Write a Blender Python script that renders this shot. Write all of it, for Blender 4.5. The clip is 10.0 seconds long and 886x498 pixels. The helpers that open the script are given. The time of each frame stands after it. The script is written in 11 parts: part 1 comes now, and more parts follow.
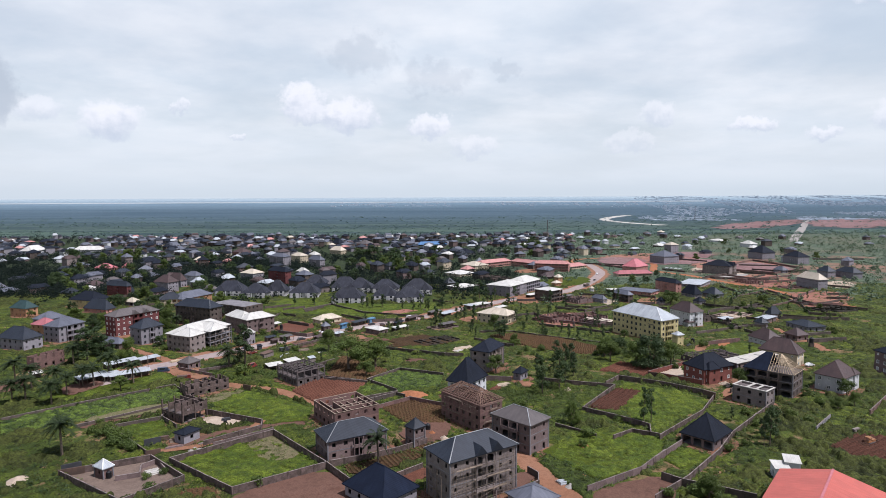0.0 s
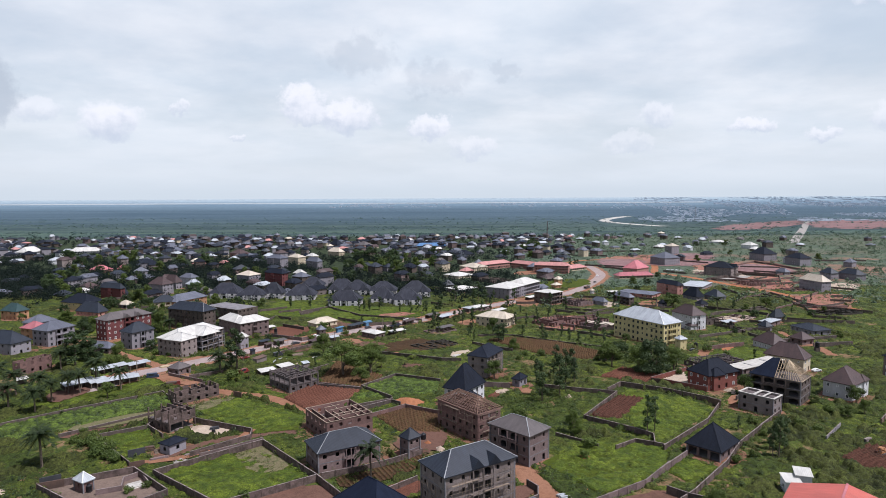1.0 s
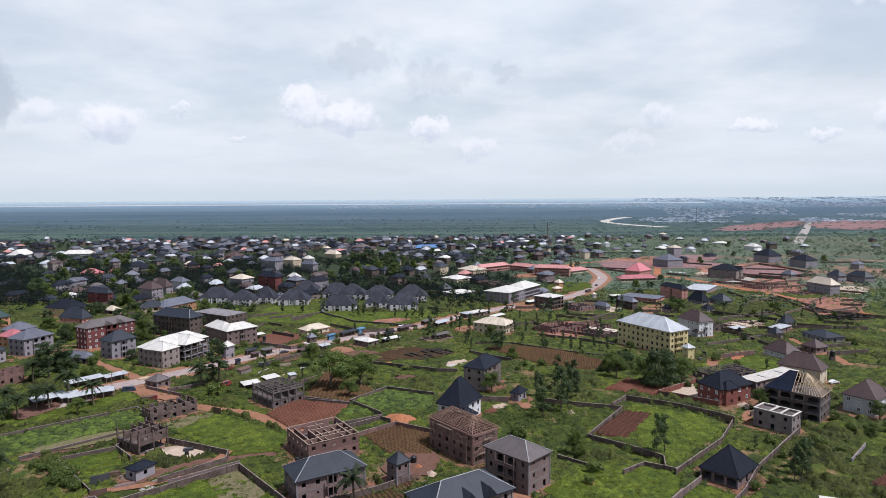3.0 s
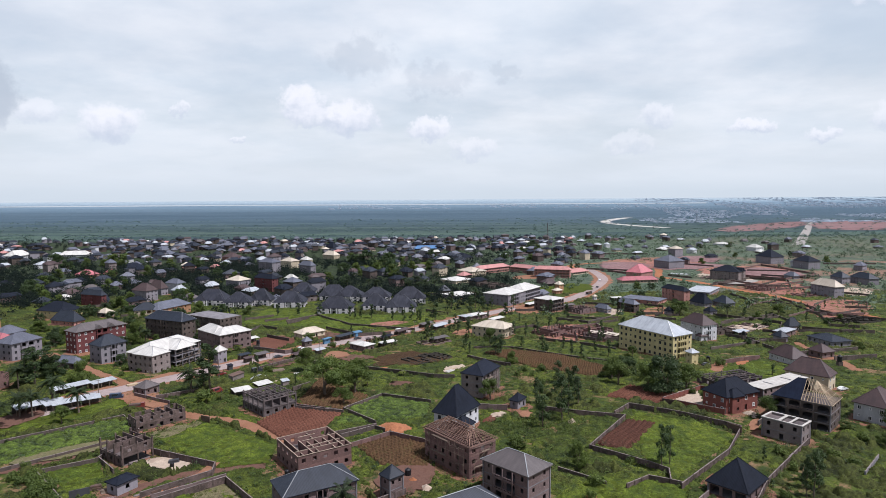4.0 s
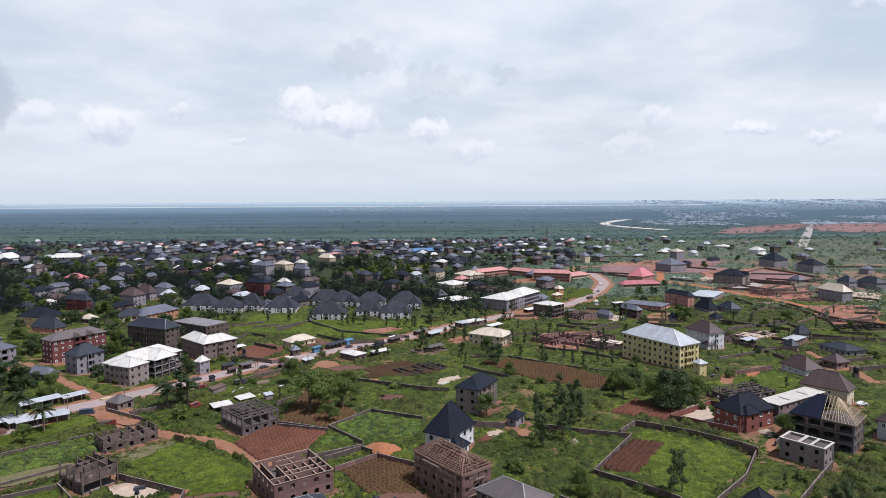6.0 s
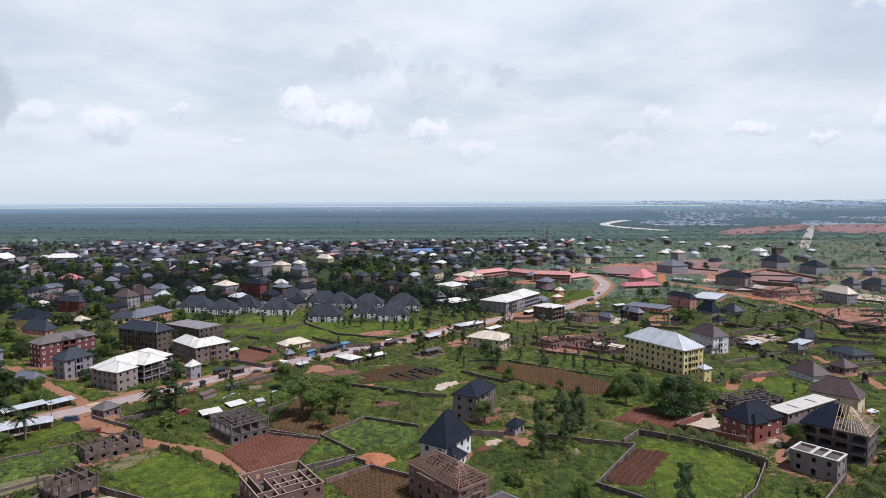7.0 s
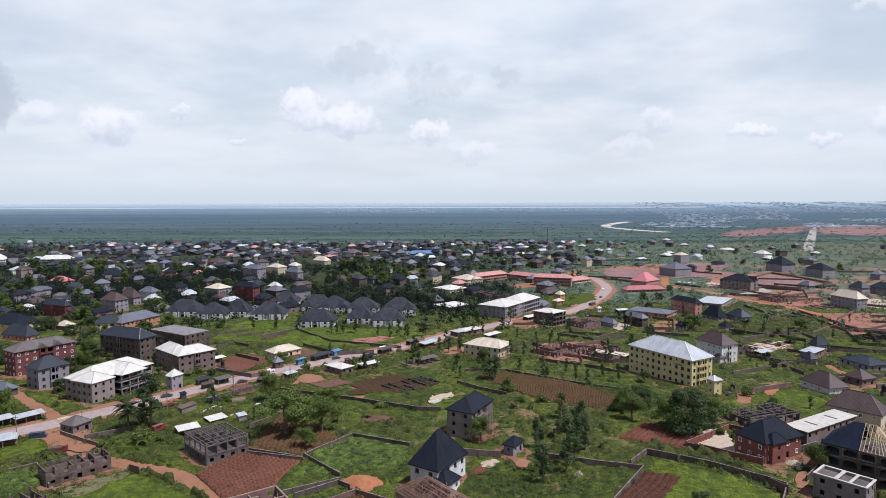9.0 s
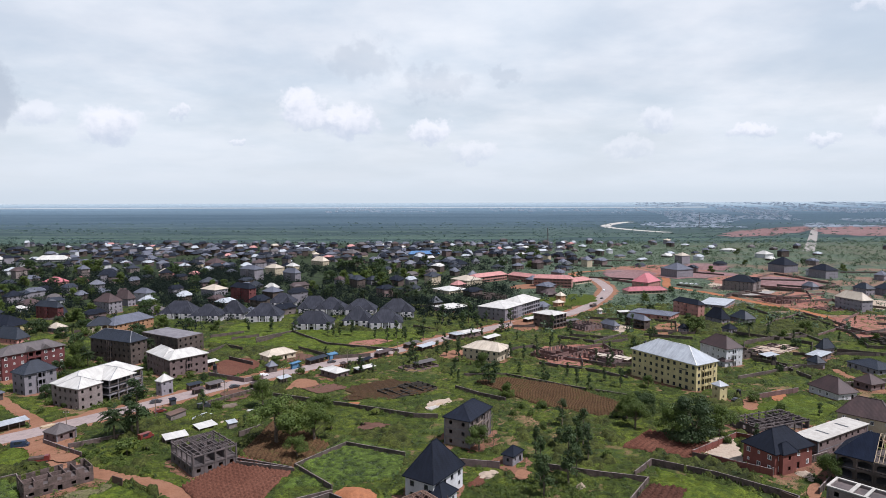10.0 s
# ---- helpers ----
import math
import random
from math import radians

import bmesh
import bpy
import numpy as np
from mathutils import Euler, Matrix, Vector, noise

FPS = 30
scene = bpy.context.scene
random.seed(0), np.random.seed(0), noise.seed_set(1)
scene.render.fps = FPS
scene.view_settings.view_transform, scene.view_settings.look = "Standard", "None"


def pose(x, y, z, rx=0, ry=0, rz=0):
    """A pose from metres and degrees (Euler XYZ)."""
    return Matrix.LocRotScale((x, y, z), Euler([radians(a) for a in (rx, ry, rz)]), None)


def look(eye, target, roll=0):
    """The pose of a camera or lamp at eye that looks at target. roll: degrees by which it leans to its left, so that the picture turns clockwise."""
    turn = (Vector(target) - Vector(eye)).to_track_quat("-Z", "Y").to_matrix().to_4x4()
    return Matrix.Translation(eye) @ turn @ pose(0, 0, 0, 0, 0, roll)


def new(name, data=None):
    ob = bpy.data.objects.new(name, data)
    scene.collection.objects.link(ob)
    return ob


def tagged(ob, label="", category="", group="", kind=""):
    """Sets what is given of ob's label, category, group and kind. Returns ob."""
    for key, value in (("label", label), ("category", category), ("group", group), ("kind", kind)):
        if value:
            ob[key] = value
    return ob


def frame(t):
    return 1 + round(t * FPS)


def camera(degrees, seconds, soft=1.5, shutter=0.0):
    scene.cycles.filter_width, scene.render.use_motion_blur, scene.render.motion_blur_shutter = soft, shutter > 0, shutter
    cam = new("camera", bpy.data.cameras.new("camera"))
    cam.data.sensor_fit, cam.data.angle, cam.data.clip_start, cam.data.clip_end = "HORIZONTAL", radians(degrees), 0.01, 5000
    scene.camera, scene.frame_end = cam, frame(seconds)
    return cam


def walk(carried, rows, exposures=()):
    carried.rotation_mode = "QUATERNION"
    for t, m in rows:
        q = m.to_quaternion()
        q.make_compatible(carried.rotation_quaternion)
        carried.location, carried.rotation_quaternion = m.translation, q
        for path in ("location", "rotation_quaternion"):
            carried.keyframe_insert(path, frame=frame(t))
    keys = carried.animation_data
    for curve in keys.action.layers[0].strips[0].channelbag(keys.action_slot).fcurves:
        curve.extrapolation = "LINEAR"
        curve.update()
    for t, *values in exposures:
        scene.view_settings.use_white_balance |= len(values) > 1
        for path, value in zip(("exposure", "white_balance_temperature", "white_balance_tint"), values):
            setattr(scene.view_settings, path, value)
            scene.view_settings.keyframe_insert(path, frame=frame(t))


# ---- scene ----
cam = camera(70.2, 10.0, soft=0.62)
PATH = [
    (0, (-0.47, 2.15, 77.75), (-0.57, 101.75, 69.05), -0.3),
    (0.5, (0.06, 5.8, 77.74), (-0.04, 105.4, 69.09), -0.3),
    (1, (0.68, 9.59, 77.74), (0.63, 109.24, 69.19), -0.3),
    (1.5, (1.33, 13.53, 77.77), (1.28, 113.18, 69.27), -0.4),
    (2, (1.97, 17.55, 77.85), (1.87, 117.2, 69.35), -0.4),
    (2.5, (2.6, 21.58, 77.92), (2.5, 121.23, 69.47), -0.4),
    (4, (4.45, 33.17, 78.32), (4.35, 132.82, 69.97), -0.4),
    (4.5, (4.99, 37.0, 78.4), (4.94, 136.65, 70.1), -0.4),
    (5, (5.54, 40.95, 78.45), (5.49, 140.65, 70.2), -0.4),
    (5.5, (6.11, 44.97, 78.49), (6.11, 144.62, 70.34), -0.4),
    (7, (7.69, 56.76, 78.54), (7.74, 156.46, 70.49), -0.3),
    (7.5, (8.27, 60.55, 78.55), (8.27, 160.25, 70.55), -0.3),
    (8, (8.85, 64.28, 78.52), (8.85, 163.98, 70.57), -0.3),
    (8.5, (9.43, 68.02, 78.48), (9.43, 167.67, 70.58), -0.2),
    (9, (9.97, 71.75, 78.47), (9.97, 171.45, 70.62), -0.2),
    (9.5, (10.46, 75.53, 78.48), (10.46, 175.18, 70.58), -0.2),
    (10, (10.99, 79.26, 78.5), (10.99, 178.96, 70.65), -0.2),
]
walk(cam, [(t, look(eye, target, roll)) for t, eye, target, roll in PATH], [(0.0, 0.3, 6100, 14.5), (10.0, 0.3, 6100, 14.5)])

# ---- sky and sun ----
SUN_EL, SUN_AZ = radians(62), radians(118)          # azimuth clockwise from +y
SUN_DIR = Vector((math.sin(SUN_AZ) * math.cos(SUN_EL), math.cos(SUN_AZ) * math.cos(SUN_EL), math.sin(SUN_EL)))


class Nodes:
    """Short hand for a node tree."""

    def __init__(self, tree):
        self.tree, self.n = tree, tree.nodes
        self.n.clear()

    def add(self, kind, ins=None, **props):
        node = self.n.new(kind)
        for k, v in props.items():
            setattr(node, k, v)
        for k, v in (ins or {}).items():
            if isinstance(v, bpy.types.NodeSocket):
                self.tree.links.new(v, node.inputs[k])
            else:
                node.inputs[k].default_value = v
        return node

    def m(self, op, a, b=0.0, clamp=False):
        node = self.add("ShaderNodeMath", {0: a, 1: b}, operation=op)
        node.use_clamp = clamp
        return node.outputs[0]

    def ramp(self, v, lo, hi, a=0.0, b=1.0, smooth=True):
        node = self.add("ShaderNodeMapRange", {0: v, 1: lo, 2: hi, 3: a, 4: b})
        node.interpolation_type = "SMOOTHSTEP" if smooth else "LINEAR"
        return node.outputs[0]

    def mix(self, f, a, b, blend="MIX"):
        node = self.add("ShaderNodeMix", data_type="RGBA", blend_type=blend)
        for i, v in ((0, f), (6, a), (7, b)):
            if isinstance(v, bpy.types.NodeSocket):
                self.tree.links.new(v, node.inputs[i])
            else:
                node.inputs[i].default_value = v if i == 0 else (*v[:3], 1)
        return node.outputs[2]

    def noise(self, vec, scale, detail=4, rough=0.55):
        return self.add("ShaderNodeTexNoise", {"Vector": vec, "Scale": scale, "Detail": detail, "Roughness": rough}).outputs[0]


def make_world():
    world = bpy.data.worlds.new("sky")
    world.use_nodes = True
    scene.world = world
    N = Nodes(world.node_tree)
    sky = N.add("ShaderNodeTexSky", sky_type="NISHITA", sun_disc=False, sun_elevation=SUN_EL, sun_rotation=SUN_AZ,
                air_density=1.2, dust_density=2.0, ozone_density=1.5)
    blue = N.mix(1.0, sky.outputs[0], (0.098, 0.098, 0.098), "MULTIPLY")
    way = N.add("ShaderNodeTexCoord").outputs["Generated"]
    xyz = N.add("ShaderNodeSeparateXYZ", {0: way}).outputs
    up = N.m("MAXIMUM", xyz[2], 0.0)
    az = N.m("DIVIDE", xyz[0], N.m("MAXIMUM", xyz[1], 0.05))
    el = N.m("DIVIDE", xyz[2], N.m("MAXIMUM", xyz[1], 0.05))
    # thin high sheet of cloud
    deck = N.add("ShaderNodeCombineXYZ", {0: N.m("DIVIDE", xyz[0], N.m("ADD", up, 0.18)),
                                          1: N.m("DIVIDE", xyz[1], N.m("ADD", up, 0.18)), 2: 0.0}).outputs[0]
    veil = N.noise(deck, 0.7, 6, 0.55)
    veil2 = N.noise(deck, 1.7, 6, 0.55)
    cover = N.ramp(N.m("ADD", N.m("MULTIPLY", veil, 0.75), N.m("MULTIPLY", veil2, 0.25)), 0.34, 0.62, 0.64, 0.97)
    # the sheet thins towards the zenith and shows the blue
    cover = N.m("MULTIPLY", cover, N.ramp(up, 0.31, 0.62, 1.0, 0.15))
    veil_col = N.mix(N.ramp(veil2, 0.3, 0.7), (0.775, 0.845, 0.880), (0.915, 0.94, 0.938))
    col = N.mix(cover, blue, veil_col)
    # pale haze low over the land
    low = N.ramp(up, 0.0, 0.16, 0.9, 0.0)
    col = N.mix(low, col, (0.738, 0.795, 0.818))
    edge = N.ramp(up, 0.0, 0.03, 0.55, 0.0)
    col = N.mix(edge, col, (0.60, 0.68, 0.72))
    # heaped clouds: azimuth, elevation, half width, half height, weight
    warp = N.noise(way, 42, 7, 0.62)
    warp2 = N.noise(N.add("ShaderNodeVectorMath", {0: way, 1: (4.1, 2.2, 7.3)}, operation="ADD").outputs[0], 42, 7, 0.62)
    fine = N.noise(way, 60, 5, 0.6)
    for a, e, w, h, k in ((-0.525, 0.120, 0.055, 0.038, 0.9), (-0.63, 0.138, 0.045, 0.022, 0.5), (-0.22, 0.145, 0.042, 0.032, 0.95), (-0.145, 0.122, 0.050, 0.032, 0.9), (-0.19, 0.125, 0.06, 0.02, 0.7),
                          (-0.022, 0.106, 0.036, 0.024, 0.85), (-0.408, 0.139, 0.018, 0.014, 0.65), (0.335, 0.125, 0.034, 0.024, 0.55), (0.05, 0.075, 0.045, 0.022, 0.5),
                          (0.485, 0.104, 0.045, 0.017, 0.85), (0.60, 0.094, 0.036, 0.013, 0.7), (0.29, 0.08, 0.05, 0.02, 0.4), (-0.32, 0.089, 0.016, 0.008, 0.6),
                          (0.70, 0.12, 0.04, 0.024, 0.6), (0.67, 0.295, 0.03, 0.012, 0.5)):
        dx = N.m("DIVIDE", N.m("ADD", N.m("SUBTRACT", az, a), N.m("MULTIPLY", N.m("SUBTRACT", warp, 0.5), 0.07)), w)
        dy = N.m("DIVIDE", N.m("ADD", N.m("SUBTRACT", el, e), N.m("MULTIPLY", N.m("SUBTRACT", warp2, 0.5), 0.05)), h)
        d = N.m("ADD", N.m("MULTIPLY", dx, dx), N.m("MULTIPLY", dy, dy))
        front = N.ramp(xyz[1], 0.3, 0.5)
        mask = N.m("MULTIPLY", N.m("MULTIPLY", N.ramp(d, 1.0, 0.3), k), front)
        body = N.mix(N.ramp(N.m("ADD", dy, N.m("MULTIPLY", fine, 1.2)), -0.3, 1.1), (0.62, 0.68, 0.755), (0.95, 0.955, 0.965))
        col = N.mix(mask, col, body)
    # a few grey wisps above them
    for a, e, w, h, k in ((-0.125, 0.215, 0.06, 0.035, 0.4), (-0.012, 0.18, 0.06, 0.028, 0.35), (0.095, 0.19, 0.03, 0.016, 0.3), (-0.70, 0.165, 0.05, 0.06, 0.75)):
        dx = N.m("DIVIDE", N.m("ADD", N.m("SUBTRACT", az, a), N.m("MULTIPLY", N.m("SUBTRACT", warp, 0.5), 0.1)), w)
        dy = N.m("DIVIDE", N.m("ADD", N.m("SUBTRACT", el, e), N.m("MULTIPLY", N.m("SUBTRACT", warp2, 0.5), 0.08)), h)
        d = N.m("ADD", N.m("MULTIPLY", dx, dx), N.m("MULTIPLY", dy, dy))
        mask = N.m("MULTIPLY", N.m("MULTIPLY", N.ramp(d, 1.2, 0.1), k), N.ramp(xyz[1], 0.3, 0.5))
        col = N.mix(mask, col, (0.50, 0.56, 0.62))
    bg = N.add("ShaderNodeBackground", {"Color": col, "Strength": 0.81})
    N.add("ShaderNodeOutputWorld", {0: bg.outputs[0]})


make_world()
sun = new("sun", bpy.data.lights.new("sun", "SUN"))
sun.data.energy, sun.data.angle, sun.data.color = 4.9, radians(0.6), (1.0, 0.98, 0.965)
sun.matrix_world = look(SUN_DIR * 500, (0, 0, 0))
scene.view_settings.exposure = 0.0

# ---- the lie of the land, its far rise fitted to the horizon in view ----
LAND = ((-600, 0), (260, 0), (300, -1.2), (370, -4.5), (470, -7.5), (600, -10), (800, -11), (1100, -15), (1500, -21),
        (2000, -28), (2600, -33), (3200, -22), (4000, 8), (4900, 52))
LAND_Y, LAND_Z = [p[0] for p in LAND], [p[1] for p in LAND]


def gz(y):
    return np.interp(y, LAND_Y, LAND_Z)


# ---- materials ----
def surface(name, col, col2=None, rough=0.85, metal=0.0, var=0.22, big=0.25, small=3.0, bump=0.3, ribs=0.0, blocks=None, tint=0.12, streak=0.0, spec=0.3):
    """A worn surface: colour drifting at two scales, fine relief, and ribs or block courses at true size."""
    mt = bpy.data.materials.new(name)
    mt.use_nodes = True
    N = Nodes(mt.node_tree)
    tc = N.add("ShaderNodeTexCoord")
    obj, uv = tc.outputs["Object"], tc.outputs["UV"]
    info = N.add("ShaderNodeObjectInfo").outputs["Random"]
    shift = N.add("ShaderNodeVectorMath", {0: obj, 1: N.add("ShaderNodeCombineXYZ", {0: N.m("MULTIPLY", info, 91.0), 1: N.m("MULTIPLY", info, 37.0), 2: 0.0}).outputs[0]}, operation="ADD").outputs[0]
    n1, n2 = N.noise(shift, big, 5, 0.6), N.noise(shift, small, 4, 0.65)
    c2 = col2 or tuple(c * 0.72 for c in col)
    c = N.mix(N.ramp(n1, 0.36, 0.66), col, c2)
    val = N.m("ADD", N.m("MULTIPLY", N.m("SUBTRACT", n2, 0.5), 2 * var), 1.0)
    val = N.m("MULTIPLY", val, N.m("ADD", N.m("MULTIPLY", info, 2 * tint), 1 - tint))
    height = n2
    if streak:
        st = N.noise(N.add("ShaderNodeMapping", {0: uv, 3: (1.3, 0.22, 1)}).outputs[0], 1.0, 4, 0.6)
        streak *= 1.0 if ribs else 0.45
        val = N.m("MULTIPLY", val, N.ramp(st, 0.3, 0.7, 1 - streak, 1 + streak * 0.5))
    if ribs:
        u = N.add("ShaderNodeSeparateXYZ", {0: uv}).outputs[0]
        wave = N.m("SINE", N.m("MULTIPLY", u, 2 * math.pi / ribs))
        height = N.m("ADD", N.m("MULTIPLY", wave, 0.6), N.m("MULTIPLY", n2, 0.3))
        sheet = N.add("ShaderNodeTexWhiteNoise", {0: N.add("ShaderNodeCombineXYZ", {0: N.m("FLOOR", N.m("DIVIDE", u, ribs * 3)), 1: 0.0, 2: info}).outputs[0]}, noise_dimensions="3D").outputs[0]
        val = N.m("MULTIPLY", val, N.ramp(sheet, 0, 1, 0.93, 1.05, False))
        # rib troughs are darkened in the colour too, as groove shade
        val = N.m("MULTIPLY", val, N.ramp(wave, -1, 1, 0.95, 1.03, False))
    if blocks:
        br = N.add("ShaderNodeTexBrick", {"Vector": uv, "Color1": (1, 1, 1, 1), "Color2": (0.78, 0.78, 0.78, 1), "Mortar": (0.62, 0.6, 0.58, 1), "Scale": 1.0,
                                          "Mortar Size": 0.012, "Brick Width": blocks[0], "Row Height": blocks[1], "Mortar Smooth": 0.2, "Bias": -0.2})
        c = N.mix(0.8, c, br.outputs[0], "MULTIPLY")
        height = N.m("SUBTRACT", N.m("MULTIPLY", n2, 0.4), br.outputs[1])
    c = N.mix(1.0, c, N.add("ShaderNodeCombineXYZ", {0: val, 1: val, 2: val}).outputs[0], "MULTIPLY")
    nb = N.add("ShaderNodeBump", {"Strength": bump, "Distance": 0.05, "Height": height})
    bs = N.add("ShaderNodeBsdfPrincipled", {"Base Color": c, "Roughness": rough, "Metallic": metal, "Normal": nb.outputs[0], "Specular IOR Level": spec})
    N.add("ShaderNodeOutputMaterial", {0: bs.outputs[0]})
    return mt


def foliage(name, col, col2, rough=0.6, thin=0.25):
    """Leaves: tint by clump, some light let through."""
    mt = bpy.data.materials.new(name)
    mt.use_nodes = True
    N = Nodes(mt.node_tree)
    geo = N.add("ShaderNodeNewGeometry")
    isl = geo.outputs["Random Per Island"]
    info = N.add("ShaderNodeObjectInfo").outputs["Random"]
    big = N.noise(geo.outputs["Position"], 0.06, 4, 0.6)
    c = N.mix(N.m("ADD", N.m("MULTIPLY", isl, 0.55), N.m("MULTIPLY", N.ramp(big, 0.35, 0.65), 0.45)), col, col2)
    val = N.m("ADD", N.m("MULTIPLY", info, 0.3), 0.85)
    c = N.mix(1.0, c, N.add("ShaderNodeCombineXYZ", {0: val, 1: val, 2: val}).outputs[0], "MULTIPLY")
    bs = N.add("ShaderNodeBsdfPrincipled", {"Base Color": c, "Roughness": rough, "Specular IOR Level": 0.25})
    tr = N.add("ShaderNodeBsdfTranslucent", {"Color": c})
    sh = N.add("ShaderNodeMixShader", {0: thin, 1: bs.outputs[0], 2: tr.outputs[0]})
    N.add("ShaderNodeOutputMaterial", {0: sh.outputs[0]})
    return mt


def earth(name, cols, scales=(0.03, 0.35, 2.5), bump=0.35, ridge=0.0, grain=0.32):
    """Open ground: up to three colours drifting into one another, with ridges if tilled."""
    mt = bpy.data.materials.new(name)
    mt.use_nodes = True
    N = Nodes(mt.node_tree)
    pos = N.add("ShaderNodeNewGeometry").outputs["Position"]
    a, b, d = (N.noise(pos, s, 5, 0.6) for s in scales)
    c = N.mix(N.ramp(a, 0.4, 0.6), cols[0], cols[1])
    c = N.mix(N.ramp(N.m("ADD", N.m("MULTIPLY", a, 0.4), N.m("MULTIPLY", b, 0.6)), 0.5, 0.64), c, cols[2])
    val = N.ramp(d, 0.3, 0.7, 1 - grain, 1 + 0.8 * grain)
    val = N.m("MULTIPLY", val, N.ramp(b, 0.3, 0.7, 0.85, 1.15))
    height = N.m("ADD", d, b)
    if ridge:
        uv = N.add("ShaderNodeTexCoord").outputs["UV"]
        w = N.m("SINE", N.m("ADD", N.m("MULTIPLY", N.add("ShaderNodeSeparateXYZ", {0: uv}).outputs[0], 2 * math.pi / ridge), N.m("MULTIPLY", b, 3.0)))
        # shading is put into the colour: dark furrows, lighter ridge tops
        val = N.m("MULTIPLY", val, N.ramp(w, -1, 1, 0.7, 1.15, False))
        height = N.m("ADD", height, N.m("MULTIPLY", w, 1.2))
    c = N.mix(1.0, c, N.add("ShaderNodeCombineXYZ", {0: val, 1: val, 2: val}).outputs[0], "MULTIPLY")
    nb = N.add("ShaderNodeBump", {"Strength": bump, "Distance": 0.25, "Height": height})
    bs = N.add("ShaderNodeBsdfPrincipled", {"Base Color": c, "Roughness": 0.95, "Normal": nb.outputs[0], "Specular IOR Level": 0.1})
    N.add("ShaderNodeOutputMaterial", {0: bs.outputs[0]})
    return mt


def open_land():
    """The ground sheet: weedy grass and bare patches in the town, bush and marsh beyond it, distance haze in the far
    colours.
    """
    mt = bpy.data.materials.new("open_land")
    mt.use_nodes = True
    N = Nodes(mt.node_tree)
    pos = N.add("ShaderNodeNewGeometry").outputs["Position"]
    y = N.add("ShaderNodeSeparateXYZ", {0: pos}).outputs[1]
    x = N.add("ShaderNodeSeparateXYZ", {0: pos}).outputs[0]
    a, b, d, e = N.noise(pos, 0.018, 5, 0.6), N.noise(pos, 0.11, 5, 0.6), N.noise(pos, 0.7, 5, 0.65), N.noise(pos, 3.0, 3, 0.6)
    near = N.mix(N.ramp(b, 0.38, 0.6), (0.028, 0.041, 0.009), (0.070, 0.092, 0.015))
    near = N.mix(N.ramp(d, 0.42, 0.68), near, (0.022, 0.032, 0.014))
    bare = N.ramp(N.m("ADD", N.m("MULTIPLY", a, 0.5), N.m("MULTIPLY", b, 0.5)), 0.49, 0.57, 0.0, 0.8)
    near = N.mix(bare, near, (0.17, 0.100, 0.060))
    # scrub between the houses towards the town, cloud shade put into the left's colour
    town = N.mix(N.ramp(b, 0.4, 0.6), (0.015, 0.022, 0.011), (0.030, 0.042, 0.018))
    scrub = N.mix(N.ramp(b, 0.4, 0.6), (0.046, 0.064, 0.046), (0.080, 0.102, 0.066))
    town = N.mix(N.ramp(N.m("SUBTRACT", x, N.m("MULTIPLY", y, 0.06)), -20.0, 90.0), town, scrub)
    town = N.mix(N.ramp(d, 0.58, 0.72, 0.0, 0.5), town, (0.075, 0.058, 0.046))
    red = N.m("MULTIPLY", N.ramp(N.m("SUBTRACT", x, N.m("MULTIPLY", y, 0.28)), 20.0, 160.0), N.ramp(N.noise(pos, 0.013, 5, 0.65), 0.46, 0.57, 0.0, 0.75))
    red = N.m("MULTIPLY", red, N.ramp(y, 820.0, 1000.0, 1.0, 0.2))
    town = N.mix(red, town, (0.20, 0.108, 0.078))
    col = N.mix(N.ramp(N.m("ADD", y, N.m("MULTIPLY", a, 160)), 520, 640), near, town)
    # the flood plain: long bands of bush, grass and wet ground, blue haze mixed in
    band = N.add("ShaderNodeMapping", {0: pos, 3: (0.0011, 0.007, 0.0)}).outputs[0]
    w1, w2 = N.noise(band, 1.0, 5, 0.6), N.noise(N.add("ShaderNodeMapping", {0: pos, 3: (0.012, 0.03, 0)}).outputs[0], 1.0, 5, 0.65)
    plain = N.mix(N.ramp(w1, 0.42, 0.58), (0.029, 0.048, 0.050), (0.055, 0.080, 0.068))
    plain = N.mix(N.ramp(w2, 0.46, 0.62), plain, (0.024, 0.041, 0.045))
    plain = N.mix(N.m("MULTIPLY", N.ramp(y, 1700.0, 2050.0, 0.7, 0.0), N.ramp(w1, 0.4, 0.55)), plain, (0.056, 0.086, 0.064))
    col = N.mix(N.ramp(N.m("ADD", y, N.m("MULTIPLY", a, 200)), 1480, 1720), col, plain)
    # blue distance haze over the far flats, put into the ground colour
    hazed_flats = N.mix(N.ramp(w1, 0.35, 0.65), (0.043, 0.070, 0.092), (0.056, 0.085, 0.108))
    col = N.mix(N.ramp(y, 2000, 3300), col, hazed_flats)
    # paler still towards the horizon, where thicker haze is painted in
    haze_rim = N.mix(N.ramp(w1, 0.35, 0.65), (0.125, 0.180, 0.225), (0.150, 0.208, 0.252))
    col = N.mix(N.ramp(y, 3300, 4700), col, haze_rim)
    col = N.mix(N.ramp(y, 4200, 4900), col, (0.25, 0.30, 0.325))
    val = N.m("MULTIPLY", N.ramp(d, 0.3, 0.7, 0.7, 1.28), N.ramp(e, 0.3, 0.7, 0.8, 1.2))
    col = N.mix(1.0, col, N.add("ShaderNodeCombineXYZ", {0: val, 1: val, 2: val}).outputs[0], "MULTIPLY")
    nb = N.add("ShaderNodeBump", {"Strength": 0.7, "Distance": 0.4, "Height": N.m("ADD", d, N.m("MULTIPLY", e, 0.4))})
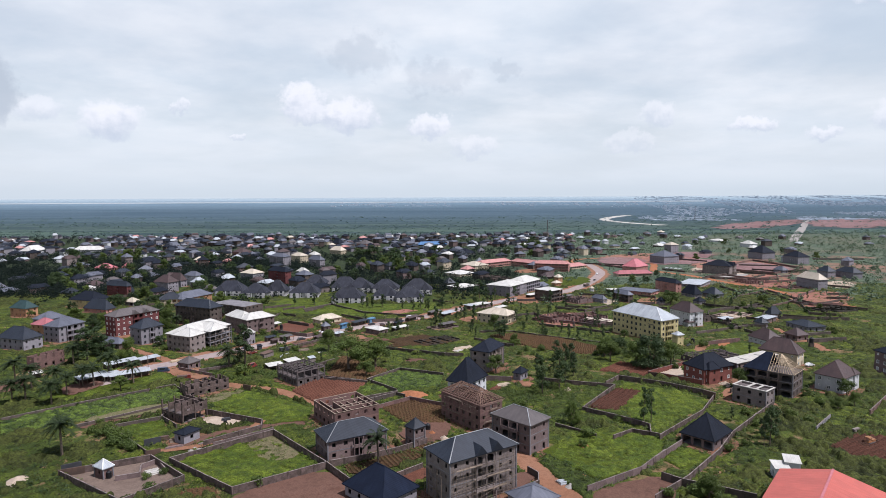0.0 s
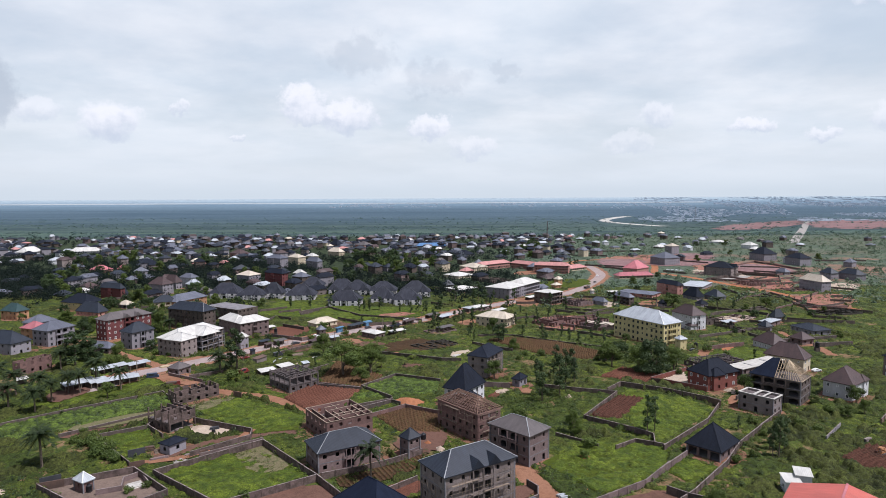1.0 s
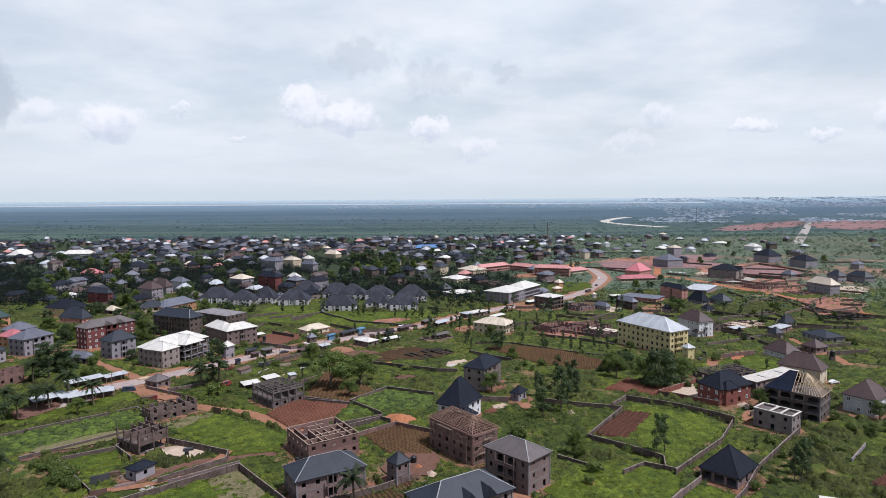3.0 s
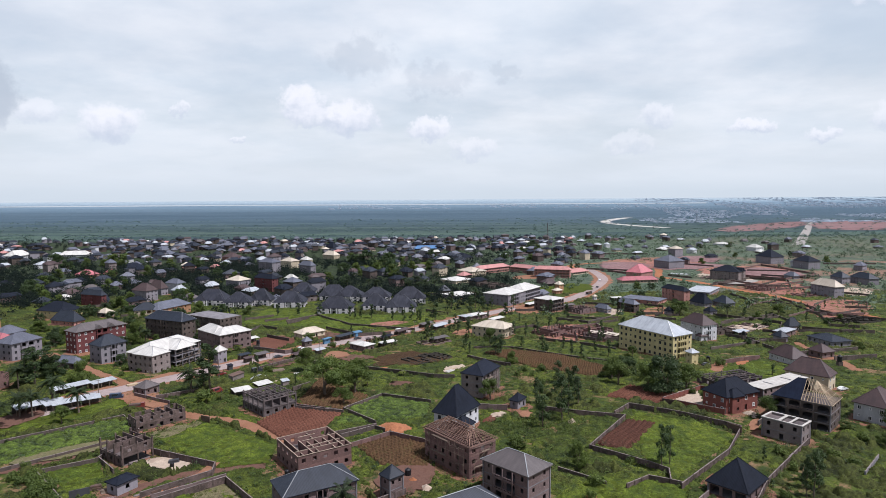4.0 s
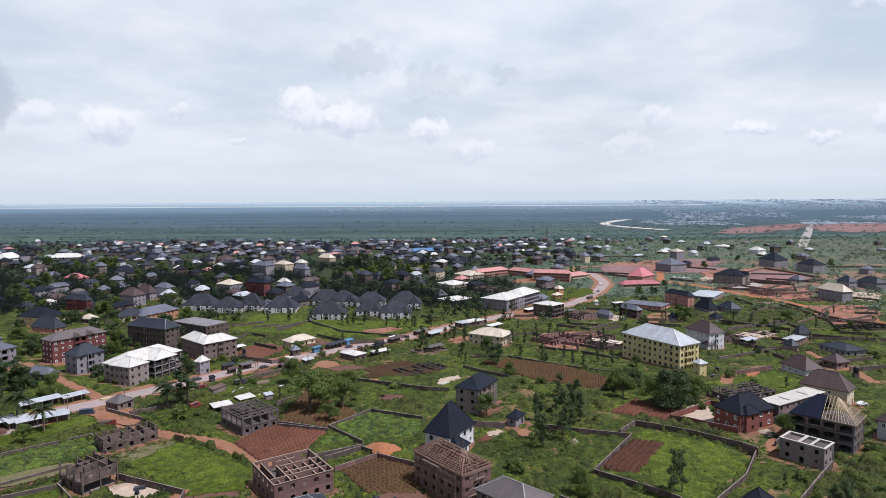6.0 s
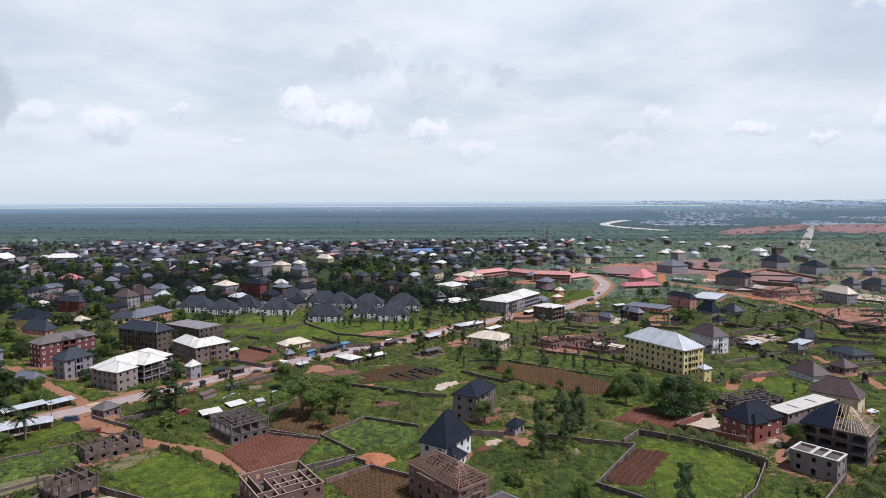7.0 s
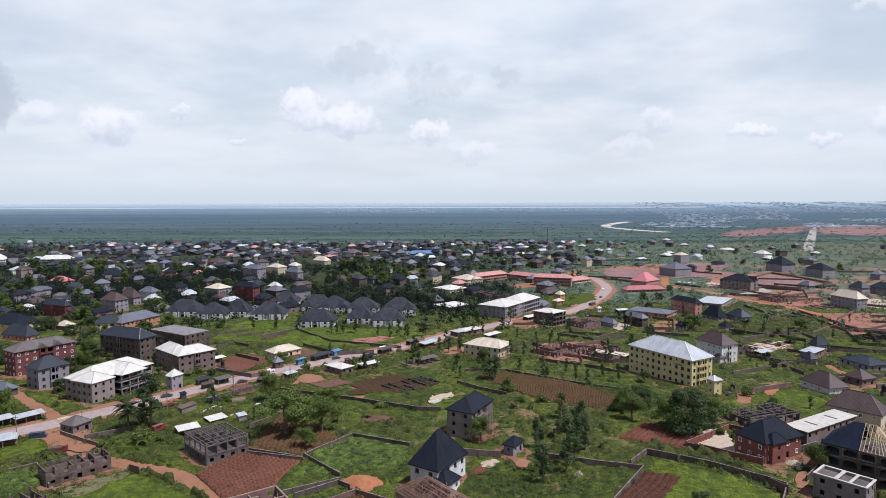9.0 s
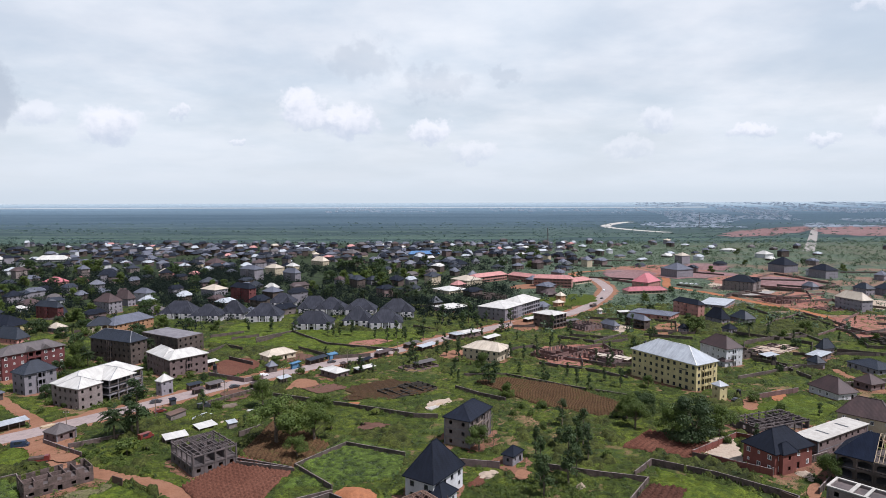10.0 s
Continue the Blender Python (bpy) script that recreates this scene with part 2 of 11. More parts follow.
    bs = N.add("ShaderNodeBsdfPrincipled", {"Base Color": col, "Roughness": 0.95, "Normal": nb.outputs[0], "Specular IOR Level": 0.1})
    N.add("ShaderNodeOutputMaterial", {0: bs.outputs[0]})
    return mt


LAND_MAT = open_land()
GRASS = earth("lush_grass", ((0.04264, 0.05694, 0.006334), (0.05478, 0.0688, 0.007802), (0.02741, 0.03762, 0.005849)), (0.05, 0.5, 3.0), grain=0.22)
CROP = earth("leafy_crop", ((0.03477, 0.06522, 0.02197), (0.04757, 0.08222, 0.02596), (0.02378, 0.04468, 0.01698)), (0.06, 0.8, 2.2), 1.0)
DRY = earth("dry_weeds", ((0.1054, 0.0961, 0.0465), (0.1302, 0.1085, 0.062), (0.062, 0.0682, 0.0279)), (0.06, 0.6, 3.0))
RED_SOIL = earth("red_soil", ((0.09358, 0.03857, 0.02543), (0.1215, 0.05218, 0.0346), (0.07017, 0.03176, 0.02138)), (0.05, 0.6, 2.5))
TILLED = earth("tilled_red_soil", ((0.05314, 0.0239, 0.01674), (0.06929, 0.03091, 0.02093), (0.03929, 0.0206, 0.01424)), (0.05, 0.6, 2.5), 0.9, 1.3)
FARM = earth("farm_soil", ((0.05705, 0.03267, 0.0171), (0.07331, 0.04021, 0.02052), (0.0375, 0.03142, 0.01139)), (0.05, 0.5, 2.0), 0.9, 1.3)
BARE = earth("bare_earth", ((0.09374, 0.05036, 0.03689), (0.1163, 0.06258, 0.04651), (0.07494, 0.03815, 0.02727)), (0.06, 0.5, 2.5), grain=0.16)
SAND = earth("pale_sand", ((0.3024, 0.2376, 0.18), (0.36, 0.288, 0.2232), (0.2376, 0.18, 0.1368)), (0.08, 0.5, 2.5), grain=0.12)
LANE = earth("laterite_lane", ((0.1849, 0.08933, 0.05283), (0.2217, 0.1125, 0.06924), (0.1397, 0.06947, 0.04109)), (0.05, 0.5, 2.5), grain=0.14)
FIELD_RED = earth("weedy_red_earth", ((0.2098, 0.09177, 0.06845), (0.265, 0.1207, 0.09053), (0.06845, 0.06569, 0.0287)), (0.03, 0.09, 1.6))
ORANGE = earth("orange_laterite", ((0.2344, 0.09306, 0.04443), (0.2788, 0.1179, 0.05924), (0.1838, 0.07444, 0.03851)), (0.05, 0.5, 2.5), grain=0.14)
TARMAC = earth("dusty_road", ((0.2239, 0.1795, 0.1654), (0.2747, 0.2174, 0.2006), (0.1831, 0.1464, 0.1354)), (0.04, 0.3, 2.0), 0.2, grain=0.08)
FAR_RED = earth("far_red_earth", ((0.1588, 0.0911, 0.08725), (0.1985, 0.1188, 0.1148), (0.1032, 0.07527, 0.07347)), (0.009522, 0.03961, 0.2755), 0.2)
HOUSE_YARD = earth("weedy_house_yard", ((0.1436, 0.06994, 0.04515), (0.1914, 0.09637, 0.06499), (0.05742, 0.0471, 0.01779)), (0.06, 0.22, 2.0), 0.5, grain=0.2)
YARD = earth("grey_brown_yard", ((0.123, 0.08853, 0.07083), (0.153, 0.1121, 0.08999), (0.09308, 0.0661, 0.05225)), (0.08, 0.5, 2.5), 0.4, grain=0.14)
CEMENT = earth("cement_yard", ((0.2304, 0.2112, 0.192), (0.2688, 0.2464, 0.224), (0.1856, 0.1696, 0.1536)), (0.1, 0.6, 2.5), 0.2, grain=0.12)

BLOCK = surface("sandcrete_block", (0.2055, 0.1676, 0.1558), (0.1524, 0.1226, 0.114), blocks=(0.45, 0.24))
BLOCK_PINK = surface("pinkish_block", (0.1624, 0.1149, 0.1088), (0.1226, 0.08552, 0.08118), blocks=(0.45, 0.24))
BLOCK_DARK = surface("weathered_block", (0.1022, 0.07586, 0.06484), (0.06128, 0.04856, 0.04203), blocks=(0.45, 0.24))
# near-black brown tone for the low site walls
BLOCK_BLACK = surface("near_black_block", (0.048, 0.040, 0.033), (0.03, 0.027, 0.021), blocks=(0.45, 0.24))
# far tin with sunlight and pale blue haze put into its base colour
TIN_HAZED = surface("hazed_sunlit_tin", (0.37, 0.4144, 0.4712), (0.3108, 0.3478, 0.4028), var=0.15)
BLOCK_RED = surface("earth_stained_block", (0.1617, 0.09329, 0.08241), (0.1164, 0.06923, 0.06181), blocks=(0.45, 0.24))
WALL_OLD = surface("old_block_wall", (0.1259, 0.08803, 0.07924), (0.06043, 0.04479, 0.03633), big=0.5, blocks=(0.45, 0.24), streak=0.3)
# the pale tone stands in for sun on the wall tops
SUNLIT_COPING = surface("weathered_sunlit_coping", (0.1909, 0.1543, 0.1443), (0.1034, 0.0843, 0.07831), big=0.35, var=0.3, bump=0.3)
CONCRETE = surface("raw_concrete", (0.1777, 0.1649, 0.1721), (0.1184, 0.1109, 0.117), streak=0.25)
CONCRETE_DARK = surface("stained_concrete", (0.1064, 0.08403, 0.0801), (0.06386, 0.05378, 0.05243), streak=0.3)
PLASTER_GREY = surface("grey_render", (0.2047, 0.1882, 0.2035), (0.1794, 0.1649, 0.1788), streak=0.2)
PLASTER_WHITE = surface("white_render", (0.4769, 0.4754, 0.4825), (0.3974, 0.3906, 0.3906), streak=0.18, var=0.1)
PLASTER_CREAM = surface("cream_render", (0.4368, 0.3666, 0.2652), (0.3588, 0.2964, 0.2106), streak=0.18, var=0.1)
PLASTER_YELLOW = surface("yellow_paint", (0.4484, 0.3766, 0.1928), (0.3699, 0.3071, 0.1583), streak=0.2, var=0.1, tint=0.03)
PLASTER_ORANGE = surface("orange_paint", (0.345, 0.1875, 0.105), (0.285, 0.15, 0.0825), streak=0.2, var=0.1)
PLASTER_RED = surface("dark_red_paint", (0.124, 0.03887, 0.0372), (0.09424, 0.03063, 0.031), streak=0.2, var=0.1, tint=0.04)
PLASTER_BRICK = surface("brick_red_paint", (0.1739, 0.05821, 0.04501), (0.1346, 0.04633, 0.0363), streak=0.2, var=0.1, tint=0.04)
PLASTER_PINK = surface("dusty_pink_paint", (0.363, 0.1875, 0.1575), (0.297, 0.15, 0.1237), streak=0.2, var=0.1)
ROOF_DARK = surface("charcoal_roof", (0.009973, 0.01248, 0.02029), (0.007976, 0.01006, 0.016), rough=0.75, ribs=0.35, streak=0.2, var=0.2, bump=0.35, tint=0.15, spec=0.12)
ROOF_SLATE = surface("slate_grey_roof", (0.01575, 0.01945, 0.02815), (0.01191, 0.01478, 0.02175), rough=0.5, ribs=0.35, streak=0.15, var=0.12, bump=0.35)
ROOF_VILLA = surface("ash_black_shingle_roof", (0.01745, 0.01872, 0.02639), (0.02812, 0.02935, 0.03895), rough=0.75, ribs=0.35, streak=0.3, var=0.2, bump=0.35, spec=0.2)
VILLA_WALL = surface("pale_villa_paint", (0.4177, 0.3964, 0.3931), (0.3291, 0.3133, 0.3175), streak=0.2, var=0.12)
ROOF_GREY = surface("grey_roof", (0.09568, 0.09984, 0.1234), (0.07601, 0.07932, 0.09733), rough=0.5, ribs=0.35, streak=0.18, var=0.12, bump=0.35)
ROOF_WHITE = surface("pale_zinc_roof", (0.4617, 0.4431, 0.4071), (0.3847, 0.3673, 0.3338), rough=0.5, metal=0.0, ribs=0.45, streak=0.12, var=0.08, bump=0.3, tint=0.06)
ROOF_ZINC = surface("silver_zinc_roof", (0.3319, 0.3485, 0.3651), (0.2739, 0.2863, 0.2987), rough=0.45, metal=0.0, ribs=0.45, streak=0.15, var=0.1, bump=0.3, tint=0.06)
ROOF_CREAM = surface("cream_roof", (0.4335, 0.372, 0.2913), (0.3757, 0.32, 0.2509), rough=0.55, ribs=0.4, streak=0.12, var=0.08)
ROOF_BROWN = surface("brown_roof", (0.05831, 0.03546, 0.03349), (0.04462, 0.0286, 0.02751), rough=0.55, ribs=0.35, streak=0.12, var=0.12)
ROOF_TAUPE = surface("taupe_roof", (0.08809, 0.0748, 0.07238), (0.0739, 0.06283, 0.0614), rough=0.55, ribs=0.35, streak=0.12, var=0.1)
ROOF_RED = surface("faded_red_roof", (0.3801, 0.08921, 0.06783), (0.329, 0.07854, 0.06069), rough=0.5, ribs=0.45, streak=0.1, var=0.08, tint=0.05)
ROOF_PINK = surface("pink_red_roof", (0.3459, 0.1149, 0.1254), (0.2898, 0.09927, 0.1097), rough=0.55, ribs=0.45, streak=0.15, var=0.1)
ROOF_ROSE = surface("sun_bleached_red_roof", (0.389, 0.1829, 0.1639), (0.3209, 0.1515, 0.1365), rough=0.6, ribs=0.45, streak=0.15, var=0.1)
ROOF_BLUE = surface("blue_roof", (0.064, 0.1408, 0.2688), (0.0544, 0.1152, 0.2176), rough=0.5, ribs=0.45, streak=0.12)
ROOF_NAVY = surface("dark_blue_roof", (0.009384, 0.01322, 0.0254), (0.007507, 0.01028, 0.01988), rough=0.8, ribs=0.35, streak=0.15, var=0.2, tint=0.03, spec=0.08)
ROOF_TEAL = surface("dark_green_roof", (0.021, 0.045, 0.045), (0.018, 0.036, 0.036), rough=0.5, ribs=0.4, streak=0.12)
TIMBER = surface("raw_timber", (0.168, 0.1279, 0.09642), (0.1232, 0.09223, 0.06982), big=0.6, small=6)
TIMBER_RED = surface("reddish_raw_timber", (0.20, 0.122, 0.088), (0.13, 0.078, 0.058), big=0.6, small=6)
DOZER = surface("dusty_orange_paint", (0.26, 0.115, 0.045), (0.19, 0.09, 0.05), rough=0.6, var=0.2)
TANK_BLACK = surface("black_plastic", (0.012, 0.012, 0.014), rough=0.45, var=0.1, bump=0.05)
PALE_SLAB = surface("pale_cement_slab", (0.39, 0.3666, 0.3276), (0.312, 0.2886, 0.2574), big=0.5, var=0.2, streak=0.2)
TIMBER_TOPS = surface("pale_plank_tops", (0.26, 0.20, 0.15), (0.19, 0.145, 0.11), big=0.6, small=6)
TIMBER_PALE = surface("fresh_timber", (0.374, 0.289, 0.1913), (0.2975, 0.2253, 0.1487), big=0.6, small=6)
TRIM_WHITE = surface("white_trim", (0.68, 0.67, 0.65), var=0.08, bump=0.1)
TRIM_DARK = surface("dark_trim", (0.05, 0.05, 0.055), var=0.1, bump=0.1, rough=0.5)
TRIM_TIN = surface("pale_ridge_metal", (0.24, 0.245, 0.25), var=0.1, bump=0.1, rough=0.45)
IRON = surface("rusty_iron", (0.10, 0.06, 0.045), (0.06, 0.04, 0.033), rough=0.7)
WATER = surface("still_water", (0.10, 0.13, 0.15), rough=0.12, var=0.05, bump=0.02, spec=0.8)
BLUE_PAINT = surface("blue_painted_tin", (0.07, 0.155, 0.25), var=0.12, rough=0.5)
GLASS = surface("tinted_glass", (0.028, 0.033, 0.040), rough=0.12, var=0.1, bump=0.02, spec=0.6)
CAR_DARK, CAR_NAVY, CAR_RED, CAR_SILVER, CAR_WHITE = (surface("car_paint_" + n, c, rough=0.35, var=0.06, bump=0.02, spec=0.5) for n, c in (
    ("dark", (0.04, 0.04, 0.045)), ("navy", (0.022, 0.034, 0.07)), ("red", (0.17, 0.030, 0.025)), ("silver", (0.40, 0.41, 0.42)), ("white", (0.7, 0.7, 0.69))))
BARK = surface("bark", (0.13, 0.10, 0.075), (0.085, 0.065, 0.05), big=2, small=9, bump=0.7)
LEAF = foliage("broad_leaves", (0.03779, 0.06104, 0.01258), (0.09071, 0.122, 0.02324))
LEAF_DARK = foliage("dark_leaves", (0.0203, 0.0369, 0.01334), (0.05153, 0.07934, 0.02497))
LEAF_PALM = foliage("palm_leaves", (0.012, 0.0215, 0.0065), (0.030, 0.045, 0.0125))
LEAF_LIGHT = foliage("light_leaves", (0.03753, 0.05009, 0.006966), (0.07629, 0.08955, 0.0116), thin=0.4)
LEAF_CROP = foliage("crop_leaves", (0.04207, 0.06216, 0.02811), (0.08946, 0.1118, 0.0511))
# cloud shade and blue haze of the far town are put into this colour
LEAF_FAR = foliage("far_hazed_leaves", (0.0125, 0.0200, 0.0165), (0.0225, 0.0335, 0.0265), rough=0.95, thin=0.6)
LEAF_SCRUB = foliage("scrub_leaves", (0.04633, 0.07128, 0.04486), (0.1013, 0.1398, 0.07627))
# bush of the plain, its leaf colour mixed with blue haze
LEAF_PLAIN = foliage("plain_hazed_leaves", (0.04655, 0.07935, 0.07211), (0.08464, 0.127, 0.1063))
BLADES = foliage("grass_blades", (0.03846, 0.04348, 0.006747), (0.08298, 0.0813, 0.01253), thin=0.45)
BLADES_OLIVE = foliage("weed_blades", (0.03943, 0.03996, 0.02085), (0.09036, 0.07657, 0.04172))




def growth(name, cols, grain=0.5, bushes=False):
    """A mat of standing plants: three greens in drifts, with a fine leafy grain."""
    mt = bpy.data.materials.new(name)
    mt.use_nodes = True
    N = Nodes(mt.node_tree)
    pos = N.add("ShaderNodeNewGeometry").outputs["Position"]
    a, b, d, e = N.noise(pos, 0.045, 4, 0.6), N.noise(pos, 0.3, 4, 0.6), N.noise(pos, 1.4, 4, 0.65), N.noise(pos, 5.0, 3, 0.7)
    c = N.mix(N.ramp(a, 0.38, 0.62), cols[0], cols[1])
    c = N.mix(N.ramp(N.m("ADD", N.m("MULTIPLY", b, 0.6), N.m("MULTIPLY", d, 0.4)), 0.44, 0.62), c, cols[2])
    val = N.m("MULTIPLY", N.ramp(d, 0.3, 0.7, 1 - grain, 1 + grain), N.ramp(e, 0.3, 0.7, 1 - grain, 1 + grain))
    if bushes:
        # every bush has a leaf colour of its own
        own = N.add("ShaderNodeAttribute", attribute_name="bush").outputs["Fac"]
        c = N.mix(N.ramp(own, 0.0, 1.0, 0.0, 0.75, False), c, cols[1])
        val = N.m("MULTIPLY", val, N.ramp(own, 0.0, 1.0, 0.6, 1.4, False))
    c = N.mix(1.0, c, N.add("ShaderNodeCombineXYZ", {0: val, 1: val, 2: val}).outputs[0], "MULTIPLY")
    nb = N.add("ShaderNodeBump", {"Strength": 0.9, "Distance": 0.3, "Height": N.m("ADD", d, N.m("MULTIPLY", e, 0.6))})
    bs = N.add("ShaderNodeBsdfPrincipled", {"Base Color": c, "Roughness": 0.8, "Normal": nb.outputs[0], "Specular IOR Level": 0.15})
    N.add("ShaderNodeOutputMaterial", {0: bs.outputs[0]})
    return mt


MEADOW = growth("standing_grass", ((0.0335, 0.04702, 0.007225), (0.06924, 0.08569, 0.0102), (0.01563, 0.02299, 0.0051)), 0.6)
FIELD = growth("lush_field_grass", ((0.0547, 0.07728, 0.007875), (0.0784, 0.09936, 0.00975), (0.02735, 0.04232, 0.005625)), 0.5)
CROP_LEAFAGE = growth("leafy_crop_cover", ((0.03398, 0.05342, 0.009162), (0.05474, 0.07835, 0.01302), (0.01511, 0.02582, 0.004819)), 0.45, True)
THICKET = growth("weed_thicket", ((0.01518, 0.02008, 0.005074), (0.03509, 0.04014, 0.007833), (0.008062, 0.01142, 0.003358)), 0.55, True)


# ---- meshes ----
class Shape:
    def __init__(self):
        self.v, self.f = [], []

    def poly(self, *pts):
        i = len(self.v)
        self.v += [tuple(p) for p in pts]
        self.f.append(tuple(range(i, i + len(pts))))
        return self

    def box(self, x0, y0, z0, x1, y1, z1):
        i = len(self.v)
        self.v += [(x0, y0, z0), (x1, y0, z0), (x1, y1, z0), (x0, y1, z0), (x0, y0, z1), (x1, y0, z1), (x1, y1, z1), (x0, y1, z1)]
        self.f += [tuple(i + k for k in q) for q in ((0, 3, 2, 1), (4, 5, 6, 7), (0, 1, 5, 4), (1, 2, 6, 5), (2, 3, 7, 6), (3, 0, 4, 7))]
        return self

    def beam(self, p, q, w, h=None):
        p, q = Vector(p), Vector(q)
        d = (q - p).normalized()
        s = d.cross(Vector((0, 0, 1)))
        s = s.normalized() if s.length > 1e-3 else Vector((1, 0, 0))
        t = s.cross(d).normalized()
        s, t = s * w / 2, t * (h or w) / 2
        i = len(self.v)
        self.v += [tuple(a + b) for a in (p, q) for b in (-s - t, s - t, s + t, -s + t)]
        self.f += [tuple(i + k for k in c) for c in ((0, 3, 2, 1), (4, 5, 6, 7), (0, 1, 5, 4), (1, 2, 6, 5), (2, 3, 7, 6), (3, 0, 4, 7))]
        return self

    def tube(self, p, q, r0, r1, n=7):
        p, q = Vector(p), Vector(q)
        d = (q - p).normalized()
        s = d.cross(Vector((0.31, 0.95, 0.05))).normalized()
        t = d.cross(s)
        i = len(self.v)
        for c, r in ((p, r0), (q, r1)):
            self.v += [tuple(c + (s * math.cos(k * 6.2832 / n) + t * math.sin(k * 6.2832 / n)) * r) for k in range(n)]
        self.f += [(i + k, i + (k + 1) % n, i + n + (k + 1) % n, i + n + k) for k in range(n)]
        self.f.append(tuple(i + n + k for k in range(n)))
        return self

    def mesh(self, name, material, smooth=False):
        me = bpy.data.meshes.new(name)
        me.from_pydata(self.v, [], self.f)
        me.materials.append(material)
        uv = me.uv_layers.new(name="UVMap")
        for pl in me.polygons:
            n = pl.normal
            t = Vector((0, 0, 1)).cross(n)
            t = t.normalized() if t.length > 0.02 else Vector((1, 0, 0))
            b = n.cross(t)
            for li in pl.loop_indices:
                co = me.vertices[me.loops[li].vertex_index].co
                uv.data[li].uv = (co.dot(t), co.dot(b))
        if smooth:
            me.shade_smooth()
        return me


def part(name, shape, material, parent, label="", m=None):
    """Links a shape as one mesh object under a thing or a part."""
    ob = new(name, shape if isinstance(shape, bpy.types.Mesh) else shape.mesh(name, material))
    ob.parent = parent
    if m is not None:
        ob.matrix_basis = m
    return tagged(ob, label)


def thing(name, m, label, category, group="", kind=""):
    ob = new(name)
    ob.matrix_basis = m
    return tagged(ob, label, category, group, kind)


def at(x, y, rot=0, dz=0.0):
    return pose(x, y, float(gz(y)) + dz, 0, 0, rot)


FOOT = []       # ground that plants keep off: corner loops
THIN = []       # worn ground where growth stays low and patchy
WALL_LINES = []   # runs of compound wall, along which bushes grow


def keep_off(x, y, rot, la, lb, margin=0.3):
    c, s = math.cos(radians(rot)), math.sin(radians(rot))
    a, b = la / 2 + margin, lb / 2 + margin
    FOOT.append([(x + c * u - s * v, y + s * u + c * v) for u, v in ((-a, -b), (a, -b), (a, b), (-a, b))])


# ---- ground sheet ----
def ground_sheet():
    xs = np.concatenate([np.linspace(-6000, -700, 14), np.linspace(-600, 700, 53), np.linspace(800, 6000, 14)])
    ys = np.concatenate([np.linspace(-1500, 50, 12), np.linspace(75, 700, 60), np.linspace(720, 4900, 140)])
    gx, gy = np.meshgrid(xs, ys)
    zz = gz(gy)
    v = np.stack([gx, gy, zz], -1).reshape(-1, 3)
    nx = len(xs)
    idx = np.arange(len(v)).reshape(len(ys), nx)
    f = np.stack([idx[:-1, :-1], idx[:-1, 1:], idx[1:, 1:], idx[1:, :-1]], -1).reshape(-1, 4)
    me = bpy.data.meshes.new("ground")
    me.from_pydata(v.tolist(), [], f.tolist())
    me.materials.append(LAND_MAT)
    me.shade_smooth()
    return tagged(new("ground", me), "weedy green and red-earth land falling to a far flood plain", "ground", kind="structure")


ground_sheet()
LEVEL = [0.03]


def plot(name, corners, material, label, rough_edge=0.8, blocked=True, lift=0.0, step=2.0, rounded=False, level=None):
    """A patch of ground of its own look, lying on the sheet, with a wandering edge."""
    if level is None:
        LEVEL[0] += 0.004
        level = LEVEL[0]
    pts = [Vector((*c, 0)) for c in corners]
    axis = (pts[1] - pts[0]).normalized()
    if rounded:
        for _ in range(2):
            pts = [w for p, q in zip(pts, pts[1:] + pts[:1]) for w in (p.lerp(q, 0.25), p.lerp(q, 0.75))]
    ring = []
    for i, p in enumerate(pts):
        q = pts[(i + 1) % len(pts)]
        n = max(2, int((q - p).length / step))
        side = (q - p).normalized().cross(Vector((0, 0, 1)))
        for k in range(n):
            w = p.lerp(q, k / n)
            ring.append(w + side * rough_edge * (1.2 * noise.noise(w * 0.11) + 0.7 * noise.noise(w * 0.45) + (0.4 * noise.noise(w * 1.3) if rounded else 0)))
    c = sum(pts, Vector()) / len(pts)
    rings = 6
    v, f = [], []
    for j in range(rings + 1):
        s = 1 - j / rings
        v += [c + (w - c) * s for w in ring] if j < rings else [c]
    n = len(ring)
    for j in range(rings - 1):
        f += [(j * n + k, j * n + (k + 1) % n, (j + 1) * n + (k + 1) % n, (j + 1) * n + k) for k in range(n)]
    f += [((rings - 1) * n + k, (rings - 1) * n + (k + 1) % n, rings * n) for k in range(n)]
    area = sum(a.x * b.y - b.x * a.y for a, b in zip(ring, ring[1:] + ring[:1]))
    if area < 0:
        f = [tuple(reversed(q)) for q in f]
    me = bpy.data.meshes.new(name)
    me.from_pydata([(p.x, p.y, float(gz(p.y)) + level + lift) for p in v], [], f)
    me.materials.append(material)
    uv = me.uv_layers.new(name="UVMap")
    for lp in me.loops:
        co = me.vertices[lp.vertex_index].co
        uv.data[lp.index].uv = (co.x * axis.x + co.y * axis.y, co.y * axis.x - co.x * axis.y)
    if blocked:
        FOOT.append([tuple(c) for c in corners])
    elif material not in (GRASS, CROP):
        THIN.append([tuple(c) for c in corners])
    return tagged(new(name, me), label, "ground", kind="structure")


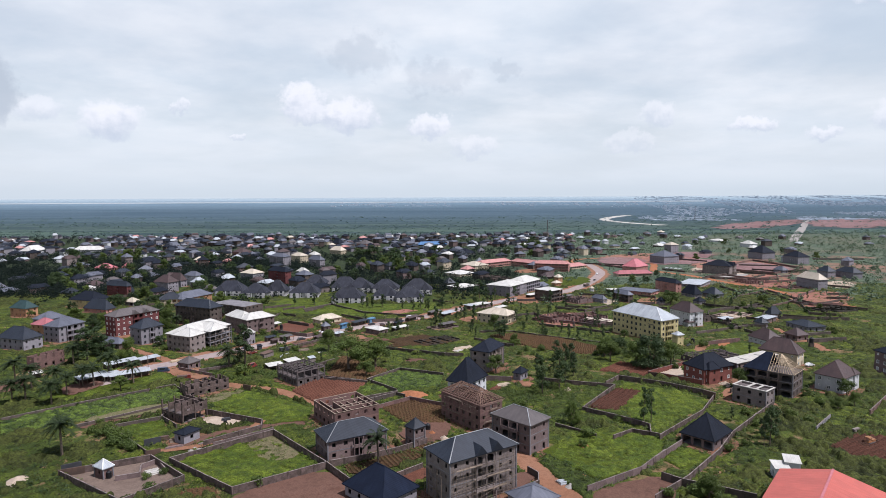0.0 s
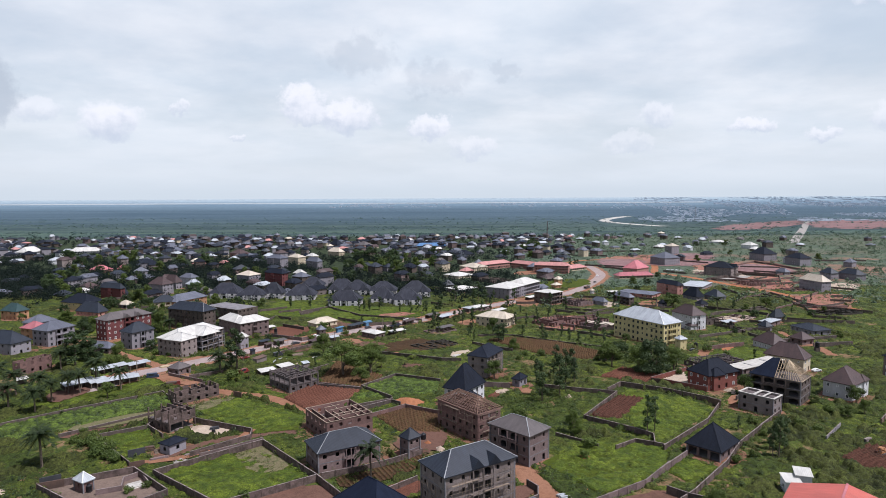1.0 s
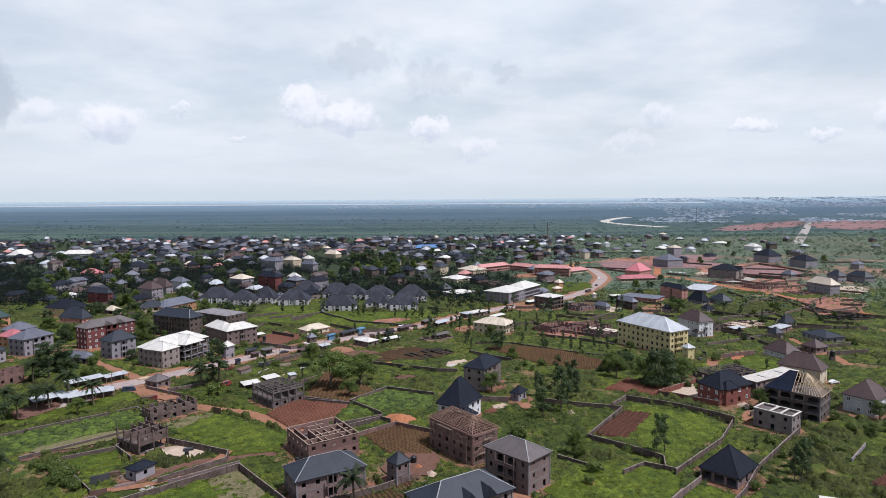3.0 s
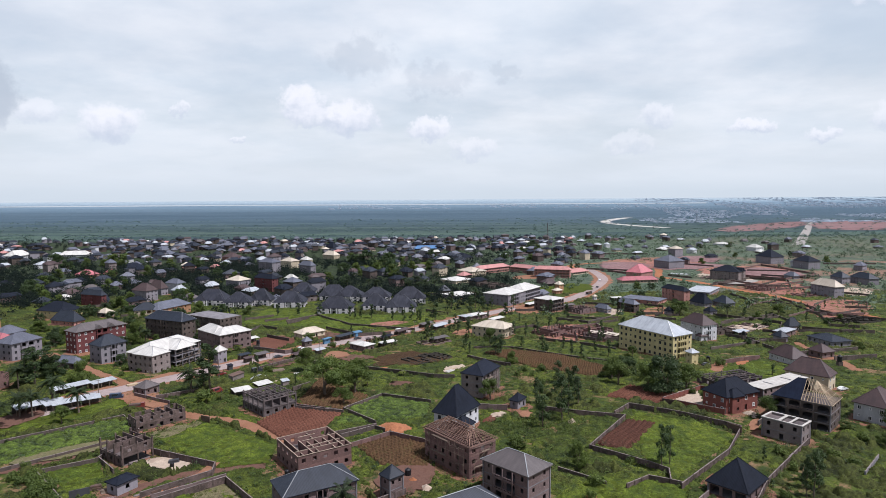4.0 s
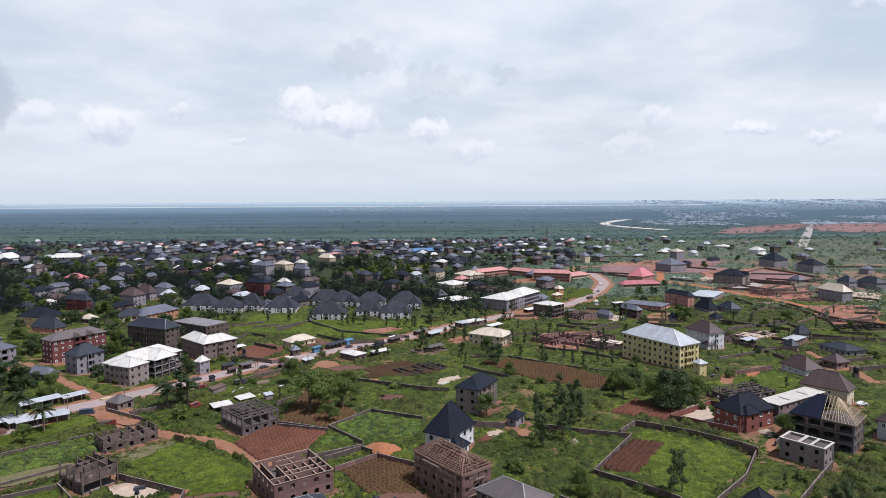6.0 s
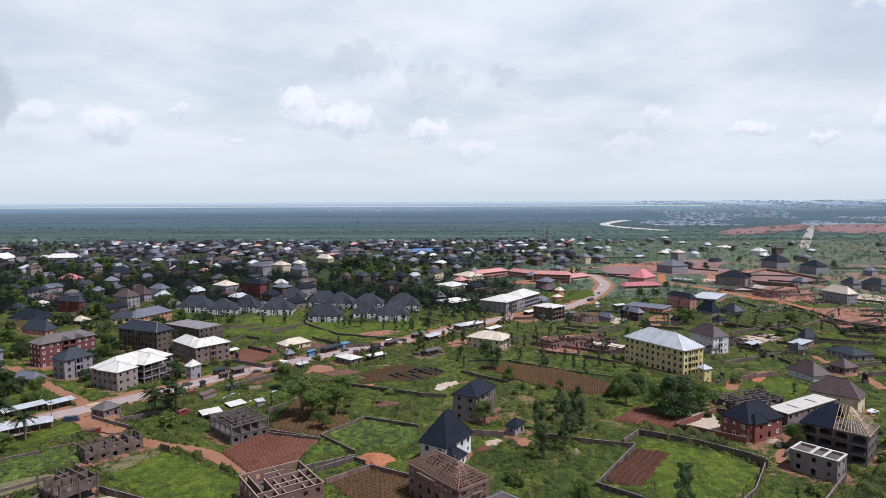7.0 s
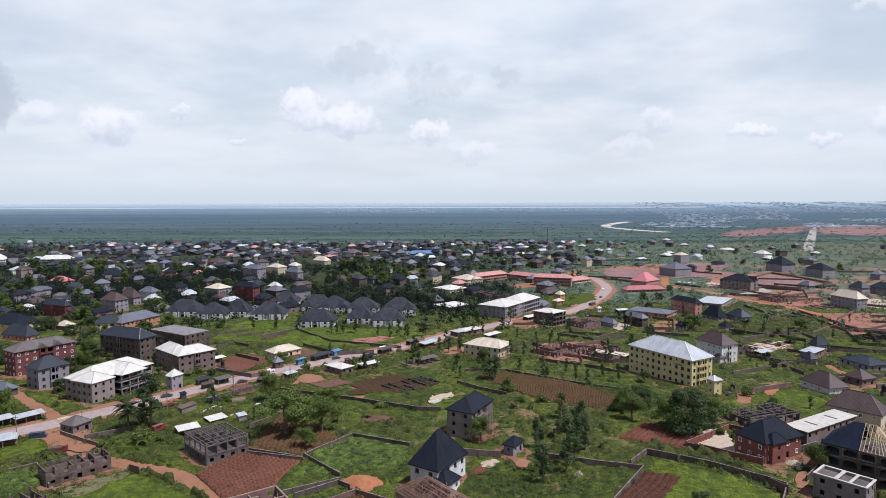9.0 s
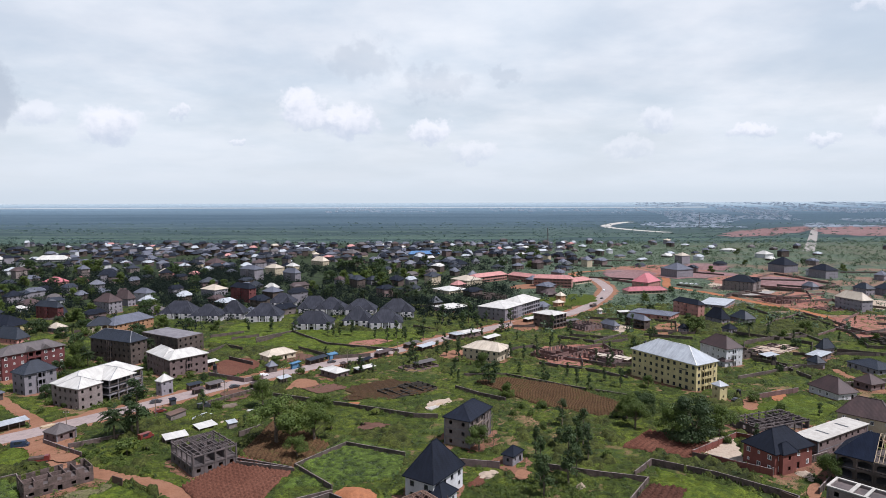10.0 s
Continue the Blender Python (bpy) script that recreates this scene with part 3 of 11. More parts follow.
def strip(name, line, width, material, label, dz=0.0, category="road", wander=0.3):
    """A road or lane along a line."""
    LEVEL[0] += 0.004
    pts = [Vector((*p, 0)) for p in line]
    fine = []
    for i in range(len(pts) - 1):
        p0, p1, p2, p3 = pts[max(i - 1, 0)], pts[i], pts[i + 1], pts[min(i + 2, len(pts) - 1)]
        n = max(2, int((p2 - p1).length / 4))
        for k in range(n):
            t = k / n
            fine.append(0.5 * ((2 * p1) + (p2 - p0) * t + (2 * p0 - 5 * p1 + 4 * p2 - p3) * t * t + (3 * p1 - p0 - 3 * p2 + p3) * t ** 3))
    fine.append(pts[-1])
    v, f = [], []
    for i, p in enumerate(fine):
        d = (fine[min(i + 1, len(fine) - 1)] - fine[max(i - 1, 0)]).normalized()
        s = Vector((-d.y, d.x, 0))
        for k in (0.5, -0.5):
            q = p + s * (k * width + wander * noise.noise(p * 0.2 + Vector((k * 9, 0, 0))))
            v.append((q.x, q.y, float(gz(q.y)) + LEVEL[0] + dz))
        if i:
            f.append((2 * i - 2, 2 * i - 1, 2 * i + 1, 2 * i))
            a, b, c2, d2 = (v[2 * i - 2], v[2 * i - 1], v[2 * i + 1], v[2 * i])
            FOOT.append([a[:2], b[:2], c2[:2], d2[:2]])
    me = bpy.data.meshes.new(name)
    me.from_pydata(v, [], f)
    me.materials.append(material)
    return tagged(new(name, me), label, category, kind="structure")


YARDS = [0]


def house_yard(x, y, rot, la, lb, out=2.4):
    """Trampled earth round a house."""
    YARDS[0] += 1
    c, s = math.cos(radians(rot)), math.sin(radians(rot))
    r = random.Random(YARDS[0])
    loop = []
    for u, v in ((-1, -1), (1, -1), (1, 1), (-1, 1)):
        a, b = u * (la / 2 + r.uniform(0.6, 2.2) * out), v * (lb / 2 + r.uniform(0.6, 2.2) * out)
        loop.append((x + c * a - s * b, y + s * a + c * b))
    plot("house_yard", loop, HOUSE_YARD, "trampled weedy earth round a house", 1.8, False, 0.0, 1.6, True, 0.010 + 0.004 * (YARDS[0] % 4))


# ---- houses ----
STOREY = 3.05


def wall_face(sh, p, q, z0, z1, holes, thick=0.25):
    """A wall from p to q (outside on its right hand) with openings (u0, z0, u1, z1) cut right through."""
    p, q = Vector((*p, 0)), Vector((*q, 0))
    ln = (q - p).length
    d = (q - p) / ln
    inn = Vector((-d.y, d.x, 0)) * thick
    us = sorted({0.0, ln, *[h[0] for h in holes], *[h[2] for h in holes]})
    zs = sorted({z0, z1, *[h[1] for h in holes], *[h[3] for h in holes]})
    up = Vector((0, 0, 1))

    def inside(u, z):
        return any(h[0] < u < h[2] and h[1] < z < h[3] for h in holes)
    # merge along each band of height
    for a, b in zip(zs, zs[1:]):
        run = None
        for u0, u1 in zip(us, us[1:]):
            if inside((u0 + u1) / 2, (a + b) / 2):
                if run is not None:
                    sh.poly(p + d * run + up * a, p + d * u0 + up * a, p + d * u0 + up * b, p + d * run + up * b)
                    sh.poly(p + d * u0 + inn + up * a, p + d * run + inn + up * a, p + d * run + inn + up * b, p + d * u0 + inn + up * b)
                run = None
            elif run is None:
                run = u0
        if run is not None:
            sh.poly(p + d * run + up * a, p + d * ln + up * a, p + d * ln + up * b, p + d * run + up * b)
            sh.poly(p + d * ln + inn + up * a, p + d * run + inn + up * a, p + d * run + inn + up * b, p + d * ln + inn + up * b)
    for u0, a, u1, b in holes:
        c = [p + d * u0 + up * a, p + d * u1 + up * a, p + d * u1 + up * b, p + d * u0 + up * b]
        for i in range(4):
            k = (i + 1) % 4
            sh.poly(c[i], c[i] + inn, c[k] + inn, c[k])
    sh.poly(p + up * z1, p + d * ln + up * z1, p + d * ln + inn + up * z1, p + inn + up * z1)


def arch(sh, p, q, u0, u1, zt, rise=0.75, thick=0.25):
    """Fills the upper corners of an opening so that it ends in a low arch."""
    p, q = Vector((*p, 0)), Vector((*q, 0))
    d = (q - p).normalized()
    inn = Vector((-d.y, d.x, 0)) * thick
    w = (u1 - u0) / 2
    curve = [(w * (1 - math.cos(t * math.pi / 8)), -rise * (1 - math.sin(t * math.pi / 8))) for t in range(5)]
    for side in (1, -1):
        pts = [p + d * ((u0 + a) if side > 0 else (u1 - a)) + Vector((0, 0, zt + b)) for a, b in curve]
        corner = p + d * (u0 if side > 0 else u1) + Vector((0, 0, zt))
        for a, b in zip(pts, pts[1:]):
            sh.poly(*((corner, a, b) if side > 0 else (corner, b, a)))
            sh.poly(*((a, a + inn, b + inn, b) if side > 0 else (b, b + inn, a + inn, a)))


WINDOWS = {}


def window_mesh(w, h, frame_mat):
    key = (round(w, 2), round(h, 2), frame_mat.name)
    if key not in WINDOWS:
        fr, pn = Shape(), Shape()
        e = 0.09
        fr.box(-w / 2 - 0.06, -0.05, 0, -w / 2 + e, 0.06, h).box(w / 2 - e, -0.05, 0, w / 2 + 0.06, 0.06, h)
        fr.box(-w / 2 + e, -0.05, h - e, w / 2 - e, 0.06, h + 0.06).box(-w / 2 - 0.1, -0.1, -0.1, w / 2 + 0.1, 0.06, 0.0)
        fr.box(-0.035, -0.04, 0, 0.035, 0.05, h - e)
        pn.box(-w / 2 + e, 0.09, 0.0, w / 2 - e, 0.12, h - e)
        WINDOWS[key] = (fr.mesh("window", frame_mat), pn.mesh("pane", GLASS))
    return WINDOWS[key]


def hip_roof(la, lb, z, rh, ridge=None, cap=True, thick=0.22, axis=None):
    """Hipped roof over la x lb with its eaves at z. ridge: half length of the ridge. Returns roof and caps."""
    a, b = la / 2, lb / 2
    sh, cp = Shape(), Shape()
    along = la >= lb if axis is None else axis == "x"
    r = (abs(la - lb) / 2 if ridge is None else ridge)
    r = max(r, 0.05)
    e = [(-a, -b), (a, -b), (a, b), (-a, b)]
    top = [(-r, 0), (r, 0)] if along else [(0, -r), (0, r)]
    E = [(x, y, z) for x, y in e]
    T = [(x, y, z + rh) for x, y in top]
    if along:
        sh.poly(E[0], E[1], T[1], T[0]).poly(E[2], E[3], T[0], T[1]).poly(E[1], E[2], T[1]).poly(E[3], E[0], T[0])
        hips = ((0, 0), (1, 1), (2, 1), (3, 0))
    else:
        sh.poly(E[1], E[2], T[1], T[0]).poly(E[3], E[0], T[0], T[1]).poly(E[0], E[1], T[0]).poly(E[2], E[3], T[1])
        hips = ((0, 0), (1, 0), (2, 1), (3, 1))
    for i in range(4):
        k = (i + 1) % 4
        lo = lambda p: (p[0], p[1], p[2] - thick)
        sh.poly(lo(E[i]), lo(E[k]), E[k], E[i])
    sh.poly(*[(x, y, z - thick) for x, y in reversed(e)])
    if cap:
        up = Vector((0, 0, 0.05))
        for i, k in hips:
            cp.beam(Vector(E[i]) + up, Vector(T[k]) + up, 0.24, 0.06)
        cp.beam(Vector(T[0]) + up, Vector(T[1]) + up, 0.26, 0.07)
    return sh, cp


def gable_dormer(x, y, z, w, h, depth):
    """A pointed gable on the front slope (front faces -y)."""
    sh = Shape()
    sh.poly((x - w / 2, y, z), (x + w / 2, y, z), (x, y, z + h))
    sh.poly((x - w / 2, y, z), (x, y, z + h), (x, y + depth, z + h), (x - w / 2, y + depth * 0.25, z))
    sh.poly((x + w / 2, y, z), (x + w / 2, y + depth * 0.25, z), (x, y + depth, z + h), (x, y, z + h))
    return sh


def house(x, y, rot, la, lb, storeys, wall=None, roof=None, rh=None, ridge=None, label="", category="house", windows=True, frame=None, balcony="", bay=3.3,
          cap=None, dormers=0, flat=False, over=0.6, dz=0.0, win=(1.1, 1.25), base=None, name="house", porch=None, axis=None, group="", open_front="", lift=0.0, half=0.0, parapet=False, deck=None):
    """A house: walls with openings cut through, storey slabs, glazed windows where it has them, a roof with ridge caps.
    Sides: f = local -y, l = local -x, r = +x, b = +y."""
    wall, roof = wall or BLOCK, roof or ROOF_DARK
    ob = thing(name, at(x, y, rot, dz), label, category, group)
    W, D, H = la - 2 * over, lb - 2 * over, storeys * STOREY + lift
    keep_off(x, y, rot, W, D, 0.8)
    if y < 620:
        house_yard(x, y, rot, la, lb)
    sides = {"f": ((-W / 2, -D / 2), (W / 2, -D / 2)), "r": ((W / 2, -D / 2), (W / 2, D / 2)), "b": ((W / 2, D / 2), (-W / 2, D / 2)), "l": ((-W / 2, D / 2), (-W / 2, -D / 2))}
    for s, (p, q) in sides.items():
        ln = math.dist(p, q)
        n = max(1, int(ln / bay))
        holes, panes = [], []
        for k in range(storeys):
            for j in range(n):
                u = ln * (j + 0.5) / n
                z = k * STOREY + lift
                if s in open_front or (s in balcony and n >= 3 and j in (n // 2, (n - 1) // 2) and (n < 5 or True)):
                    w = ln / n * 0.38
                    holes.append((u - w, z + 0.15, u + w, z + 2.45))
                elif k == 0 and j == n // 2 and s == "f" and n > 1:
                    holes.append((u - 0.6, z + 0.05, u + 0.6, z + 2.1))
                elif s == "b" and (j % 2 or not windows):
                    continue
                else:
                    w, h = win
                    if (j * 7 + k * 3 + int(ln)) % 5 == 0:
                        w, h = 0.62, 0.75
                    hi = 2.25
                    holes.append((u - w / 2, z + hi - h, u + w / 2, z + hi))
                    panes.append((u, z + hi - h, w, h))
        sh = Shape()
        lo = -1.2
        wall_face(sh, p, q, lo, H, holes)
        for u0, za, u1, zb in holes:
            if u1 - u0 > 1.5 and s in balcony:
                arch(sh, p, q, u0, u1, zb)
        wob = part("wall", sh, wall, ob)
        d = (Vector(q) - Vector(p)).normalized()
        ang = math.atan2(d.y, d.x)
        if windows:
            for u, z, w, h in panes:
                fm, pm = window_mesh(w, h, frame or TRIM_WHITE)
                c = Vector(p) + d * u
                wd = part("window", fm, None, ob, m=Matrix.Translation((c.x, c.y, z)) @ Matrix.Rotation(ang, 4, "Z"))
                part("pane", pm, None, wd)
        if s in balcony and n >= 3:
            nrm = Vector((d.y, -d.x))
            for k in range(storeys):
                z = k * STOREY + lift
                j0, j1 = (n - 1) // 2, n // 2
                u0, u1 = ln * (j0 + 0.08) / n, ln * (j1 + 0.92) / n
                bs = Shape()
                m4 = Matrix.Translation((p[0], p[1], 0)) @ Matrix.Rotation(ang, 4, "Z")
                bs.box(u0, -1.15, z - 0.12, u1, 0.0, z + 0.02)
                if k:
                    bs.box(u0, -1.15, z + 0.75, u1, -1.0, z + 0.95).box(u0, -1.12, z + 0.02, u1, -1.03, z + 0.45)
                    m_ = max(2, int((u1 - u0) / 0.9))
                    for i in range(m_ + 1):
                        uu = u0 + (u1 - u0 - 0.12) * i / m_
                        bs.box(uu, -1.14, z + 0.45, uu + 0.12, -1.02, z + 0.75)
                for uu in (u0, (u0 + u1) / 2 - 0.12, u1 - 0.25):
                    bs.box(uu, -1.2, z + 0.02, uu + 0.25, -0.95, z + STOREY - 0.12)
                part("balcony", bs, wall, ob, m=m4)
    for k in range(storeys + (1 if flat and not parapet else 0)):
        part("floor_slab", Shape().box(-W / 2 + 0.26, -D / 2 + 0.26, k * STOREY + lift - 0.1, W / 2 - 0.26, D / 2 - 0.26, k * STOREY + lift + 0.06), CONCRETE, ob)
    if not windows and y < 330 and wall in (BLOCK, BLOCK_PINK, BLOCK_DARK, BLOCK_RED):
        for k in range(1, storeys + 1):
            zb, o = k * STOREY + lift - 0.28, 0.035
            ring = Shape()
            for x0, y0, x1, y1 in ((-W / 2 - o, -D / 2 - o, W / 2 + o, -D / 2 + 0.1), (-W / 2 - o, D / 2 - 0.1, W / 2 + o, D / 2 + o), (-W / 2 - o, -D / 2 + 0.1, -W / 2 + 0.1, D / 2 - 0.1), (W / 2 - 0.1, -D / 2 + 0.1, W / 2 + o, D / 2 - 0.1)):
                ring.box(x0, y0, zb, x1, y1, zb + 0.24)
            part("ring_beam", ring, CONCRETE, ob, "pale concrete ring beam")
        for u in (-1, 1):
            for w in (-1, 1):
                part("corner_column", Shape().box(u * W / 2 - 0.17, w * D / 2 - 0.17, -1.2, u * W / 2 + 0.17, w * D / 2 + 0.17, H + 0.02), CONCRETE, ob)
    if base:
        part("plinth", Shape().box(-W / 2 - 0.25, -D / 2 - 0.25, -1.2, W / 2 + 0.25, D / 2 + 0.25, 0.25), base, ob)
    if deck:
        part("roof_deck", Shape().box(-W / 2 - 0.5, -D / 2 - 0.5, H + 0.065, W / 2 + 0.5, D / 2 + 0.5, H + 0.26), deck, ob)
        # dark strips on the deck stand in for the shade of open slots
        for u in (-0.22, 0.18):
            part("deck_slot", Shape().box(W * u, -D * 0.3, H + 0.262, W * u + W * 0.03, D * 0.3, H + 0.30), TRIM_DARK, ob)
    if parapet:
        # dark slab added inside so that the open top looks shaded
        part("ceiling_slab", Shape().box(-W / 2 + 0.26, -D / 2 + 0.26, H - 0.7, W / 2 - 0.26, D / 2 - 0.26, H - 0.55), CONCRETE_DARK, ob)
        for x0, y0, x1, y1 in ((-W / 2 - 0.35, -D / 2 - 0.35, W / 2 + 0.35, -D / 2 + 0.25), (-W / 2 - 0.35, D / 2 - 0.25, W / 2 + 0.35, D / 2 + 0.35), (-W / 2 - 0.35, -D / 2 + 0.25, -W / 2 + 0.25, D / 2 - 0.25),
                               (W / 2 - 0.25, -D / 2 + 0.25, W / 2 + 0.35, D / 2 - 0.25), (-W * 0.12, -D / 2 + 0.25, -W * 0.12 + 0.9, D / 2 - 0.25), (W * 0.16, -D / 2 + 0.25, W * 0.16 + 0.7, D / 2 - 0.25)):
            part("parapet", Shape().box(x0, y0, H + 0.07, x1, y1, H + 0.3), PALE_SLAB, ob)
    if half:
        # the first stretch is roofed, the rest still bare rafters
        a, d2, z, zr = la / 2, lb / 2, H + 0.1, H + 0.1 + rh
        xs, r0 = -a + la * half, -a + lb * 0.5
        sh = Shape()
        sh.poly((-a, -d2, z), (xs, -d2, z), (xs, 0, zr), (r0, 0, zr)).poly((xs, d2, z), (-a, d2, z), (r0, 0, zr), (xs, 0, zr)).poly((-a, d2, z), (-a, -d2, z), (r0, 0, zr))
        sh.poly((-a, -d2, z - 0.2), (xs, -d2, z - 0.2), (xs, -d2, z), (-a, -d2, z)).poly((-a, d2, z - 0.2), (-a, -d2, z - 0.2), (-a, -d2, z), (-a, d2, z))
        part("roof", sh, roof, ob)
        r1 = a - lb * 0.5
        n = int((a - xs) / 0.9)
        for i in range(n + 1):
            u = xs + (a - xs) * i / n
            tp = min(u, r1)
            for s in (-1, 1):
                part("rafter", Shape().beam((u, s * d2, z), (tp, 0, zr), 0.13), TIMBER_PALE, ob)
        for i in range(1, 12):
            part("rafter", Shape().beam((a, -d2 + lb * i / 12, z), (r1, 0, zr), 0.12), TIMBER_PALE, ob)
        for q in (0.0, 0.25, 0.5, 0.75):
            for s in (-1, 1):
                part("purlin", Shape().beam((xs, s * d2 * (1 - q), z + rh * q + 0.1), (a - (a - r1) * q, s * d2 * (1 - q), z + rh * q + 0.1), 0.1), TIMBER_PALE, ob)
            part("purlin", Shape().beam((a - (a - r1) * q, -d2 * (1 - q), z + rh * q + 0.1), (a - (a - r1) * q, d2 * (1 - q), z + rh * q + 0.1), 0.1), TIMBER_PALE, ob)
        part("ridge_board", Shape().beam((xs, 0, zr), (r1, 0, zr), 0.16), TIMBER_PALE, ob)
        part("ceiling_slab", Shape().box(-W / 2 + 0.3, -D / 2 + 0.3, H - 0.15, W / 2 - 0.3, D / 2 - 0.3, H - 0.05), CONCRETE_DARK, ob)
    elif not flat:
        rh = rh if rh is not None else min(la, lb) * 0.3
        sh, cp = hip_roof(la, lb, H + 0.1, rh, ridge, axis=axis)
        rob = part("roof", sh, roof, ob)
        part("ridge_cap", cp, cap or roof, rob)
        for i in range(dormers):
            xx = la * ((i + 1) / (dormers + 1) - 0.5) * 0.7 + la * 0.06
            part("dormer", gable_dormer(xx, -lb / 2 - 0.15, H + 0.1, la * 0.17, rh * 0.62, lb * 0.32), roof, rob)
    if porch:
        # a lower roofed wing: local x, y, length, depth, storeys, roof rise
        px_, py_, pl, pd, ps, pr = porch
        hh = ps * STOREY
        sh = Shape()
        c = [(px_ - pl / 2 + 0.4, py_ - pd / 2 + 0.4), (px_ + pl / 2 - 0.4, py_ - pd / 2 + 0.4), (px_ + pl / 2 - 0.4, py_ + pd / 2 - 0.4), (px_ - pl / 2 + 0.4, py_ + pd / 2 - 0.4)]
        for i in range(4):
            p, q = c[i], c[(i + 1) % 4]
            ln = math.dist(p, q)
            nw = max(1, int(ln / 2.9))
            wall_face(sh, p, q, -1.2, hh, [(ln * (jj + 0.5) / nw - 0.5, kk * STOREY + 0.95, ln * (jj + 0.5) / nw + 0.5, kk * STOREY + 2.2) for kk in range(ps) for jj in range(nw)])
        part("wing_wall", sh, wall, ob)
        sh, cp = hip_roof(pl, pd, hh + 0.1, pr)
        w_ = part("wing_roof", sh, roof, ob, m=Matrix.Translation((px_, py_, 0)))
        part("ridge_cap", cp, cap or roof, w_)
    return ob


def shell(x, y, rot, la, lb, storeys, wall=None, label="", rooms=(4, 3), rafters="", columns=False, slab=True, ragged=0.0, seed=1, category="unfinished house", timber=None, rh=2.2, top_walls=True, plates=False):
    """A building still without its roof: block walls with empty openings, cross walls, and timber on top where it has it."""
    rnd = random.Random(seed)
    wall, timber = wall or BLOCK, timber or TIMBER
    ob = thing("unfinished_house", at(x, y, rot), label, category)
    keep_off(x, y, rot, la, lb, 0.8)
    if y < 620:
        house_yard(x, y, rot, la, lb)
    W, D, H = la, lb, storeys * STOREY
    c = [(-W / 2, -D / 2), (W / 2, -D / 2), (W / 2, D / 2), (-W / 2, D / 2)]
    for i in range(4):
        p, q = c[i], c[(i + 1) % 4]
        ln = math.dist(p, q)
        n = max(1, int(ln / 3.2))
        for k in range(storeys):
            sh = Shape()
            z = k * STOREY
            if columns:
                for j in range(n + 1):
                    u = (ln - 0.35) * j / n
                    px_ = p[0] + (q[0] - p[0]) * (u + 0.17) / ln
                    py_ = p[1] + (q[1] - p[1]) * (u + 0.17) / ln
                    part("column", Shape().box(px_ - 0.18, py_ - 0.18, z - (1.0 if not k else 0), px_ + 0.18, py_ + 0.18, z + STOREY + (rnd.uniform(0.0, 0.6) if k == storeys - 1 else 0)), wall, ob)
                if k < storeys - 1 or not ragged:
                    part("ring_beam", Shape().box(min(p[0], q[0]) - 0.15, min(p[1], q[1]) - 0.15, z + STOREY - 0.4, max(p[0], q[0]) + 0.15, max(p[1], q[1]) + 0.15, z + STOREY - 0.02), wall, ob)
                if rnd.random() < 0.5:
                    holes = [(ln * (j + 0.5) / n - 0.6, z + 0.9, ln * (j + 0.5) / n + 0.6, z + 2.1) for j in range(n)]
                    wall_face(sh, p, q, z - (1.0 if not k else 0), z + STOREY - 0.42, holes, 0.22)
            else:
                holes = [(ln * (j + 0.5) / n - 0.6, z + (0.05 if j == n // 2 and not k and i == 0 else 0.95), ln * (j + 0.5) / n + 0.6, z + 2.2) for j in range(n)]
                last = k == storeys - 1
                if last and ragged:
                    holes += [(ln * (j + 0.5) / n - 0.6, z + 2.2, ln * (j + 0.5) / n + 0.6, z + STOREY + 0.01) for j in range(n) if rnd.random() < ragged]
                wall_face(sh, p, q, z - (1.0 if not k else 0), z + STOREY, holes, 0.24)
            if sh.f:
                part("wall", sh, wall, ob)
    for k in range(storeys):
        part("floor_slab", Shape().box(-W / 2 + 0.3, -D / 2 + 0.3, k * STOREY - 0.1, W / 2 - 0.3, D / 2 - 0.3, k * STOREY + 0.05), CONCRETE_DARK, ob)
    if top_walls:
        for ax, n, ln, wd in (("x", rooms[0], W, D), ("y", rooms[1], D, W)):
            for j in range(1, n):
                u = -ln / 2 + ln * (j + rnd.uniform(-0.15, 0.15)) / n
                a, b = sorted((rnd.choice((-wd / 2 + 0.3, -wd / 6)), rnd.choice((wd / 6, wd / 2 - 0.3))))
                z0, z1 = (storeys - 1) * STOREY + 0.05, H - rnd.choice((0.0, 0.0, 0.5))
                sh = Shape()
                sh.box(u - 0.12, a, z0, u + 0.12, b, z1) if ax == "x" else sh.box(a, u - 0.12, z0, b, u + 0.12, z1 - 0.01)
                part("cross_wall", sh, wall, ob)
                # paler strips along the tops of the walls
                if plates:
                    part("wall_plate", Shape().box(u - 0.13, a, z1 + 0.01, u + 0.13, b, z1 + 0.12) if ax == "x" else Shape().box(a, u - 0.13, z1 + 0.01, b, u + 0.13, z1 + 0.115), TIMBER_TOPS, ob)
        if plates:
            for i in range(4):
                p, q = Vector((*c[i], H + 0.08)), Vector((*c[(i + 1) % 4], H + 0.08))
                part("wall_plate", Shape().beam(p, q, 0.26, 0.1), TIMBER_TOPS, ob)
    if rafters == "beams":
        for j in range(9):
            u = -W / 2 + W * (j + 0.5) / 9 + rnd.uniform(-0.3, 0.3)
            part("joist", Shape().beam((u, -D / 2, H + 0.12), (u + rnd.uniform(-0.3, 0.3), D / 2, H + 0.12), 0.16), timber, ob)
        for j in range(5):
            u = -D / 2 + D * (j + 0.5) / 5 + rnd.uniform(-0.3, 0.3)
            part("joist", Shape().beam((-W / 2, u, H + 0.3), (W / 2 * rnd.choice((0.2, 1, 1)), u, H + 0.3), 0.14), timber, ob)
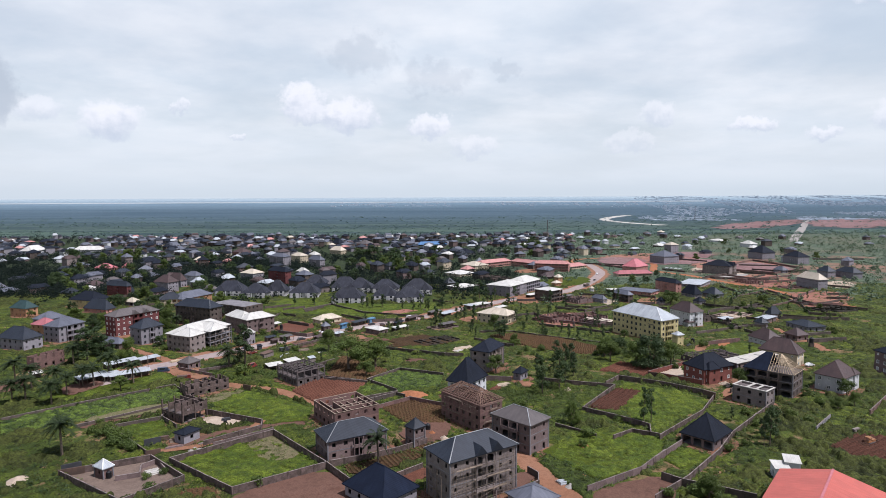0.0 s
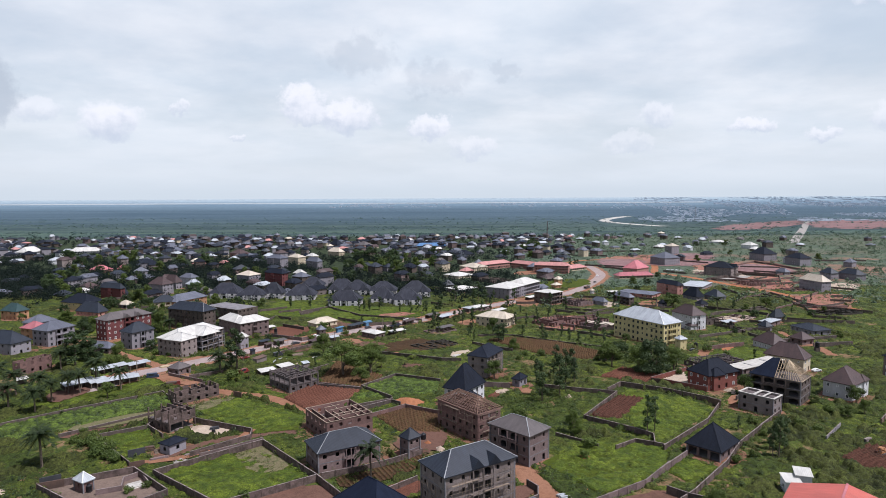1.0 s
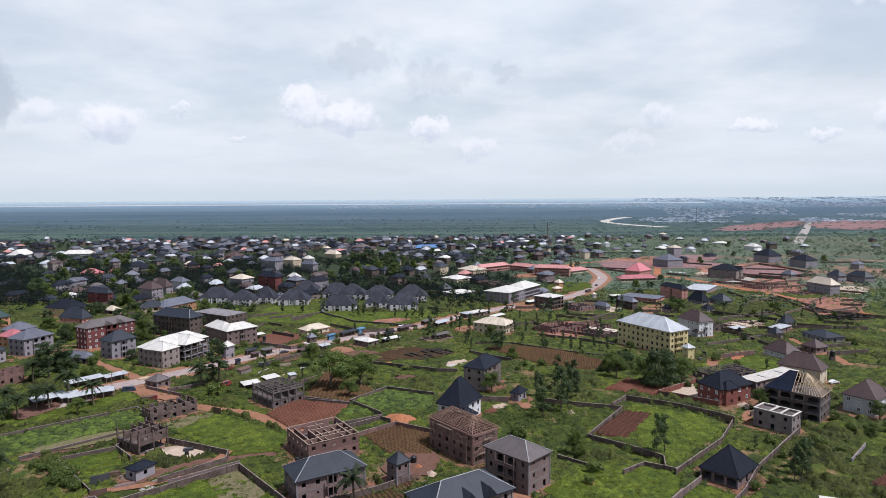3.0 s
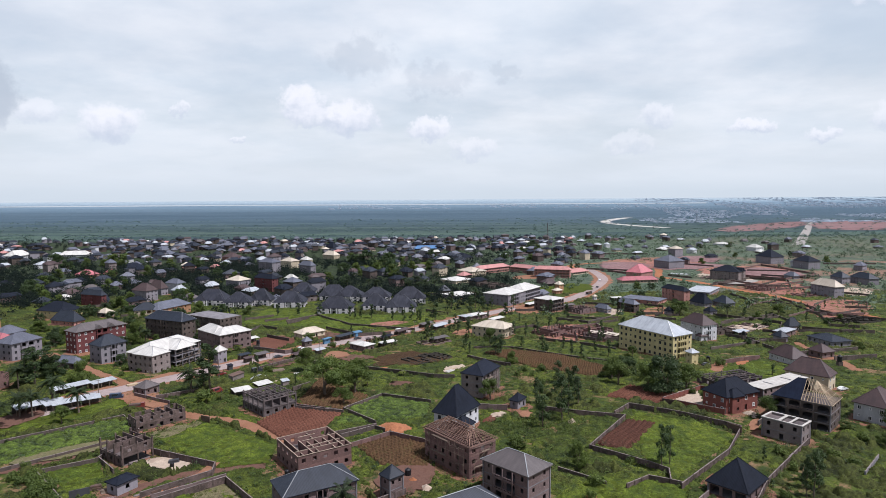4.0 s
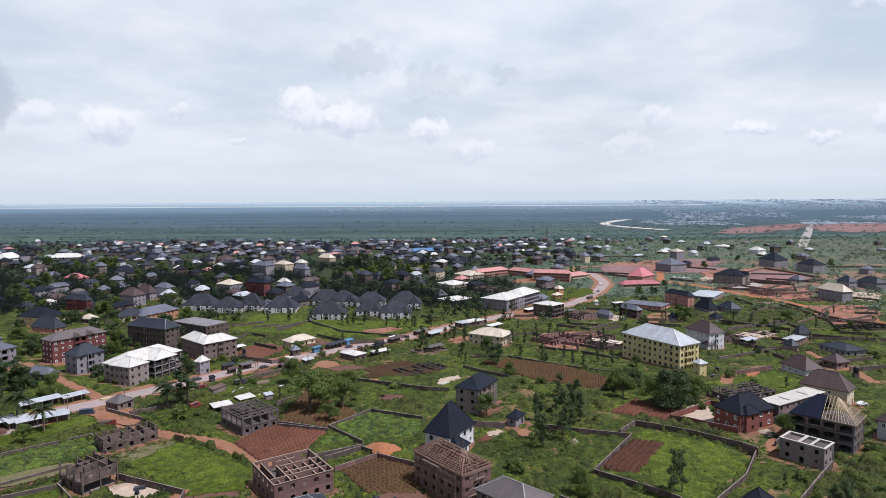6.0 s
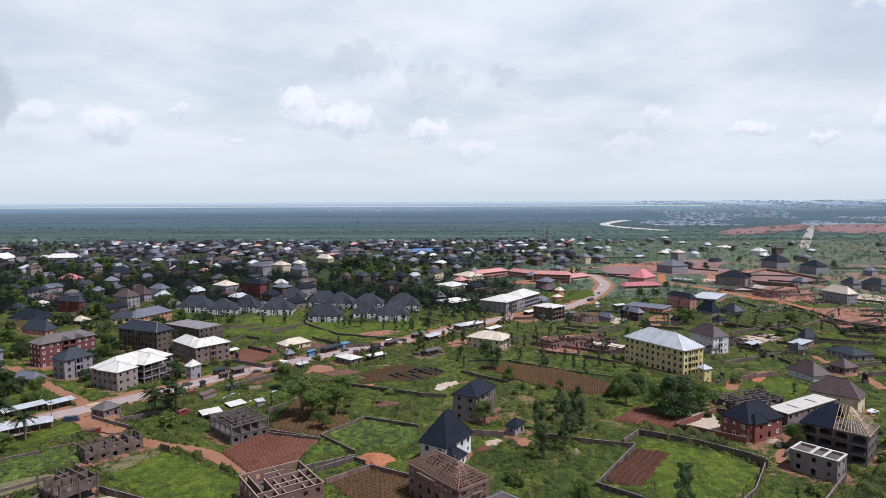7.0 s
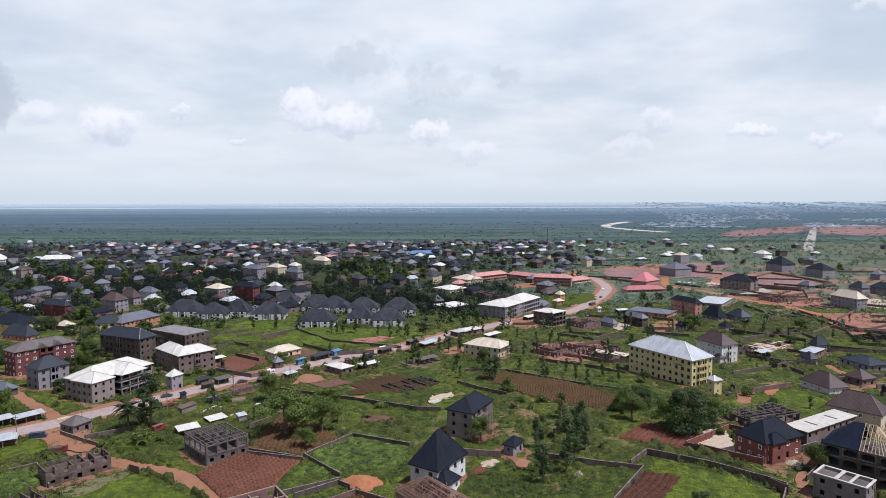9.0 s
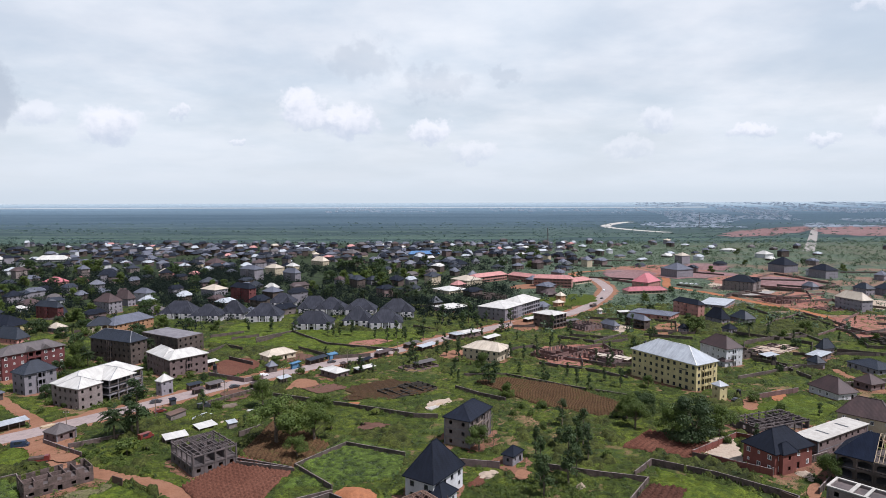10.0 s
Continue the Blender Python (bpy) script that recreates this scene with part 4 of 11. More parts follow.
    if rafters == "hip":
        def stick(p, q, w):
            j = [Vector((rnd.uniform(-0.18, 0.18), rnd.uniform(-0.18, 0.18), rnd.uniform(-0.06, 0.1))) for _ in range(2)]
            part("rafter", Shape().beam(Vector(p) + j[0], Vector(q) + j[1], w), timber, ob)
        o = 0.5
        r = max(abs(W - D) / 2, 0.3)
        ridge = [Vector((-r, 0, H + rh)), Vector((r, 0, H + rh))] if W > D else [Vector((0, -r, H + rh)), Vector((0, r, H + rh))]
        loop = [Vector((sx * (W / 2 + o), sy * (D / 2 + o), H + 0.1)) for sx, sy in ((-1, -1), (1, -1), (1, 1), (-1, 1))]
        stick(*ridge, 0.16)
        for i in range(4):
            p, q = loop[i], loop[(i + 1) % 4]
            stick(p, q, 0.14)
            n = int((q - p).length / 1.1)
            for j in range(n + 1):
                w = p.lerp(q, j / n)
                a, b = ridge
                t = max(0, min(1, (w - a).dot(b - a) / (b - a).length_squared))
                e = a.lerp(b, t)
                stick(w, e, 0.11)
            for s in (0.12, 0.24, 0.36, 0.48, 0.6, 0.72, 0.84):
                near = lambda w: min(ridge, key=lambda g: (g - w).length)
                stick(p.lerp(near(p), s) + Vector((0, 0, 0.08)), q.lerp(near(q), s) + Vector((0, 0, 0.08)), 0.09)
        for j in range(6):
            u = -W / 2 + W * (j + 0.5) / 6
            stick((u, -D / 2, H + 0.15), (u, D / 2, H + 0.15), 0.13)
            stick((u, 0, H + 0.15), (u, 0, H + rh * 0.9), 0.12)
    return ob


def scaffold(x, y, rot, length, height, rows=5, label="weathered timber scaffold lashed against a house wall", depth=1.2, seed=2):
    rnd = random.Random(seed)
    ob = thing("scaffold", at(x, y, rot), label, "scaffold")
    n = max(2, int(length / 1.8))
    for j in range(n + 1):
        u = -length / 2 + length * j / n
        for v in (0, -depth):
            part("pole", Shape().beam((u + rnd.uniform(-0.2, 0.2), v, -0.5), (u + rnd.uniform(-0.25, 0.25), v, height + rnd.uniform(-0.6, 0.8)), 0.065), TIMBER, ob)
    for k in range(rows):
        z = height * (k + 0.7) / rows
        for v in (0, -depth):
            part("ledger", Shape().beam((-length / 2 - 0.4, v, z + rnd.uniform(-0.15, 0.15)), (length / 2 + 0.4, v, z + rnd.uniform(-0.15, 0.15)), 0.055), TIMBER, ob)
        if k % 2:
            u = rnd.uniform(-length / 2, 0)
            part("deck_board", Shape().box(u, -depth, z + 0.06, u + length * 0.4, -depth * 0.5, z + 0.11), TIMBER, ob)
    for k in range(2):
        part("brace", Shape().beam((-length / 2, -depth - 0.1, height * k / 2), (length / 2, -depth - 0.1, height * (k + 0.9) / 2), 0.06), TIMBER, ob)
    return ob


def shed(x, y, rot, la, lb, h, roof, wall=None, label="", rise=0.5, open_sides=True, category="shed", name="shed"):
    """A low lean-to or stall: posts or walls under one sloping sheet roof."""
    ob = thing(name, at(x, y, rot), label, category)
    keep_off(x, y, rot, la, lb, 0.3)
    a, b = la / 2, lb / 2
    sh = Shape()
    zf, zb = h, h + rise
    P = [(-a, -b, zf), (a, -b, zf), (a, b, zb), (-a, b, zb)]
    sh.poly(*P).poly(*[(p[0], p[1], p[2] - 0.08) for p in reversed(P)])
    for i in range(4):
        p, q = P[i], P[(i + 1) % 4]
        sh.poly((*p[:2], p[2] - 0.08), (*q[:2], q[2] - 0.08), q, p)
    part("roof", sh, roof, ob)
    if open_sides:
        n = max(1, int(la / 3))
        for j in range(n + 1):
            for yy, z in ((-b + 0.2, zf), (b - 0.2, zb)):
                u = -a + 0.2 + (la - 0.4) * j / n
                part("post", Shape().box(u - 0.08, yy - 0.08, -0.5, u + 0.08, yy + 0.08, z - 0.08), TIMBER, ob)
        part("back_wall", Shape().box(-a + 0.3, b - 0.45, -0.5, a - 0.3, b - 0.3, h * 0.85), wall or BLOCK_DARK, ob)
    else:
        w = Shape()
        c = [(-a + 0.3, -b + 0.3), (a - 0.3, -b + 0.3), (a - 0.3, b - 0.3), (-a + 0.3, b - 0.3)]
        for i in range(4):
            p, q = c[i], c[(i + 1) % 4]
            ln = math.dist(p, q)
            wall_face(w, p, q, -0.8, h - 0.08, [(ln / 2 - 0.5, 0.1 if i == 0 else 1.0, ln / 2 + 0.5, 2.05)] if h > 2.3 else [], 0.18)
        part("wall", w, wall or BLOCK, ob)
    return ob


def hut(x, y, rot, la, lb, storeys, wall, roof, rh, label, category="gatehouse", name="gatehouse", cap=None):
    """A small square building under a pyramid roof."""
    return house(x, y, rot, la, lb, storeys, wall, roof, rh=rh, ridge=0.05, label=label, category=category, name=name, over=0.4, windows=False, cap=cap, bay=2.2, win=(0.8, 1.0))


PIER = {}


def fence(line, h=2.0, material=None, label="weathered sandcrete block compound wall with piers", closed=False, pier=3.6, thick=0.23, coping=None, piers=True):
    """A compound wall along a line on the ground: panels between piers."""
    material = BLOCK_DARK if pier == 7 else {BLOCK: WALL_OLD}.get(material or BLOCK, material)
    caps = piers and pier != 7
    if line[0][1] > 340:
        pier = 9.0
    WALL_LINES.append(list(line) + ([line[0]] if closed else []))
    x0, y0 = line[0]
    ob = thing("compound_wall", at(x0, y0), label, "wall")
    z0 = float(gz(y0))
    pts = list(line) + ([line[0]] if closed else [])
    key = (h, material.name)
    if key not in PIER:
        PIER[key] = Shape().box(-0.2, -0.2, -0.8, 0.2, 0.2, h + 0.1).mesh("pier", material)
    for (ax, ay), (bx, by) in zip(pts, pts[1:]):
        ln = math.hypot(bx - ax, by - ay)
        n = max(1, round(ln / pier))
        ang = math.atan2(by - ay, bx - ax)
        for j in range(n):
            u, w = j / n, (j + 1) / n
            px_, py_, qx, qy = ax + (bx - ax) * u - x0, ay + (by - ay) * u - y0, ax + (bx - ax) * w - x0, ay + (by - ay) * w - y0
            za, zb = float(gz(py_ + y0)) - z0, float(gz(qy + y0)) - z0
            hh = h * (1 - 0.06 * abs(noise.noise(Vector((px_ * 0.3 + x0, py_ * 0.3, 1)))))
            s = Vector((-math.sin(ang), math.cos(ang), 0)) * thick / 2
            a, b = Vector((px_, py_, za)), Vector((qx, qy, zb))
            up, dn = Vector((0, 0, hh)), Vector((0, 0, -0.8))
            c = [a - s, b - s, b + s, a + s]
            sh = Shape()
            for i in range(4):
                k = (i + 1) % 4
                sh.poly(c[i] + dn, c[k] + dn, c[k] + up, c[i] + up)
            sh.poly(*[q + up for q in c])
            body = len(sh.f)
            if caps:
                # a cement coping course, slightly wider than the blocks, its paleness painted sunlight
                o, lip = s * 1.2, Vector((0, 0, hh + 0.09))
                t4 = [a - o, b - o, b + o, a + o]
                for i in range(4):
                    k = (i + 1) % 4
                    sh.poly(t4[i] + up, t4[k] + up, t4[k] + lip, t4[i] + lip)
                sh.poly(*[q + lip for q in t4])
            panel = part("wall_panel", sh, material, ob)
            if caps:
                panel.data.materials.append(SUNLIT_COPING)
                for pl in panel.data.polygons[body:]:
                    pl.material_index = 1
            if piers:
                part("pier", PIER[key], None, ob, m=Matrix.Translation(a) @ Matrix.Rotation(ang, 4, "Z"))
    return ob


# ---- plants ----
def mesh_from(name, v, f, material):
    me = bpy.data.meshes.new(name)
    v = np.asarray(v, dtype=np.float32)
    f = np.asarray(f, dtype=np.int32)
    me.vertices.add(len(v))
    me.vertices.foreach_set("co", v.ravel())
    k = f.shape[1]
    me.loops.add(f.size)
    me.loops.foreach_set("vertex_index", f.ravel())
    me.polygons.add(len(f))
    me.polygons.foreach_set("loop_start", np.arange(0, f.size, k, dtype=np.int32))
    me.update(calc_edges=True)
    me.validate()
    me.materials.append(material)
    return me


def leaf_quads(rng, centres, outward, size, spread=0.6, lift=0.0):
    """Pointed leaf sprays: one bent quad each, turned mostly outward."""
    n = len(centres)
    nrm = outward + rng.normal(0, spread, (n, 3))
    nrm[:, 2] += lift
    nrm /= np.linalg.norm(nrm, axis=1, keepdims=True) + 1e-9
    t = np.cross(nrm, rng.normal(0, 1, (n, 3)))
    t /= np.linalg.norm(t, axis=1, keepdims=True) + 1e-9
    b = np.cross(nrm, t)
    s = (size * rng.uniform(0.6, 1.35, (n, 1)))
    v = np.stack([centres - t * s, centres - b * s * 0.55 + nrm * s * 0.2, centres + t * s, centres + b * s * 0.55 + nrm * s * 0.2], 1)
    return v.reshape(-1, 3), np.arange(4 * n).reshape(n, 4)


def crown_blobs(rng, blobs, per, size, shell=0.55):
    vs, fs, off = [], [], 0
    for cx, cy, cz, r, rz in blobs:
        d = rng.normal(0, 1, (per, 3))
        d /= np.linalg.norm(d, axis=1, keepdims=True)
        rad = rng.uniform(shell, 1.08, (per, 1))
        c = np.array([cx, cy, cz]) + d * rad * np.array([r, r, rz])
        v, f = leaf_quads(rng, c, d, size, 0.5, 0.35)
        vs.append(v), fs.append(f + off)
        off += len(v)
    return np.concatenate(vs), np.concatenate(fs)


PLANT = {}


def plant_meshes(kind, variant, far=False):
    """Trunk and crown of a kind; far ones carry fewer, broader leaf sprays."""
    key = (kind, variant, far)
    if key in PLANT:
        return PLANT[key]
    rng = np.random.default_rng(abs(hash_name(kind)) + variant * 17)
    tr = Shape()
    if kind == "broad":           # 9 m high, spreading
        blobs = []
        tr.tube((0, 0, -0.5), (0.1, 0, 2.4), 0.32, 0.22)
        for i in range(17):
            a, r, z = rng.uniform(0, 6.28), 3.6 * math.sqrt(rng.uniform(0.02, 1)), rng.uniform(3.4, 7.2)
            r *= 1.0 if z < 6 else 0.6
            p = (r * math.cos(a), r * math.sin(a), z)
            blobs.append((*p, rng.uniform(1.0, 1.75), rng.uniform(0.8, 1.3)))
            if i < 10:
                tr.tube((0.1, 0, rng.uniform(1.6, 2.4)), p, 0.12, 0.03, 5)
        v, f = crown_blobs(rng, blobs, *((110, 0.3) if far else (420, 0.155)))
        mats = LEAF
    elif kind == "dark":          # 8 m, dense round
        blobs = []
        tr.tube((0, 0, -0.5), (0, 0.1, 2.0), 0.34, 0.24)
        for i in range(30):
            a, r, z = rng.uniform(0, 6.28), 3.9 * math.sqrt(rng.uniform(0.02, 1)), rng.uniform(1.0, 6.9)
            r *= 1.0 if z < 5 else 0.65
            p = (r * math.cos(a), r * math.sin(a), z)
            blobs.append((*p, rng.uniform(0.7, 1.5), rng.uniform(0.6, 1.2)))
            if i < 8:
                tr.tube((0, 0.1, 1.8), p, 0.12, 0.03, 5)
        v, f = crown_blobs(rng, blobs, *((80, 0.32) if far else (330, 0.155)))
        mats = LEAF if variant % 2 else LEAF_DARK
    elif kind == "slender":       # 10 m, thin with tiers
        blobs = []
        tr.tube((0, 0, -0.5), (0.15, 0.1, 4.5), 0.16, 0.11).tube((0.15, 0.1, 4.5), (0.0, 0.0, 9.3), 0.11, 0.03)
        for i in range(13):
            z = 2.6 + 7.0 * i / 12 + rng.uniform(-0.3, 0.3)
            a, r = rng.uniform(0, 6.28), rng.uniform(0.3, 1.5) * (1 - 0.6 * i / 12)
            p = (r * math.cos(a), r * math.sin(a), z)
            blobs.append((*p, rng.uniform(0.5, 0.95), rng.uniform(0.45, 0.8)))
            tr.tube((0.1, 0.05, z - 0.5), p, 0.05, 0.02, 4)
        v, f = crown_blobs(rng, blobs, *((60, 0.25) if far else (150, 0.155)))
        mats = LEAF_DARK
    elif kind == "bush":          # 2.6 m shrub
        blobs = []
        tr.tube((0, 0, -0.3), (0, 0, 0.8), 0.08, 0.05, 5)
        for i in range(8):
            a, r = rng.uniform(0, 6.28), rng.uniform(0.2, 1.2)
            blobs.append((r * math.cos(a), r * math.sin(a), rng.uniform(0.6, 1.8), rng.uniform(0.5, 0.9), rng.uniform(0.5, 0.8)))
            tr.tube((0, 0, 0.5), blobs[-1][:3], 0.04, 0.015, 4)
        v, f = crown_blobs(rng, blobs, 120, 0.15)
        mats = LEAF
    elif kind == "banana":        # broad drooping leaves in a tuft
        tr.tube((0, 0, -0.3), (0, 0, 1.8), 0.17, 0.12)
        vs, fs, off = [], [], 0
        for i in range(11):
            a, le = i * 2.4 + rng.uniform(-0.3, 0.3), rng.uniform(1.6, 2.4)
            d, s = np.array([math.cos(a), math.sin(a), 0]), np.array([-math.sin(a), math.cos(a), 0])
            pts = []
            for k in range(6):
                q = k / 5
                c = np.array([0, 0, 1.7]) + d * le * q + np.array([0, 0, 1]) * (1.5 * q - 2.0 * q * q)
                w = 0.34 * math.sin(math.pi * min(1, q * 0.9 + 0.1))
                pts += [c - s * w, c + s * w]
            vs.append(np.array(pts))
            fs.append(np.array([[2 * k, 2 * k + 1, 2 * k + 3, 2 * k + 2] for k in range(5)]) + off)
            off += 12
        v, f = np.concatenate(vs), np.concatenate(fs)
        mats = LEAF_LIGHT
    else:                         # oil palm, 10 m
        px_, py_ = rng.uniform(-0.3, 0.3, 2)
        tr.tube((0, 0, -0.5), (px_ * 0.5, py_ * 0.5, 3.2), 0.30, 0.24, 9).tube((px_ * 0.5, py_ * 0.5, 3.2), (px_, py_, 7.1), 0.24, 0.28, 9)
        vs, fs, off = [], [], 0
        rng_droop = rng.uniform(1.2, 2.9, 38)
        for i in range(38):
            a, lift, le = i * 2.399 + rng.uniform(-0.2, 0.2), rng.uniform(-0.45, 1.35), rng.uniform(3.2, 4.2)
            d, s = np.array([math.cos(a), math.sin(a), 0.0]), np.array([-math.sin(a), math.cos(a), 0.0])
            prev = np.array([px_, py_, 7.0])
            n = 13
            for k in range(1, n + 1):
                q = k / n
                c = np.array([px_, py_, 7.0]) + d * le * (q * math.cos(lift * (1 - 0.3 * q))) + np.array([0, 0, 1.0]) * (le * q * math.sin(lift) - rng_droop[i] * q * q)
                for side in (-1, 1):
                    ll = 0.78 * (1.1 - abs(q - 0.45)) * rng.uniform(0.8, 1.1)
                    tip = c + s * side * ll * 0.8 + d * ll * 0.45 - np.array([0, 0, 1]) * ll * rng.uniform(0.15, 0.5)
                    vs.append(np.array([prev * 0.8 + c * 0.2, c, tip + d * 0.1, tip - d * 0.12]))
                    fs.append(np.array([[0, 1, 2, 3]]) + off)
                    off += 4
                prev = c
        v, f = np.concatenate(vs), np.concatenate(fs)
        mats = LEAF_PALM
    PLANT[key] = (tr.mesh("trunk", BARK), mesh_from("crown", v, f, mats))
    return PLANT[key]


def hash_name(s):
    return sum((i + 3) * ord(c) for i, c in enumerate(s))


TREE_LABEL = {"broad": "spreading green broadleaf tree with an uneven crown", "dark": "dense dark green tree with a heavy crown", "slender": "slender tree with thin tiers of dark leaves",
              "bush": "leafy green shrub in rough grass", "palm": "oil palm with arching feathery fronds", "banana": "banana plant with broad drooping leaves"}
TREE_NOM = {"broad": (9.0, 9.5), "dark": (8.0, 9.5), "slender": (10.0, 3.4), "bush": (2.6, 3.4), "palm": (10.0, 7.6), "banana": (3.3, 4.2)}
TREES = [0]


def tree(kind, x, y, h, w=None):
    """A plant of a kind stretched to h and w, mostly fitted to the camera's view."""
    TREES[0] += 1
    nh, nw = TREE_NOM[kind]
    w = w or nw * h / nh
    tr, cr = plant_meshes(kind, TREES[0] % 4, y > 420)
    m = at(x, y, (TREES[0] * 77) % 360) @ Matrix.Diagonal((w / nw, w / nw, h / nh, 1))
    ob = thing({"palm": "palm_tree", "bush": "shrub", "banana": "banana_plant"}.get(kind, "tree"), m, TREE_LABEL[kind], {"palm": "palm tree", "bush": "shrub", "banana": "plant"}.get(kind, "tree"))
    part("trunk", tr, None, ob)
    part("crown", cr, None, ob)
    return ob


# ---- vehicles and poles ----
def car(x, y, rot, paint, kind="car", label=""):
    ob = thing(kind, at(x, y, rot, 0.12), label, kind)
    L, Wd, Hb, Hc = {"car": (4.4, 1.75, 0.95, 1.45), "minibus": (4.9, 1.8, 1.1, 2.1), "truck": (8.0, 2.4, 1.3, 2.9)}[kind]
    b = Shape()
    prof = {"car": [(-L / 2, 0.35), (L / 2, 0.35), (L / 2, 0.8), (L / 2 - 1.1, Hb), (L / 2 - 1.8, Hc), (-L / 2 + 1.0, Hc), (-L / 2 + 0.4, Hb), (-L / 2, 0.9)],
            "minibus": [(-L / 2, 0.35), (L / 2, 0.35), (L / 2, 1.05), (L / 2 - 0.5, Hb), (L / 2 - 1.0, Hc), (-L / 2, Hc)],
            "truck": [(-L / 2, 0.7), (L / 2, 0.5), (L / 2, 1.6), (L / 2 - 0.3, Hc - 0.3), (L / 2 - 1.9, Hc - 0.3), (L / 2 - 2.0, 1.4), (-L / 2, 1.4)]}[kind]
    for side, flip in ((-Wd / 2, False), (Wd / 2, True)):
        p = [(u, side * (0.88 if v > Hb else 1), v) for u, v in prof]
        b.poly(*(reversed(p) if flip else p))
    for i in range(len(prof)):
        (u0, v0), (u1, v1) = prof[i], prof[(i + 1) % len(prof)]
        k0, k1 = (0.88 if v0 > Hb else 1), (0.88 if v1 > Hb else 1)
        b.poly((u0, Wd / 2 * k0, v0), (u1, Wd / 2 * k1, v1), (u1, -Wd / 2 * k1, v1), (u0, -Wd / 2 * k0, v0))
    part("body", b, paint, ob)
    if kind != "truck":
        for s in (-1, 1):
            part("side_window", Shape().box(-L / 2 + 0.9, s * Wd / 2 * 0.93 - 0.02, Hb + 0.06, L / 2 - 1.75, s * Wd / 2 * 0.93 + 0.02, Hc - 0.12), GLASS, ob)
        part("windscreen", Shape().beam((L / 2 - 1.22, 0, Hb + 0.12), (L / 2 - 1.66, 0, Hc - 0.1), Wd * 0.8, 0.06) if kind == "car" else Shape().beam((L / 2 - 0.5, 0, Hb + 0.1), (L / 2 - 0.92, 0, Hc - 0.15), Wd * 0.8, 0.08), GLASS, ob)
    else:
        part("load_bed", Shape().box(-L / 2, -Wd / 2, 1.4, L / 2 - 2.1, Wd / 2, 2.3), IRON, ob)
    for u in (-L / 2 + 0.85, L / 2 - 0.85):
        for s in (-1, 1):
            w = part("wheel", Shape().tube((u, s * Wd / 2 - s * 0.2, 0.33), (u, s * Wd / 2 + s * 0.02, 0.33), 0.34, 0.34, 12), TRIM_DARK, ob)
    return ob


def pole(x, y, h=8.5):
    ob = thing("utility_pole", at(x, y), "weathered wooden utility pole with a cross-arm by the road", "utility pole", "poles along the road")
    part("shaft", Shape().tube((0, 0, -0.6), (0, 0, h), 0.15, 0.1, 8), TIMBER, ob)
    part("cross_arm", Shape().box(-1.0, -0.07, h - 0.8, 1.0, 0.07, h - 0.65), TIMBER, ob)
    for u in (-0.85, 0, 0.85):
        part("insulator", Shape().tube((u, 0, h - 0.65), (u, 0, h - 0.4), 0.06, 0.04, 6), TRIM_WHITE, ob)
    return ob


def heap(x, y, r, h, material, label, seed=1):
    """A loose heap of sand, earth or rubble."""
    rng = np.random.default_rng(seed)
    n, rings = 18, 6
    v, f = [(0, 0, h)], []
    for j in range(1, rings + 1):
        q = j / rings
        for k in range(n):
            a = 6.2832 * k / n
            rr = r * q * (1 + 0.22 * noise.noise(Vector((math.cos(a) * 1.3 + seed, math.sin(a) * 1.3, q))))
            v.append((rr * math.cos(a) * 1.25, rr * math.sin(a), h * (1 - q) ** 1.1 * (1 + 0.3 * noise.noise(Vector((rr * math.cos(a), rr * math.sin(a), seed)))) - (0.15 if j == rings else 0)))
    f += [(0, 1 + k, 1 + (k + 1) % n) for k in range(n)]
    for j in range(rings - 1):
        f += [(1 + j * n + k, 1 + (j + 1) * n + k, 1 + (j + 1) * n + (k + 1) % n, 1 + j * n + (k + 1) % n) for k in range(n)]
    me = bpy.data.meshes.new("soil_mound")
    me.from_pydata(v, [], f)
    me.materials.append(material)
    me.shade_smooth()
    ob = new("soil_mound", me)
    ob.matrix_basis = at(x, y, seed * 40)
    return tagged(ob, label, "mound")


def long_roof(x, y, rot, la, lb, storeys, wall, roof, label, category="school", rh=3.2, name="school_block", open_front=True, dz=0.0):
    """A long building with a gable-ended sheet roof and open galleries along its front."""
    ob = thing(name, at(x, y, rot, dz), label, category)
    keep_off(x, y, rot, la, lb, 0.5)
    W, D, H = la - 1.4, lb - 1.6, storeys * STOREY
    n = max(2, int(W / 3.6))
    c = [(-W / 2, -D / 2), (W / 2, -D / 2), (W / 2, D / 2), (-W / 2, D / 2)]
    for i in range(4):
        p, q = c[i], c[(i + 1) % 4]
        ln = math.dist(p, q)
        m_ = max(1, int(ln / 3.6))
        sh = Shape()
        holes = []
        for k in range(storeys):
            for j in range(m_):
                u = ln * (j + 0.5) / m_
                if i == 0 and open_front:
                    holes.append((u - 1.35, k * STOREY + 0.9, u + 1.35, k * STOREY + 2.6))
                elif i != 2 or j % 2:
                    holes.append((u - 0.6, k * STOREY + 0.95, u + 0.6, k * STOREY + 2.2))
        wall_face(sh, p, q, -1.2, H, holes)
        part("wall", sh, wall, ob)
    for k in range(storeys):
        part("floor_slab", Shape().box(-W / 2 + 0.3, -D / 2 + 0.3, k * STOREY - 0.1, W / 2 - 0.3, D / 2 - 0.3, k * STOREY + 0.05), CONCRETE, ob)
    sh, cp = hip_roof(la, lb, H + 0.1, rh, la / 2 - lb * 0.32)
    rob = part("roof", sh, roof, ob)
    part("ridge_cap", cp, roof, rob)
    return ob


